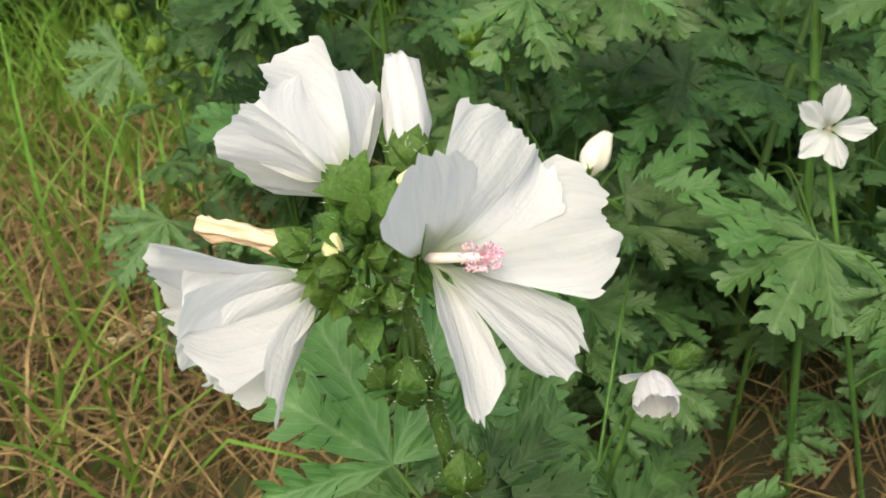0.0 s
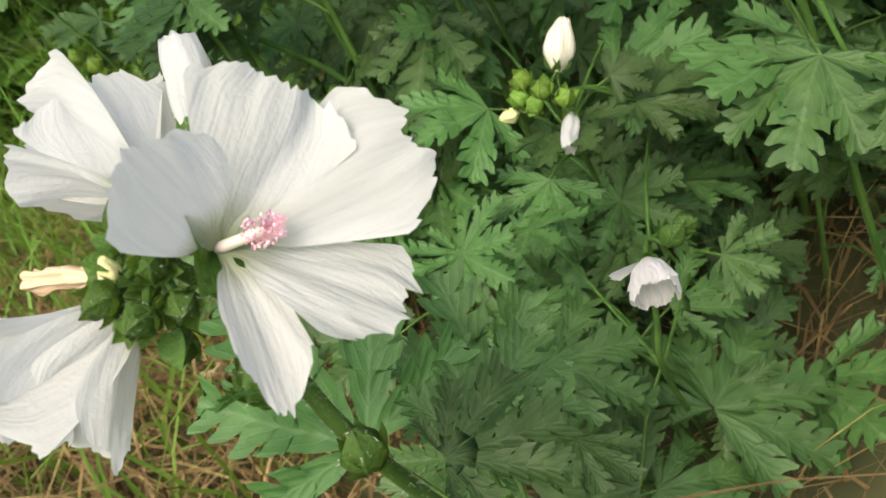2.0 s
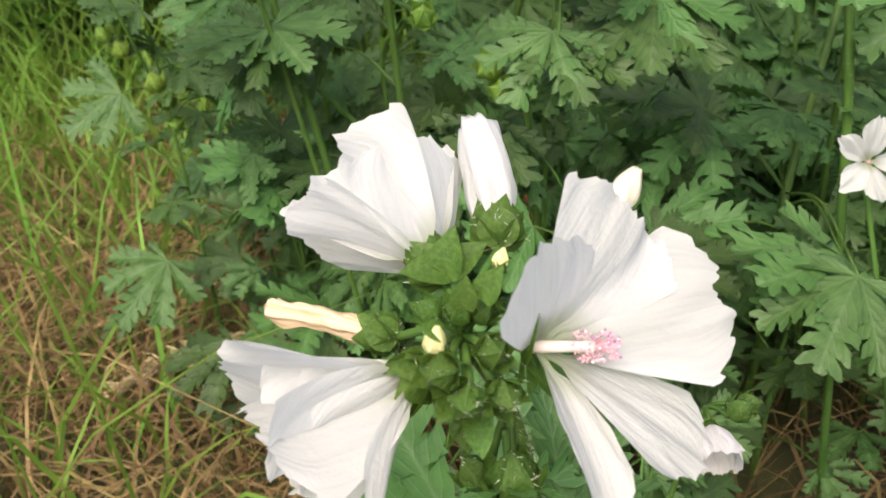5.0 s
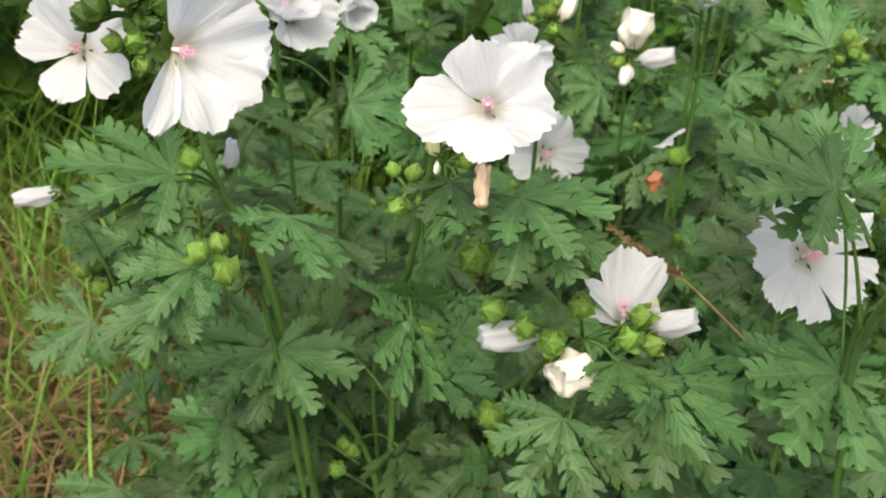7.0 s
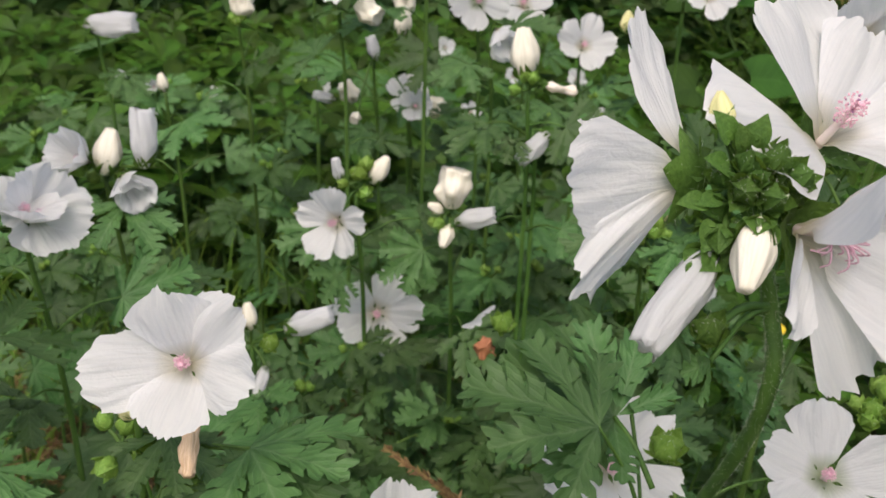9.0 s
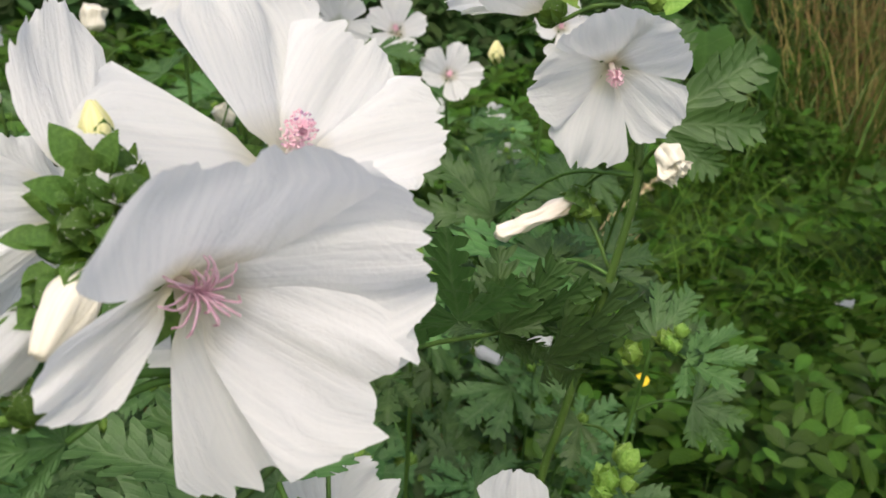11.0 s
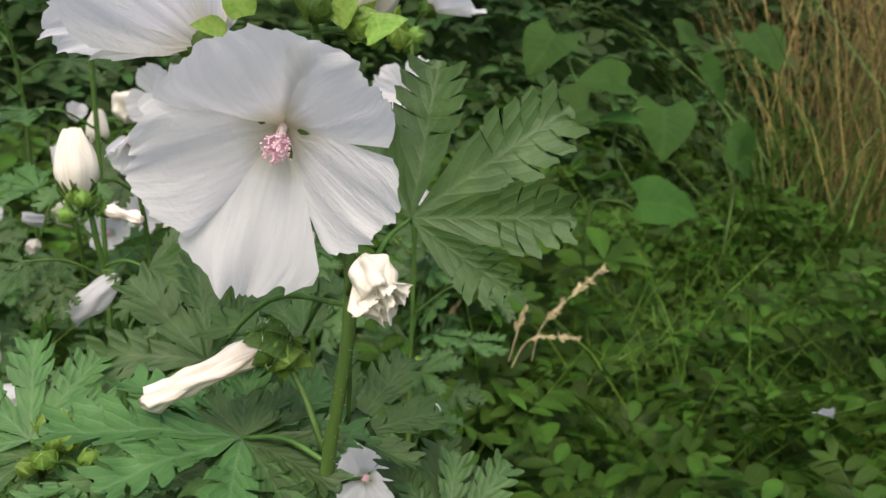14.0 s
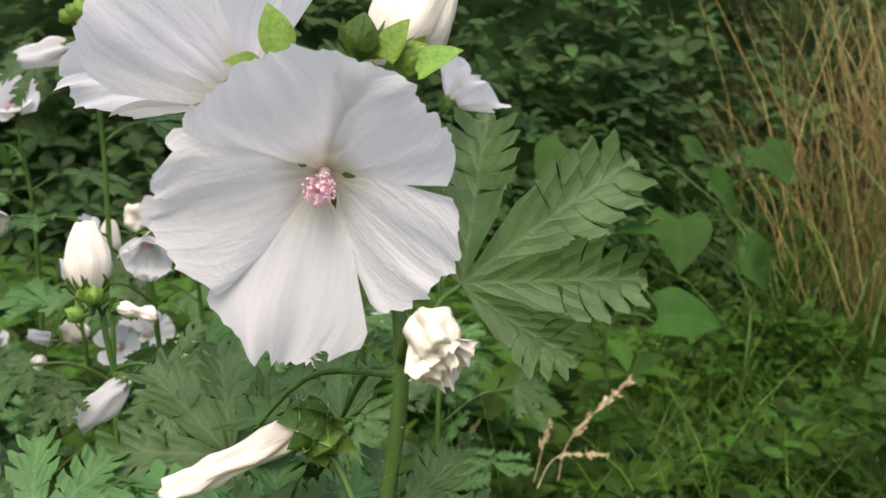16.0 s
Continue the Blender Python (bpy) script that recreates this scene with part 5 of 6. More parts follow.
part("sepal", SEPALS[1], p, blade_frame((0.3806, 0.5473, 0.5747), (0.43, -0.19, 0.88), (-0.52, -0.8, 0.3), 0.0098))
part("sepal", SEPALS[1], p, blade_frame((0.387, 0.5454, 0.5719), (0.8, -0.35, 0.49), (-0.68, -0.59, 0.44), 0.0108))
leaf(p, (0.4038, 0.5767, 0.5237), (0.73, -0.16, 0.67), (-0.34, -0.92, 0.16), 0.0520, 0, (0.385, 0.541, 0.5069), mallow_leaf_mesh(77, 5, 0.44, 0.14, 0.62, (5, 5)))
leaf(p, (0.3593, 0.5598, 0.4677), (-0.98, -0.09, 0.18), (-0.19, -0.18, 0.96), 0.0480, 1, (0.3806, 0.545, 0.4668))
leaf(p, (0.3596, 0.5596, 0.4674), (-0.82, -0.57, -0.08), (-0.11, -0.31, 0.94), 0.0420, 5)
leaf(p, (0.3593, 0.5599, 0.4681), (-0.52, 0.81, 0.28), (-0.12, -0.37, 0.92), 0.0360, 3)
leaf(p, (0.3601, 0.5605, 0.4673), (0.68, 0.72, 0.16), (-0, -0.39, 0.92), 0.0400, 8)
leaf(p, (0.3605, 0.5594, 0.4673), (0.7, -0.71, -0.04), (-0, -0.39, 0.92), 0.0300, 6)
leaf(p, (0.3476, 0.6118, 0.4702), (-0.7, 0.33, 0.63), (-0.16, -0.64, 0.75), 0.0400, 2, (0.3847, 0.5416, 0.5095))
leaf(p, (0.3759, 0.5899, 0.4865), (-0.49, 0.85, 0.2), (-0.16, -0.64, 0.75), 0.0400, 9, (0.3847, 0.5416, 0.5095))
leaf(p, (0.3888, 0.5788, 0.4587), (0.59, 0.69, 0.42), (-0.04, -0.54, 0.84), 0.0350, 4, (0.3847, 0.5416, 0.5095))

# ---- shoots round its foot ----

p = mallow((0.4157, 0.6303, -0.01), "low mallow shoot with small green buds")
line = stem(p, [(0.4157, 0.6303, -0.01), (0.4157, 0.5903, 0.3222), (0.4157, 0.5703, 0.4222)], 0.0014, 0.001, 0, 17)
dress(p, line, 6, 0.036, 119, 0.2, 0.95, 0.035)
cluster(p, (0.4229, 0.5592, 0.4259), 5, 0.0092, 61, (0, 0, 1))
bud(p, (0.4043, 0.5623, 0.4229), (-0.57, -0.58, 0.59), 0.0114, 1)
leaf(p, (0.4156, 0.5719, 0.4279), (0.18, 0.77, 0.61), (-0.19, -0.81, 0.56), 0.0380, 3, (0.4157, 0.5703, 0.4222))
leaf(p, (0.4175, 0.571, 0.4261), (0.69, 0.37, 0.63), (-0.09, -0.76, 0.64), 0.0340, 6, (0.4157, 0.5703, 0.4222))
leaf(p, (0.4223, 0.5491, 0.4275), (0.74, -0.59, 0.31), (-0.03, -0.42, 0.91), 0.0300, 8, (0.4157, 0.5703, 0.4222))

p = mallow((0.3258, 0.6417, -0.01), "mallow side shoot with a knot of small green buds")
line = stem(p, [(0.3258, 0.6417, -0.01), (0.3158, 0.6117, 0.347), (0.3058, 0.5917, 0.447)], 0.0014, 0.001, 0, 18)
dress(p, line, 4, 0.036, 126, 0.3, 0.95, 0.035)
cluster(p, (0.3061, 0.5869, 0.449), 8, 0.0086, 71, (0, 0, 1))
leaf(p, (0.2983, 0.5949, 0.4527), (-0.13, 0.69, 0.71), (-0.17, -0.71, 0.68), 0.0360, 2, (0.3058, 0.5917, 0.447))
leaf(p, (0.2984, 0.5936, 0.4486), (-0.97, -0.2, -0.14), (-0.13, -0.39, 0.91), 0.0340, 5, (0.3058, 0.5917, 0.447))
leaf(p, (0.3177, 0.5789, 0.4477), (-0.12, -0.9, -0.42), (-0.15, -0.52, 0.84), 0.0340, 0, (0.3058, 0.5917, 0.447))
leaf(p, (0.309, 0.5892, 0.4411), (0.97, -0.13, 0.19), (-0.13, -0.39, 0.91), 0.0300, 7, (0.3058, 0.5917, 0.447))

p = mallow((0.4138, 0.7962, -0.01), "mallow shoot with a half-hidden white flower")
line = stem(p, [(0.4138, 0.7962, -0.01), (0.4138, 0.7562, 0.2608), (0.4138, 0.7462, 0.3608)], 0.0015, 0.001, 0, 19)
dress(p, line, 4, 0.04, 133, 0.2, 0.9, 0.04)
flower(p, (0.4138, 0.7462, 0.3608), (-0.08, -0.92, 0.4), 0.0220, "open", 0.2, 3)
rolled(p, (0.3667, 0.703, 0.3631), (0.3803, 0.6886, 0.3596), "closed", 1, (0.4138, 0.7462, 0.3608))

# ---- broad leaves low in the bed ----

p = mallow((0.0982, 0.6158, -0.01), "leafy mallow shoot with a small yellow bud")
line = stem(p, [(0.0982, 0.6158, -0.01), (0.0782, 0.5758, 0.1544), (0.0617, 0.5792, 0.222), (0.0136, 0.566, 0.29)], 0.0022, 0.0015, 0, 20)
dress(p, line, 3, 0.04, 140, 0.2, 0.8, 0.05)
rolled(p, (0.0509, 0.5769, 0.2055), (0.0456, 0.5713, 0.205), "yellow", 0, None)
bud(p, (0.0569, 0.5794, 0.2111), (0.22, -0.39, 0.89), 0.0114, 1)
bud(p, (0.0539, 0.5812, 0.2141), (-0.19, -0.21, 0.96), 0.0102, 2)
leaf(p, (0.0082, 0.6084, 0.2088), (-0.82, -0.56, 0.15), (-0.04, -0.37, 0.93), 0.0620, 2, (0.0617, 0.5692, 0.212))
leaf(p, (0.0096, 0.6046, 0.2104), (-0.42, -0.88, -0.24), (-0.04, -0.37, 0.93), 0.0500, 5)
leaf(p, (0.011, 0.6009, 0.212), (-0.02, -0.93, -0.38), (-0.04, -0.37, 0.93), 0.0500, 8)
leaf(p, (0.0844, 0.5714, 0.1465), (-0.58, -0.81, -0.1), (0.01, -0.44, 0.9), 0.0550, 1, (0.0782, 0.5758, 0.1544))
leaf(p, (0.0853, 0.5679, 0.1486), (-0.09, -0.95, -0.29), (0.01, -0.44, 0.9), 0.0550, 4)
leaf(p, (0.0861, 0.5644, 0.1506), (0.65, -0.66, 0.38), (0.01, -0.44, 0.9), 0.0500, 7)
leaf(p, (0.087, 0.5609, 0.1527), (0.52, -0.4, 0.75), (0.01, -0.44, 0.9), 0.0500, 10)
leaf(p, (0.0314, 0.5647, 0.2892), (0.44, -0.26, 0.86), (0.01, -0.44, 0.9), 0.0450, 1, (0.0339, 0.5971, 0.265))
leaf(p, (0.0112, 0.5696, 0.2967), (-0.86, -0.5, -0.08), (0.01, -0.44, 0.9), 0.0500, 4, (0.012, 0.6024, 0.2731))
leaf(p, (0.0124, 0.5598, 0.2997), (-0.35, -0.73, -0.59), (0.01, -0.44, 0.9), 0.0450, 7, (0.0131, 0.5928, 0.2763))
leaf(p, (0.0891, 0.6265, 0.3059), (0.5, -0.6, 0.62), (0.01, -0.44, 0.9), 0.0400, 10, (0.0966, 0.6594, 0.283))
leaf(p, (0.1061, 0.6358, 0.2162), (0.23, -0.2, 0.95), (0.01, -0.44, 0.9), 0.0500, 13, (0.1151, 0.6654, 0.187))
leaf(p, (0.1595, 0.5009, 0.2875), (-0.44, -0.87, -0.22), (0.01, -0.44, 0.9), 0.0400, 16, (0.1725, 0.5325, 0.2629))
leaf(p, (0.1628, 0.5043, 0.2946), (0.55, -0.8, 0.24), (0.01, -0.44, 0.9), 0.0400, 19, (0.1761, 0.5363, 0.2705))
leaf(p, (0.1948, 0.4789, 0.3141), (-0.23, -0.87, -0.44), (0.01, -0.44, 0.9), 0.0450, 22, (0.2114, 0.5115, 0.2916))
leaf(p, (0.0106, 0.6074, 0.1075), (-0.72, -0.67, 0.2), (0.01, -0.44, 0.9), 0.0500, 25, (0.0135, 0.6337, 0.0714))
leaf(p, (0.067, 0.6711, 0.1496), (0.32, -0.03, 0.95), (0.01, -0.44, 0.9), 0.0500, 28, (0.074, 0.6988, 0.1165))
leaf(p, (0.126, 0.6686, 0.1505), (-0.22, -0.15, 0.96), (0.01, -0.44, 0.9), 0.0500, 31, (0.1365, 0.696, 0.1175))
leaf(p, (0.167, 0.6116, 0.1753), (0.57, -0.17, 0.81), (0.01, -0.44, 0.9), 0.0500, 34, (0.18, 0.6396, 0.1435))
leaf(p, (0.0488, 0.6826, 0.3014), (-0.6, -0.75, -0.27), (0.01, -0.44, 0.9), 0.0500, 37, (0.0539, 0.7153, 0.2779))
leaf(p, (-0.0152, 0.6343, 0.3105), (-0.74, -0.59, -0.32), (0.01, -0.44, 0.9), 0.0450, 40, (-0.0153, 0.6677, 0.2878))
leaf(p, (-0.0838, 0.6859, 0.2944), (-0.83, -0.42, 0.37), (0.01, -0.44, 0.9), 0.0400, 43, (-0.0875, 0.7188, 0.2705))

# ---- flowers farther back ----

p = mallow((0.2032, 0.8063, -0.01), "mallow stem with a white flower and an opening bud")
line = stem(p, [(0.2032, 0.8063, -0.01), (0.1932, 0.7763, 0.3034), (0.1832, 0.7563, 0.4234)], 0.0019, 0.0013, 0, 21)
dress(p, line, 6, 0.042, 147, 0.25, 0.93, 0.045)
flower(p, (0.1716, 0.7429, 0.4074), (-0.5, -0.86, 0.1), 0.0300, "open", 0.4, 1, (0.1832, 0.7563, 0.4234), material=BLUSH)
rolled(p, (0.1737, 0.7512, 0.4305), (0.169, 0.751, 0.4444), "closed", 1, (0.1832, 0.7563, 0.4234), fat=1.2)
rolled(p, (0.1926, 0.747, 0.4299), (0.2009, 0.745, 0.4467), "bud", 0, (0.1832, 0.7563, 0.4234))
cluster(p, (0.1857, 0.7483, 0.4295), 5, 0.0103, 81, (0, 0, 1))

p = mallow((0.2617, 0.7939, -0.01), "mallow stem with closed white flowers and buds in a knot")
line = stem(p, [(0.2617, 0.7939, -0.01), (0.2517, 0.7639, 0.2891), (0.2417, 0.7439, 0.4091)], 0.0019, 0.0013, 0, 22)
dress(p, line, 6, 0.042, 154, 0.25, 0.93, 0.045)
rolled(p, (0.2399, 0.7371, 0.4163), (0.2434, 0.739, 0.4406), "crumple", 0, (0.2417, 0.7439, 0.4091))
rolled(p, (0.2433, 0.7333, 0.4082), (0.2663, 0.7238, 0.4136), "closed", 2, (0.2417, 0.7439, 0.4091), fat=1.2)
rolled(p, (0.2398, 0.7333, 0.4063), (0.234, 0.7238, 0.3954), "bud", 1, (0.2417, 0.7439, 0.4091))
rolled(p, (0.2364, 0.7369, 0.4137), (0.2265, 0.7345, 0.4193), "bud", 2, (0.2417, 0.7439, 0.4091))
cluster(p, (0.2381, 0.7362, 0.4128), 3, 0.0092, 91, (0, 0, 1))

p = mallow((0.2244, 0.8503, -0.01), "mallow stem with a white flower in the shade of leaves")
line = stem(p, [(0.2244, 0.8503, -0.01), (0.2144, 0.8203, 0.1926), (0.2044, 0.8003, 0.3126)], 0.0019, 0.0013, 0, 23)
dress(p, line, 6, 0.042, 161, 0.25, 0.93, 0.045)
flower(p, (0.2032, 0.7931, 0.3225), (-0.09, -0.97, 0.25), 0.0363, "wide", 1.2000000000000002, 3, (0.2044, 0.8003, 0.3126), material=BLUSH)

p = mallow((0.3096, 0.8034, -0.01), "mallow stem with an upright white bud and a faded flower")
line = stem(p, [(0.3096, 0.8034, -0.01), (0.2996, 0.7734, 0.387), (0.2896, 0.7534, 0.487)], 0.0019, 0.0013, 0, 24)
dress(p, line, 6, 0.036, 168, 0.25, 0.93, 0.045)
rolled(p, (0.2855, 0.7476, 0.4951), (0.2834, 0.7526, 0.5243), "bud", 0, (0.2896, 0.7534, 0.487))
rolled(p, (0.294, 0.7447, 0.4923), (0.3139, 0.7333, 0.4905), "cream", 0, (0.2896, 0.7534, 0.487))
cluster(p, (0.2871, 0.7448, 0.4887), 5, 0.0092, 101, (0, 0, 1))

p = mallow((0.3147, 0.8019, -0.01), "mallow side shoot with a closed white flower")
line = stem(p, [(0.3147, 0.8019, -0.01), (0.3047, 0.7719, 0.3824), (0.2947, 0.7519, 0.4624)], 0.0019, 0.0013, 0, 25)
dress(p, line, 3, 0.03, 175, 0.25, 0.93, 0.045)
rolled(p, (0.3019, 0.7438, 0.462), (0.2826, 0.7392, 0.4453), "closed", 0, (0.2947, 0.7519, 0.4624), fat=1.2)

p = mallow((0.06, 0.7687, -0.01), "mallow stem with drooping half-open white flowers")
line = stem(p, [(0.06, 0.7687, -0.01), (0.05, 0.7387, 0.3249), (0.04, 0.7187, 0.4449)], 0.0019, 0.0013, 0, 26)
dress(p, line, 6, 0.042, 182, 0.25, 0.93, 0.045)
flower(p, (0.0337, 0.7143, 0.4526), (-0.42, -0.8, 0.43), 0.0300, "half", 0.8, 2, (0.04, 0.7187, 0.4449))
rolled(p, (0.0412, 0.7106, 0.4472), (0.0462, 0.7128, 0.4711), "bud", 1, (0.04, 0.7187, 0.4449))
flower(p, (0.0504, 0.7089, 0.4477), (0.35, -0.87, -0.33), 0.0300, "half", 1.6, 4, (0.04, 0.7187, 0.4449))
rolled(p, (0.0626, 0.7077, 0.4513), (0.0648, 0.7132, 0.4824), "closed", 1, (0.04, 0.7187, 0.4449), fat=1.2)
cluster(p, (0.0274, 0.7111, 0.4406), 6, 0.0103, 111, (0, 0, 1))

p = mallow((0.0338, 0.6855, -0.01), "mallow stem with a white flower at the meadow's edge")
line = stem(p, [(0.0338, 0.6855, -0.01), (0.0238, 0.6555, 0.3209), (0.0138, 0.6355, 0.4409)], 0.0019, 0.0013, 0, 27)
dress(p, line, 5, 0.042, 189, 0.25, 0.93, 0.045)
flower(p, (0.0194, 0.6307, 0.4508), (0.63, -0.73, 0.27), 0.0312, "cup", 0.8, 2, (0.0138, 0.6355, 0.4409))
cluster(p, (0.0076, 0.6302, 0.4428), 4, 0.0103, 121, (0, 0, 1))

p = mallow((0.4097, 0.9977, -0.01), "tall mallow stem with a white flower seen past a stalk")
line = stem(p, [(0.4097, 0.9977, -0.01), (0.3997, 0.9677, 0.3491), (0.3897, 0.9477, 0.4691)], 0.0019, 0.0013, 0, 28)
dress(p, line, 6, 0.042, 196, 0.25, 0.93, 0.045)
flower(p, (0.3882, 0.9416, 0.4866), (-0.08, -0.89, 0.45), 0.0312, "open", 1.2000000000000002, 3, (0.3897, 0.9477, 0.4691), material=BLUSH)
rolled(p, (0.4251, 0.9387, 0.4996), (0.424, 0.9369, 0.5174), "yellow", 0, (0.3897, 0.9477, 0.4691))

p = mallow((0.38, 1.0707, -0.01), "far mallow stem with a white flower")
line = stem(p, [(0.38, 1.0707, -0.01), (0.37, 1.0407, 0.381), (0.36, 1.0207, 0.501)], 0.0019, 0.0013, 0, 29)
dress(p, line, 6, 0.042, 203, 0.25, 0.93, 0.045)
flower(p, (0.3551, 1.0115, 0.5107), (-0.19, -0.82, 0.54), 0.0338, "open", 0.4, 1, (0.36, 1.0207, 0.501), material=BLUSH)

p = mallow((0.2917, 1.1496, -0.01), "far mallow stem with a small white flower and faded ones")
line = stem(p, [(0.2917, 1.1496, -0.01), (0.2817, 1.1196, 0.2806), (0.2717, 1.0996, 0.4006)], 0.0019, 0.0013, 0, 30)
dress(p, line, 7, 0.042, 210, 0.25, 0.93, 0.045)
flower(p, (0.2685, 1.0903, 0.4148), (-0.19, -0.87, 0.45), 0.0275, "open", 1.6, 4, (0.2717, 1.0996, 0.4006))
rolled(p, (0.2936, 1.0783, 0.3972), (0.2955, 1.0746, 0.4157), "crumple", 1, (0.2717, 1.0996, 0.4006))
rolled(p, (0.2183, 1.0986, 0.4083), (0.2072, 1.0974, 0.426), "crumple", 0, (0.2717, 1.0996, 0.4006))
rolled(p, (0.1994, 1.1032, 0.4098), (0.1781, 1.099, 0.4139), "closed", 1, (0.2717, 1.0996, 0.4006), fat=1.2)

p = mallow((0.1303, 1.0665, -0.01), "far mallow stem with a white bud")
line = stem(p, [(0.1303, 1.0665, -0.01), (0.1203, 1.0365, 0.3733), (0.1103, 1.0165, 0.4933)], 0.0019, 0.0013, 0, 31)
dress(p, line, 6, 0.042, 217, 0.25, 0.93, 0.045)
rolled(p, (0.1128, 1.0044, 0.4972), (0.1161, 1.0028, 0.5178), "crumple", 1, (0.1103, 1.0165, 0.4933))
cluster(p, (0.1127, 1.0019, 0.4906), 4, 0.0103, 131, (0, 0, 1))

p = mallow((-0.0023, 1.1923, -0.01), "far mallow stem with a drooping white flower")
line = stem(p, [(-0.0023, 1.1923, -0.01), (-0.0123, 1.1623, 0.3427), (-0.0223, 1.1423, 0.4627)], 0.0019, 0.0013, 0, 32)
dress(p, line, 6, 0.042, 224, 0.25, 0.93, 0.045)
rolled(p, (-0.0304, 1.1327, 0.4715), (0.0137, 1.1148, 0.4752), "closed", 0, (-0.0223, 1.1423, 0.4627), fat=1.2)

p = mallow((0.2839, 1.1421, -0.01), "far mallow stem with half-open white flowers")
line = stem(p, [(0.2839, 1.1421, -0.01), (0.2739, 1.1121, 0.3715), (0.2639, 1.0921, 0.4915)], 0.0019, 0.0013, 0, 33)
dress(p, line, 6, 0.042, 231, 0.25, 0.93, 0.045)
rolled(p, (0.2618, 1.0785, 0.4931), (0.2607, 1.0776, 0.516), "crumple", 0, (0.2639, 1.0921, 0.4915))
flower(p, (0.223, 1.0859, 0.4909), (0.25, -0.68, 0.69), 0.0200, "half", 0.8, 2, (0.2639, 1.0921, 0.4915))

p = mallow((0.0734, 1.0064, -0.01), "far mallow stem with one white bud")
line = stem(p, [(0.0734, 1.0064, -0.01), (0.0634, 0.9764, 0.3265), (0.0534, 0.9564, 0.4465)], 0.0019, 0.0013, 0, 34)
dress(p, line, 5, 0.042, 238, 0.25, 0.93, 0.045)
rolled(p, (0.0543, 0.944, 0.4467), (0.0525, 0.9417, 0.4611), "bud", 0, (0.0534, 0.9564, 0.4465))

p = mallow((0.1373, 0.748, -0.01), "mallow shoot with cream buds and a closing flower")
line = stem(p, [(0.1373, 0.748, -0.01), (0.1273, 0.718, 0.2475), (0.1173, 0.698, 0.3475)], 0.0019, 0.0013, 0, 35)
dress(p, line, 5, 0.04, 245, 0.25, 0.93, 0.045)
rolled(p, (0.1175, 0.6931, 0.3589), (0.1157, 0.6934, 0.3748), "bud", 1, (0.1173, 0.698, 0.3475))
rolled(p, (0.1368, 0.6894, 0.36), (0.1632, 0.6813, 0.3698), "closed", 1, (0.1173, 0.698, 0.3475), fat=1.2)
rolled(p, (0.1109, 0.6914, 0.3509), (0.1068, 0.6834, 0.3434), "bud", 2, (0.1173, 0.698, 0.3475))
rolled(p, (0.1252, 0.684, 0.3394), (0.1188, 0.6743, 0.3261), "closed", 0, (0.1173, 0.698, 0.3475), fat=1.2)
bud(p, (0.1286, 0.6849, 0.3516), (-0.17, -0.66, 0.73), 0.0114, 1, (0.1173, 0.698, 0.3475))

p = mallow((0.2052, 0.9663, -0.01), "mallow stem with a white flower over a faded one")
line = stem(p, [(0.2052, 0.9663, -0.01), (0.1952, 0.9363, 0.4061), (0.1852, 0.9163, 0.5261)], 0.0019, 0.0013, 0, 36)
dress(p, line, 5, 0.042, 252, 0.25, 0.93, 0.045)
flower(p, (0.1889, 0.9097, 0.5393), (-0.29, -0.82, 0.49), 0.0375, "open", 2.0, 5, (0.1852, 0.9163, 0.5261), material=BLUSH)
rolled(p, (0.1981, 0.9022, 0.5208), (0.2131, 0.8905, 0.5135), "crumple", 0, (0.1852, 0.9163, 0.5261))

p = mallow((0.3262, 1.0231, -0.01), "mallow stem with a pale open flower behind the buds")
line = stem(p, [(0.3262, 1.0231, -0.01), (0.3162, 0.9931, 0.3915), (0.3062, 0.9731, 0.5115)], 0.0019, 0.0013, 0, 37)
dress(p, line, 5, 0.042, 259, 0.25, 0.93, 0.045)
flower(p, (0.3032, 0.9646, 0.5183), (-0.08, -0.95, 0.29), 0.0325, "open", 0.8, 2, (0.3062, 0.9731, 0.5115))

p = mallow((0.2462, 1.0771, -0.01), "mallow stem with scattered half-open white flowers")
line = stem(p, [(0.2462, 1.0771, -0.01), (0.2362, 1.0471, 0.3426), (0.2262, 1.0271, 0.4626)], 0.0019, 0.0013, 0, 38)
dress(p, line, 6, 0.042, 266, 0.25, 0.93, 0.045)
rolled(p, (0.2278, 1.0148, 0.4624), (0.2204, 1.0142, 0.4817), "closed", 2, (0.2262, 1.0271, 0.4626), fat=1.2)
rolled(p, (0.2492, 1.0168, 0.4827), (0.2513, 1.016, 0.5078), "bud", 1, (0.2262, 1.0271, 0.4626))
rolled(p, (0.211, 1.0043, 0.4171), (0.2068, 0.9959, 0.4132), "crumple", 1, (0.2262, 1.0271, 0.4626))
flower(p, (0.2606, 0.9968, 0.4246), (-0.19, -0.9, 0.39), 0.0200, "open", 1.6, 4, (0.2262, 1.0271, 0.4626))

p = mallow((0.4701, 0.9438, -0.01), "mallow stem with white flowers over a knot of green buds")
line = stem(p, [(0.4701, 0.9438, -0.01), (0.4601, 0.9138, 0.4309), (0.4501, 0.8938, 0.5709)], 0.0019, 0.0013, 0, 39)
dress(p, line, 5, 0.035, 273, 0.25, 0.93, 0.045)
flower(p, (0.4530, 0.8800, 0.5840), (0.66, -0.05, 0.62), 0.0400, "cup", 0.8, 2, (0.4501, 0.8938, 0.5709), material=BLUSH)
flower(p, (0.4400, 0.8320, 0.5390), (-0.20, -0.90, 0.30), 0.0240, "open", 1.2, 3, (0.4501, 0.8938, 0.5709), material=BLUSH)
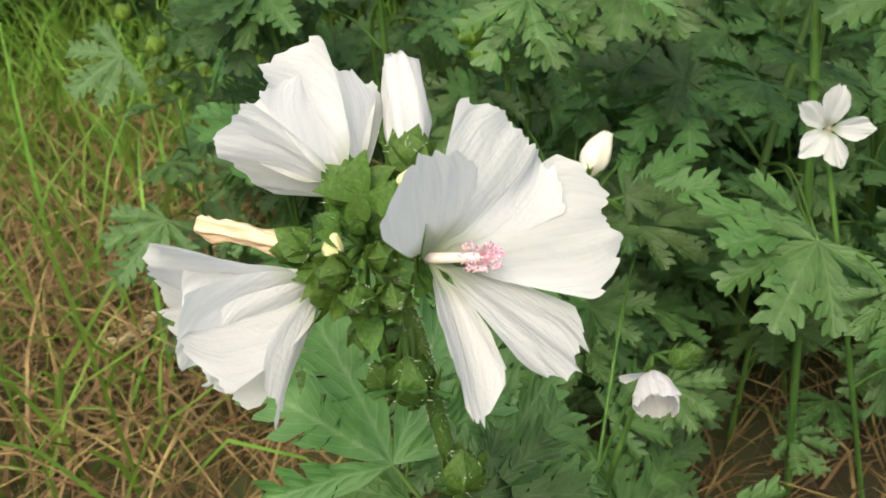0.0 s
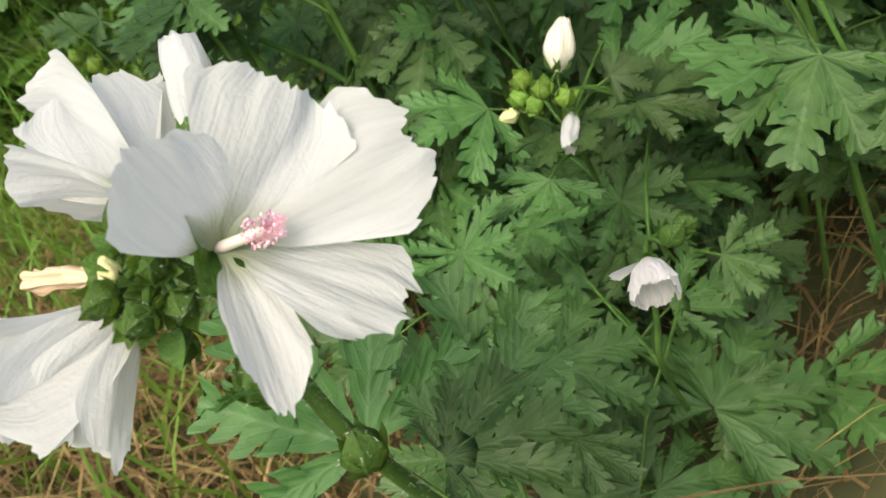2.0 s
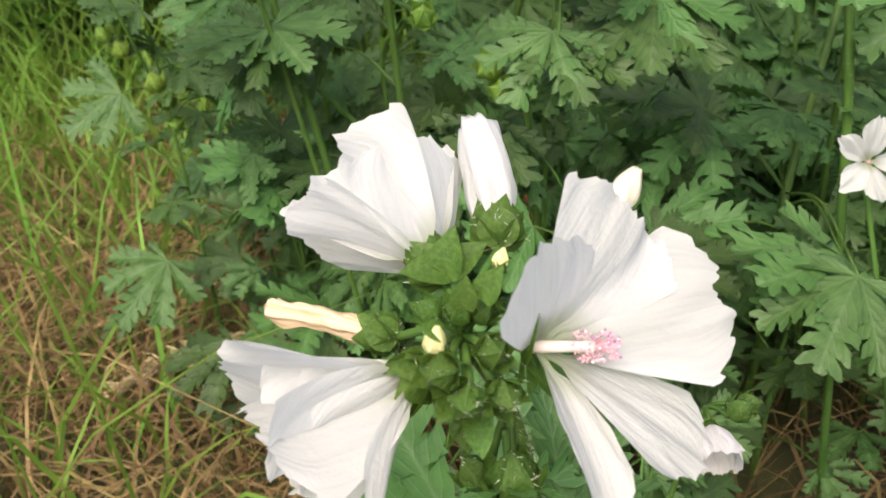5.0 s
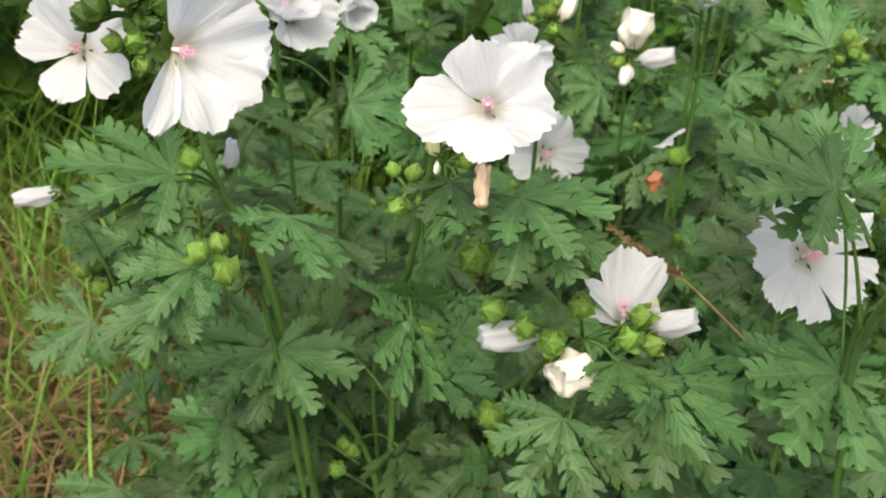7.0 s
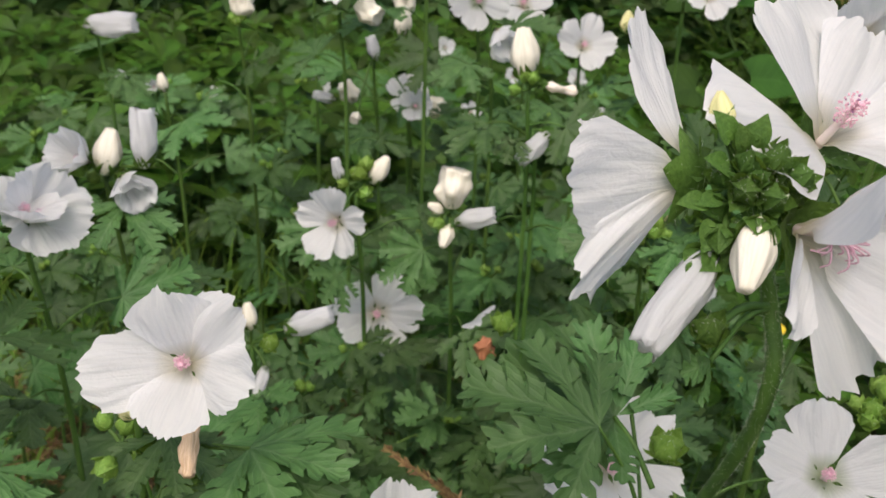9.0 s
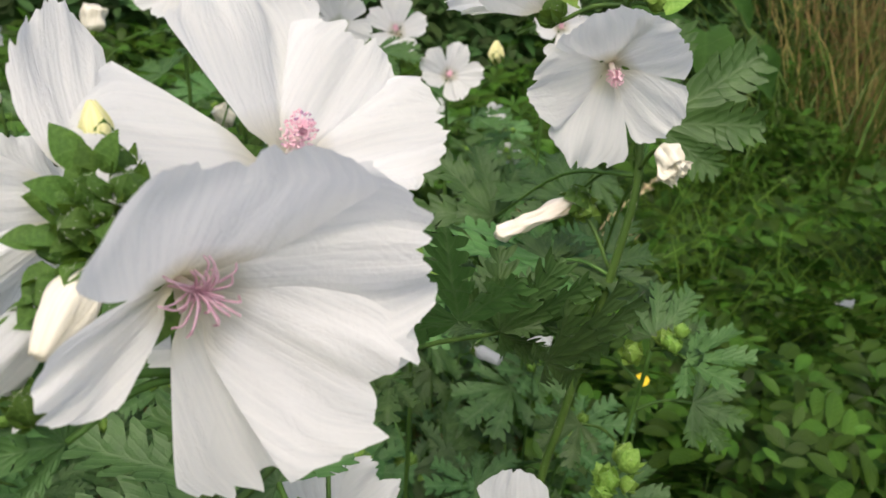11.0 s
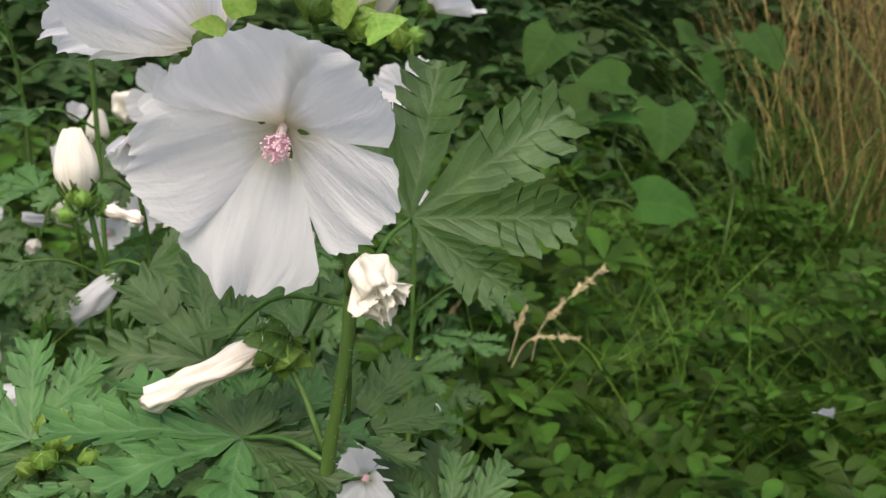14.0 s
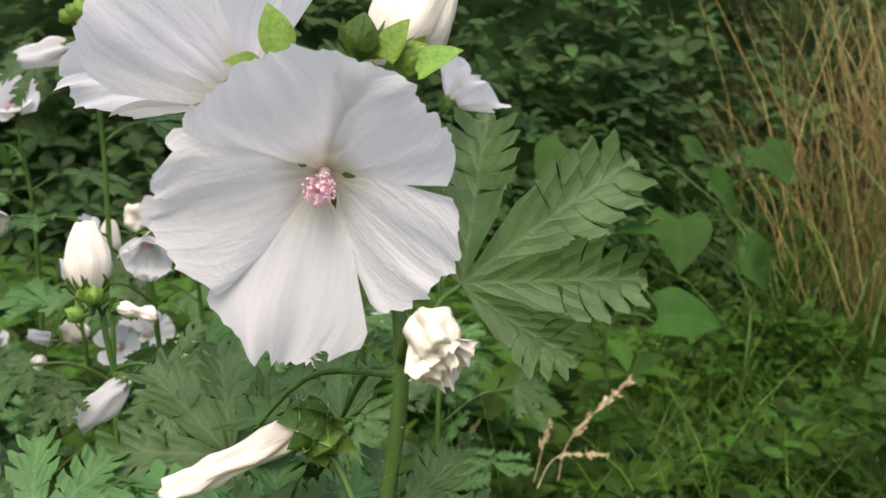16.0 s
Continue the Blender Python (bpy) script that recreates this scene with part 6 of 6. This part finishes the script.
cluster(p, (0.4392, 0.8872, 0.5687), 7, 0.0126, 141, (0, 0, 1))
bud(p, (0.4404, 0.8839, 0.5655), (-0.17, -0.83, 0.53), 0.0152, 2, (0.4501, 0.8938, 0.5709))

p = mallow((0.2698, 0.985, -0.01), "tall mallow stem with white flowers and cream buds")
line = stem(p, [(0.2698, 0.985, -0.01), (0.2598, 0.955, 0.5017), (0.2498, 0.935, 0.6217)], 0.0019, 0.0013, 0, 40)
dress(p, line, 6, 0.042, 280, 0.25, 0.93, 0.045)
rolled(p, (0.2483, 0.9262, 0.6142), (0.2174, 0.9251, 0.6024), "closed", 1, (0.2498, 0.935, 0.6217), fat=1.2)
flower(p, (0.2658, 0.9227, 0.6115), (0.13, -0.88, -0.45), 0.0325, "half", 0.8, 2, (0.2498, 0.935, 0.6217))
rolled(p, (0.2514, 0.9262, 0.6207), (0.2523, 0.9215, 0.6322), "yellow", 0, (0.2498, 0.935, 0.6217))
flower(p, (0.2781, 0.9226, 0.6344), (-0.06, -0.94, 0.33), 0.0325, "open", 1.2000000000000002, 3, (0.2498, 0.935, 0.6217), material=BLUSH)
cluster(p, (0.2513, 0.9265, 0.6239), 6, 0.0115, 151, (0, 0, 1))

p = mallow((0.1922, 1.1477, -0.01), "mallow stem with a white flower deep in leaves")
line = stem(p, [(0.1922, 1.1477, -0.01), (0.1822, 1.1177, 0.4524), (0.1722, 1.0977, 0.5724)], 0.0019, 0.0013, 0, 41)
dress(p, line, 5, 0.042, 287, 0.25, 0.93, 0.045)
flower(p, (0.1748, 1.087, 0.5783), (-0.16, -0.8, 0.57), 0.0350, "cup", 1.6, 4, (0.1722, 1.0977, 0.5724))

p = mallow((0.3118, 0.9157, -0.01), "mallow stem with a drooping white flower")
line = stem(p, [(0.3118, 0.9157, -0.01), (0.3018, 0.8857, 0.387), (0.2918, 0.8657, 0.507)], 0.0019, 0.0013, 0, 42)
dress(p, line, 4, 0.042, 294, 0.25, 0.93, 0.045)
flower(p, (0.2935, 0.8582, 0.5121), (0.09, -0.91, -0.4), 0.0325, "half", 0.4, 1, (0.2918, 0.8657, 0.507), material=BLUSH)

# ---- more mallow stems that fill the bed ----
fill = random.Random(5)
for k in range(135):
    near = k < 60
    x, y = (fill.uniform(0.02, 0.50), fill.uniform(0.36, 0.72)) if near else (fill.uniform(-0.10, 0.62), fill.uniform(0.65, 1.75))
    if x < 0.06 and y < 0.5 or x > 0.215 and y < 0.50 or x > 0.44 + 0.05 * y and y < 1.2:
        continue
    top = 0.10 + 0.22 * min(1.0, max(0.0, (y - 0.36) / 0.5)) + fill.uniform(-0.04, 0.05)
    p = mallow((x, y, -0.01), "leafy musk mallow stem with cut green leaves")
    lean = Vector((fill.uniform(-0.05, 0.05), fill.uniform(-0.06, 0.03), top))
    line = stem(p, [(x, y, -0.01), (x + lean.x * 0.4, y + lean.y * 0.3, top * 0.5), (x + lean.x, y + lean.y, top)], 0.0022, 0.0007, 0, k)
    dress(p, line, 10, 0.045, 300 + k, 0.15, 1.0, 0.05)
    for sgn in (-1, 1):
        leaf(p, line[-1], (sgn * 0.8 + fill.gauss(0, 0.3), -0.4, 0.25), (fill.gauss(0, 0.2), -0.55, 0.8), 0.034, k + sgn)
    if y > 1.25 and fill.random() < 0.5:
        at = line[-1] + Vector((0, 0, 0.02))
        flower(p, at, (fill.uniform(-0.5, 0.3), -0.8, fill.uniform(0, 0.6)), 0.018, fill.choice(("open", "half", "wide")), 0.4 * k, k, line[-1])
    elif y > 0.7:
        cluster(p, line[-1], 4, 0.008, k)


# ---- ground, grass and low growth ----
def sheet(name, material, cells, fn, kind="structure", label="", category=""):
    xs, ys = cells
    verts = [(x, y, fn(x, y)) for y in ys for x in xs]
    n = len(xs)
    faces = [(j * n + i, j * n + i + 1, (j + 1) * n + i + 1, (j + 1) * n + i) for j in range(len(ys) - 1) for i in range(n - 1)]
    ob = new(name, mesh_of(name, verts, faces, material))
    return tagged(ob, label, category, "", kind)


steps = [-400, -60, -15, -6] + [-3 + 0.1 * i for i in range(61)] + [6, 15, 60, 400]
sheet("ground", SOIL, (steps, [s + 1 for s in steps]), lambda x, y: -0.02 + (0.03 * noise.noise((x * 3, y * 3, 0)) if abs(x) < 4 else 0), label="dark bare soil with dead stalks under the plants", category="ground")


def blades(name, material, spots, label, category, seed, segs=4):
    """Grass: each spot is x, y, z, height, width, lean x, lean y, droop."""
    s = np.asarray(spots)
    n = len(s)
    rng = np.random.RandomState(seed)
    turn = rng.uniform(0, 2 * np.pi, n)
    verts = np.zeros((n, segs + 1, 2, 3))
    for k in range(segs + 1):
        v = k / segs
        w = s[:, 4] * (1 - v**1.6) * 0.5 + 0.00015
        cx = s[:, 0] + s[:, 5] * s[:, 3] * v**1.8
        cy = s[:, 1] + s[:, 6] * s[:, 3] * v**1.8
        cz = s[:, 2] + s[:, 3] * (v - s[:, 7] * v**2.6)
        for q, sg in ((0, -1), (1, 1)):
            verts[:, k, q, 0] = cx + sg * w * np.cos(turn)
            verts[:, k, q, 1] = cy + sg * w * np.sin(turn)
            verts[:, k, q, 2] = cz
    base = np.arange(n)[:, None] * (segs + 1) * 2
    faces = np.concatenate([np.stack([base[:, 0] + 2 * k, base[:, 0] + 2 * k + 1, base[:, 0] + 2 * k + 3, base[:, 0] + 2 * k + 2], -1) for k in range(segs)])
    ob = new(name, mesh_of(name, verts.reshape(-1, 3), faces.tolist(), material))
    return tagged(ob, label, category, "", "stuff")


def meadow(n, seed, box, high, wide, lean, droop):
    r = np.random.RandomState(seed)
    a = r.uniform(0, 2 * np.pi, n)
    m = np.abs(r.normal(lean, lean * 0.6, n))
    x, y = r.uniform(box[0], box[1], n), r.uniform(box[2], box[3], n)
    return np.stack([x, y, np.full(n, -0.02), r.uniform(high[0], high[1], n), r.uniform(wide[0], wide[1], n), m * np.cos(a), m * np.sin(a), np.abs(r.normal(droop, 0.15, n))], -1)


edge = meadow(10000, 1, (-1.6, -0.02, 0.45, 2.4), (0.12, 0.32), (0.002, 0.0055), 0.5, 0.35)
edge = edge[edge[:, 0] < -0.10 + 0.06 * (1.0 - edge[:, 1])]
edge = edge[(edge[:, 1] > 0.95) | (np.arange(len(edge)) % 5 < 2)]
blades("meadow_grass", GRASS, edge, "long green meadow grass beside the mallows", "grass", 3)
dry = meadow(11000, 2, (-1.2, 0.02, 0.35, 1.9), (0.05, 0.22), (0.0016, 0.0042), 1.1, 0.7)
blades("dry_grass", STRAW, dry, "matted straw-coloured dead grass", "grass", 4)
back = meadow(9000, 5, (-1.6, 1.2, 1.2, 2.8), (0.15, 0.42), (0.003, 0.006), 0.4, 0.3)
blades("tall_grass", GRASS, back, "tall green grass behind the mallows", "grass", 5)
under = meadow(2600, 6, (-0.1, 0.6, 0.35, 1.3), (0.05, 0.16), (0.0014, 0.003), 1.1, 0.6)
blades("dead_stalks", STRAW, under, "brown dead stalks under the mallow leaves", "grass", 6)
tall = meadow(8500, 7, (0.0, 1.0, 1.9, 2.8), (0.3, 1.65), (0.0014, 0.0038), 0.20, 0.35)
tall[:, 0] = 1.53 + 1.7 * tall[:, 0] ** 0.8
blades("tall_dry_grass", SEDGE, tall, "tall tan dry grass with fine stalks", "grass", 7)
lawn = meadow(16000, 11, (-2.6, 3.4, -2.2, 2.6), (0.05, 0.16), (0.003, 0.006), 0.7, 0.5)
lawn = lawn[(lawn[:, 1] < 0.25) | (lawn[:, 0] > 2.3) | (lawn[:, 0] < -1.15)]
blades("short_grass", TUFT, lawn, "short green grass around the flower bed", "grass", 12)
greens = np.concatenate([meadow(260, 8, (0.45, 1.9, 1.2, 2.2), (0.12, 0.38), (0.003, 0.006), 0.6, 0.4), meadow(2200, 9, (1.3, 3.2, 1.8, 2.8), (0.25, 1.15), (0.003, 0.008), 0.5, 0.4)])
blades("grass_tufts", TUFT, greens, "thin green grass blades among the low leaves", "grass", 8)


def leafy(name, material, sprigs, label, category, seed, leaflets=6, shape=(0.2, 0.45)):
    """Low plants: at each sprig x, y, z, size, tilt a ring of pointed leaflets."""
    r = random.Random(seed)
    verts, faces, uvs = [], [], []
    for x, y, z, size, tx, ty in sprigs:
        up = Vector((tx, ty, 1)).normalized()
        a0 = r.uniform(0, 6.3)
        e1 = up.orthogonal().normalized()
        e2 = up.cross(e1)
        n = leaflets + r.choice((-1, 0, 1))
        for k in range(n):
            a = a0 + 2 * math.pi * k / n + r.uniform(-0.25, 0.25)
            d = (e1 * math.cos(a) + e2 * math.sin(a)).normalized()
            side = up.cross(d)
            long = size * r.uniform(0.7, 1.15)
            w = long * r.uniform(*shape) * 0.6
            lift = r.uniform(0.05, 0.5)
            j = len(verts)
            o = Vector((x, y, z))
            for s, ww, h in ((0.04, 0.05, 0), (0.3, 0.75, 0.10), (0.6, 1.0, 0.12), (0.85, 0.6, 0.05), (1.0, 0.02, -0.08)):
                c = o + d * long * s + up * long * (lift * s - 0.45 * lift * s * s + h * 0.3)
                verts += [c - side * w * ww + up * w * 0.25 * ww, c, c + side * w * ww + up * w * 0.25 * ww]
                uvs += [(0.5 - 0.4 * ww, s), (0.5, s), (0.5 + 0.4 * ww, s)]
            for i in range(4):
                q = j + i * 3
                faces += [(q, q + 1, q + 4, q + 3), (q + 1, q + 2, q + 5, q + 4)]
    ob = new(name, mesh_of(name, verts, faces, material, uvs))
    return tagged(ob, label, category, "", "stuff")


def vetch(name, material, shoots, label, category, seed):
    """Low shoots, each a short leaning stalk with pairs of small blunt leaflets and one at its tip."""
    r = random.Random(seed)
    verts, faces, uvs = [], [], []
    rows = ((0.03, 0.10), (0.28, 0.78), (0.58, 1.0), (0.86, 0.60), (1.0, 0.06))
    for x, y, z, size, tx, ty in shoots:
        up = Vector((tx * 0.6, ty * 0.6, 1)).normalized()
        a = r.uniform(0, 6.3)
        d = Vector((math.cos(a), math.sin(a), r.uniform(0.0, 0.9))).normalized()
        up = (up - d * up.dot(d)).normalized()
        side = up.cross(d)
        pairs = r.choice((2, 3, 3, 4))
        o = Vector((x, y, z))
        for k in range(pairs * 2 + 1):
            row = k // 2
            s = (row + 0.6) / (pairs + 0.4)
            sg = 0 if k == pairs * 2 else (1 if k % 2 else -1)
            at = o + d * size * s - Vector((0, 0, 0.25 * size * s * s))
            q = (side * sg * 1.0 + d * (0.55 if sg else 1.0) + up * r.uniform(-0.1, 0.45)).normalized()
            long = size * r.uniform(0.36, 0.54) * (1.0 - 0.25 * abs(s - 0.45))
            w = long * r.uniform(0.17, 0.28)
            across = up.cross(q).normalized()
            j = len(verts)
            for v, ww in rows:
                c = at + q * long * v - up * long * 0.18 * v * v
                verts += [c - across * w * ww + up * w * 0.3 * ww, c, c + across * w * ww + up * w * 0.3 * ww]
                uvs += [(0.5 - 0.4 * ww, v), (0.5, v), (0.5 + 0.4 * ww, v)]
            for i in range(4):
                e = j + i * 3
                faces += [(e, e + 1, e + 4, e + 3), (e + 1, e + 2, e + 5, e + 4)]
    ob = new(name, mesh_of(name, verts, faces, material, uvs))
    return tagged(ob, label, category, "", "stuff")


r = random.Random(12)
low = []
for _ in range(5200):
    x, y = r.uniform(0.44, 2.3), r.uniform(0.75, 2.5)
    hump = 0.10 + 0.24 * max(0, noise.noise((x * 2.2, y * 2.2, 4)) + 0.5) * min(1, (y - 0.5))
    z = hump * r.uniform(0.25, 1.25)
    low.append((x, y, z, r.uniform(0.050, 0.088), r.uniform(-0.5, 0.3), r.uniform(-0.9, 0.1)))
vetch("low_leafy_plants", COVER_SHADED, low, "dense low green plants with small paired leaflets", "ground cover", 3)
behind = []
for _ in range(2600):
    x, y = r.uniform(-0.9, 0.75), r.uniform(1.3, 2.5)
    behind.append((x, y, r.uniform(0.08, 0.34), r.uniform(0.03, 0.06), r.uniform(-0.4, 0.4), r.uniform(-0.8, 0.1)))
leafy("weeds", COVER_SHADED, behind, "leafy green weeds behind the mallows", "weeds", 4)

# the hedge that closes the view, its darkness partly shade put into the green
bank = [-9, -5] + [-3 + 0.12 * i for i in range(61)] + [6, 9]
sheet("hedge_bank", HEDGE_SHADED, (bank, [2.7 + 0.12 * i for i in range(12)]), lambda x, y: 1.9 * min(1, ((y - 2.65) / 0.7)) ** 0.6 + 0.25 * noise.noise((x * 2.1, y * 3, 7)) if y > 2.72 else -0.03, "structure", "green hedge bank behind the meadow, with shade put into its colour", "hedge")
hed = []
for _ in range(11000):
    x, y = r.uniform(-3.0, 4.0), r.uniform(2.35, 3.1)
    hed.append((x, y, max(0.05, (y - 2.3) * 2.4) * r.uniform(0.5, 1.15), r.uniform(0.03, 0.075), r.uniform(-0.6, 0.6), r.uniform(-1.2, -0.1)))
leafy("hedge_leaves", HEDGE_SHADED, hed, "green hedge leaves with shade put into their colour", "hedge", 5, 4, (0.26, 0.5))


# ---- dry seed heads and stray leaves ----
def seed_head(base, bend, tip, label, seed, grains=70, fluff=0.006, thick=0.0007, mat=None):
    """A dry grass stalk with a loose, feathery head along its upper half."""
    rng = random.Random(seed)
    t = thing("grass_stalk", base, label, "grass", "dry grass stalks")
    v, f, s = tube([base, bend, tip], thick, thick * 0.5, 10, 6)
    part("stalk", mesh_of("stalk", v, f, mat or SEED), t)
    line = spline([base, bend, tip], 30)
    verts, faces = [], []
    for k in range(grains):
        q = rng.uniform(0.5, 1.0)
        p = line[int(q * (len(line) - 1))]
        d = (line[-1] - line[len(line) // 2]).normalized()
        d = (d * 1.6 + Vector((rng.gauss(0, 1), rng.gauss(0, 1), rng.gauss(0, 1))) * 0.6).normalized()
        long = fluff * rng.uniform(0.6, 1.3) * (1.2 - 0.5 * q)
        side = d.orthogonal().normalized() * long * 0.16
        up = d.cross(side)
        j = len(verts)
        verts += [p, p + d * long * 0.5 + side, p + d * long, p + d * long * 0.5 - side, p + d * long * 0.5 + up, p + d * long * 0.5 - up]
        faces += [(j, j + 1, j + 2, j + 3), (j, j + 4, j + 2, j + 5)]
    part("seed_head", mesh_of("seed_head", verts, faces, mat or SEED), t)


seed_head((0.2213, 0.4667, 0.3544), (0.2019, 0.4982, 0.3677), (0.1728, 0.5209, 0.3825), "dry brown grass stalk leaning among the mallow leaves", 1, grains=150, fluff=0.005, thick=0.0006, mat=STRAW)
seed_head((0.6424, 1.2353, 0.24), (0.6507, 1.2239, 0.2872), (0.6997, 1.1984, 0.353), "straw-coloured dry grass head above the low leaves", 2, grains=60, fluff=0.012)
seed_head((0.6191, 1.2368, 0.2272), (0.6366, 1.2224, 0.2694), (0.6754, 1.1863, 0.2813), "straw-coloured dry grass head above the low leaves", 3, grains=30, fluff=0.012)
seed_head((0.619, 1.2396, 0.2388), (0.6222, 1.2264, 0.2743), (0.6278, 1.2216, 0.3031), "straw-coloured dry grass head above the low leaves", 4, grains=25, fluff=0.012)
seed_head((0.8366, 1.1701, 0.123), (0.8097, 1.1616, 0.1538), (0.7417, 1.1555, 0.1604), "bent dry straw on the low leaves", 5, grains=14, fluff=0.012, thick=0.0018)
seed_head((0.5415, 1.353, 0.2123), (0.567, 1.3543, 0.2392), (0.5891, 1.3578, 0.2722), "straw-coloured dry grass head above the low leaves", 6, grains=30, fluff=0.012)
seed_head((-0.0047, 0.6871, -0.0061), (-0.0843, 0.6803, 0.0384), (-0.1589, 0.6652, 0.0233), "bleached dry grass head lying on the turf", 7, grains=120, fluff=0.02, thick=0.0012)
seed_head((-0.0279, 0.709, 0.0343), (-0.054, 0.6829, 0.0465), (-0.0952, 0.6691, 0.0373), "bleached dry grass head lying on the turf", 8, grains=70, fluff=0.018, thick=0.0012)


def round_leaf_mesh(seed):
    """A heart-shaped climbing leaf of unit length."""
    rng = random.Random(seed)
    verts, faces, uvs = [], [], []
    rows = 9
    for j in range(rows):
        s = j / (rows - 1)
        w = 0.52 * math.sin(math.pi * (0.10 + 0.90 * s) ** 0.7) ** 0.8
        for q in (-1, -0.5, 0, 0.5, 1):
            back = -0.16 * abs(q) ** 2 * (1 - s) ** 2
            verts.append((s + back, q * w, 0.30 * abs(q) * w + 0.12 * noise.noise((s * 3 + seed, q * 2, 0)) - 0.35 * s * s))
            uvs.append((0.5 + q * 0.45, s))
    for j in range(rows - 1):
        for i in range(4):
            a = j * 5 + i
            faces.append((a, a + 1, a + 6, a + 5))
    return mesh_of("round_leaf", verts, faces, ROUNDLEAF, uvs)


ROUND = [round_leaf_mesh(i) for i in range(3)]


def climber(base, label, spots, seed):
    """A climbing stem with large heart-shaped leaves at the given places."""
    rng = random.Random(seed)
    t = thing("climbing_plant", base, label, "plant")
    pts = [Vector(base)] + [Vector(s) + Vector((0.03, 0.02, -0.03)) for s in spots]
    v, f, s = tube(pts, 0.003, 0.0015, 6, 6)
    part("stem", mesh_of("stem", v, f, STEM), t)
    for k, q in enumerate(spots):
        part("leaf", ROUND[k % 3], t, blade_frame(q, (rng.uniform(-1, 1), rng.uniform(-0.6, 0.1), rng.uniform(-0.7, 0.3)), (rng.uniform(-0.6, 0.6), -0.6, 0.8), rng.uniform(0.06, 0.10)))


climber((0.8132, 1.4689, -0.01), "climbing plant with large heart-shaped bright green leaves", [(0.7452, 1.4517, 0.3562), (0.7834, 1.4546, 0.4), (0.8486, 1.4862, 0.3663), (0.7964, 1.5195, 0.4648), (0.8324, 1.5249, 0.5174), (0.9009, 1.5569, 0.4877), (0.7555, 1.6063, 0.5777), (0.7649, 1.4791, 0.4893)], 1)
climber((1.1065, 1.7768, -0.01), "climbing plant with dull green leaves by the dry grass", [(1.1329, 1.809, 0.4177), (1.1299, 1.9412, 0.5331), (1.2187, 1.9389, 0.597), (1.0895, 1.9624, 0.59)], 2)


# ---- small stray things ----
YELLOW = petal_material("yellow_petal", (0.80, 0.62, 0.03), (0.70, 0.50, 0.02), (0.9, 0.8, 0.2), 0.2)


def fallen_petal(at, label, seed):
    ob = new("fallen_petal", petal_mesh(seed, 70, 100, 0.42, 0.08, 0.05, 0.2, 0.2))
    ob.matrix_basis = Matrix.Translation(at) @ Euler((0.5, -0.4, 1.2 * seed)).to_matrix().to_4x4() @ Matrix.Scale(0.026, 4)
    return tagged(ob, label, "petal")


def small_flower(at, label, material):
    """A tiny five-petalled flower on a thread-like stalk."""
    at = Vector(at)
    t = thing("wild_flower", (at.x, at.y, 0.0), label, "flower")
    stalk(t, (at.x + 0.01, at.y + 0.02, 0.0), at, 0.0006, "stalk", 0.02)
    for k in range(5):
        part("petal", petal_mesh(60 + k, 50, 85, 0.45, 0.05, 0.02, 0.04, 0.05, 0.0, material), t, frame_of(at, (0, -0.6, 0.8), 2 * math.pi * k / 5, 0.006))


fallen_petal((0.9026, 1.0892, 0.232), "fallen white petal on the low leaves", 3)
fallen_petal((0.2365, 0.6483, 0.3788), "pale fallen petal caught in the leaves", 4)
small_flower((0.531, 0.8141, 0.284), "small bright yellow wild flower", YELLOW)
small_flower((0.6329, 0.8662, 0.1985), "tiny pale pink wild flower", BLUSH)
small_flower((0.5067, 1.058, 0.2629), "tiny pale pink wild flower", BLUSH)
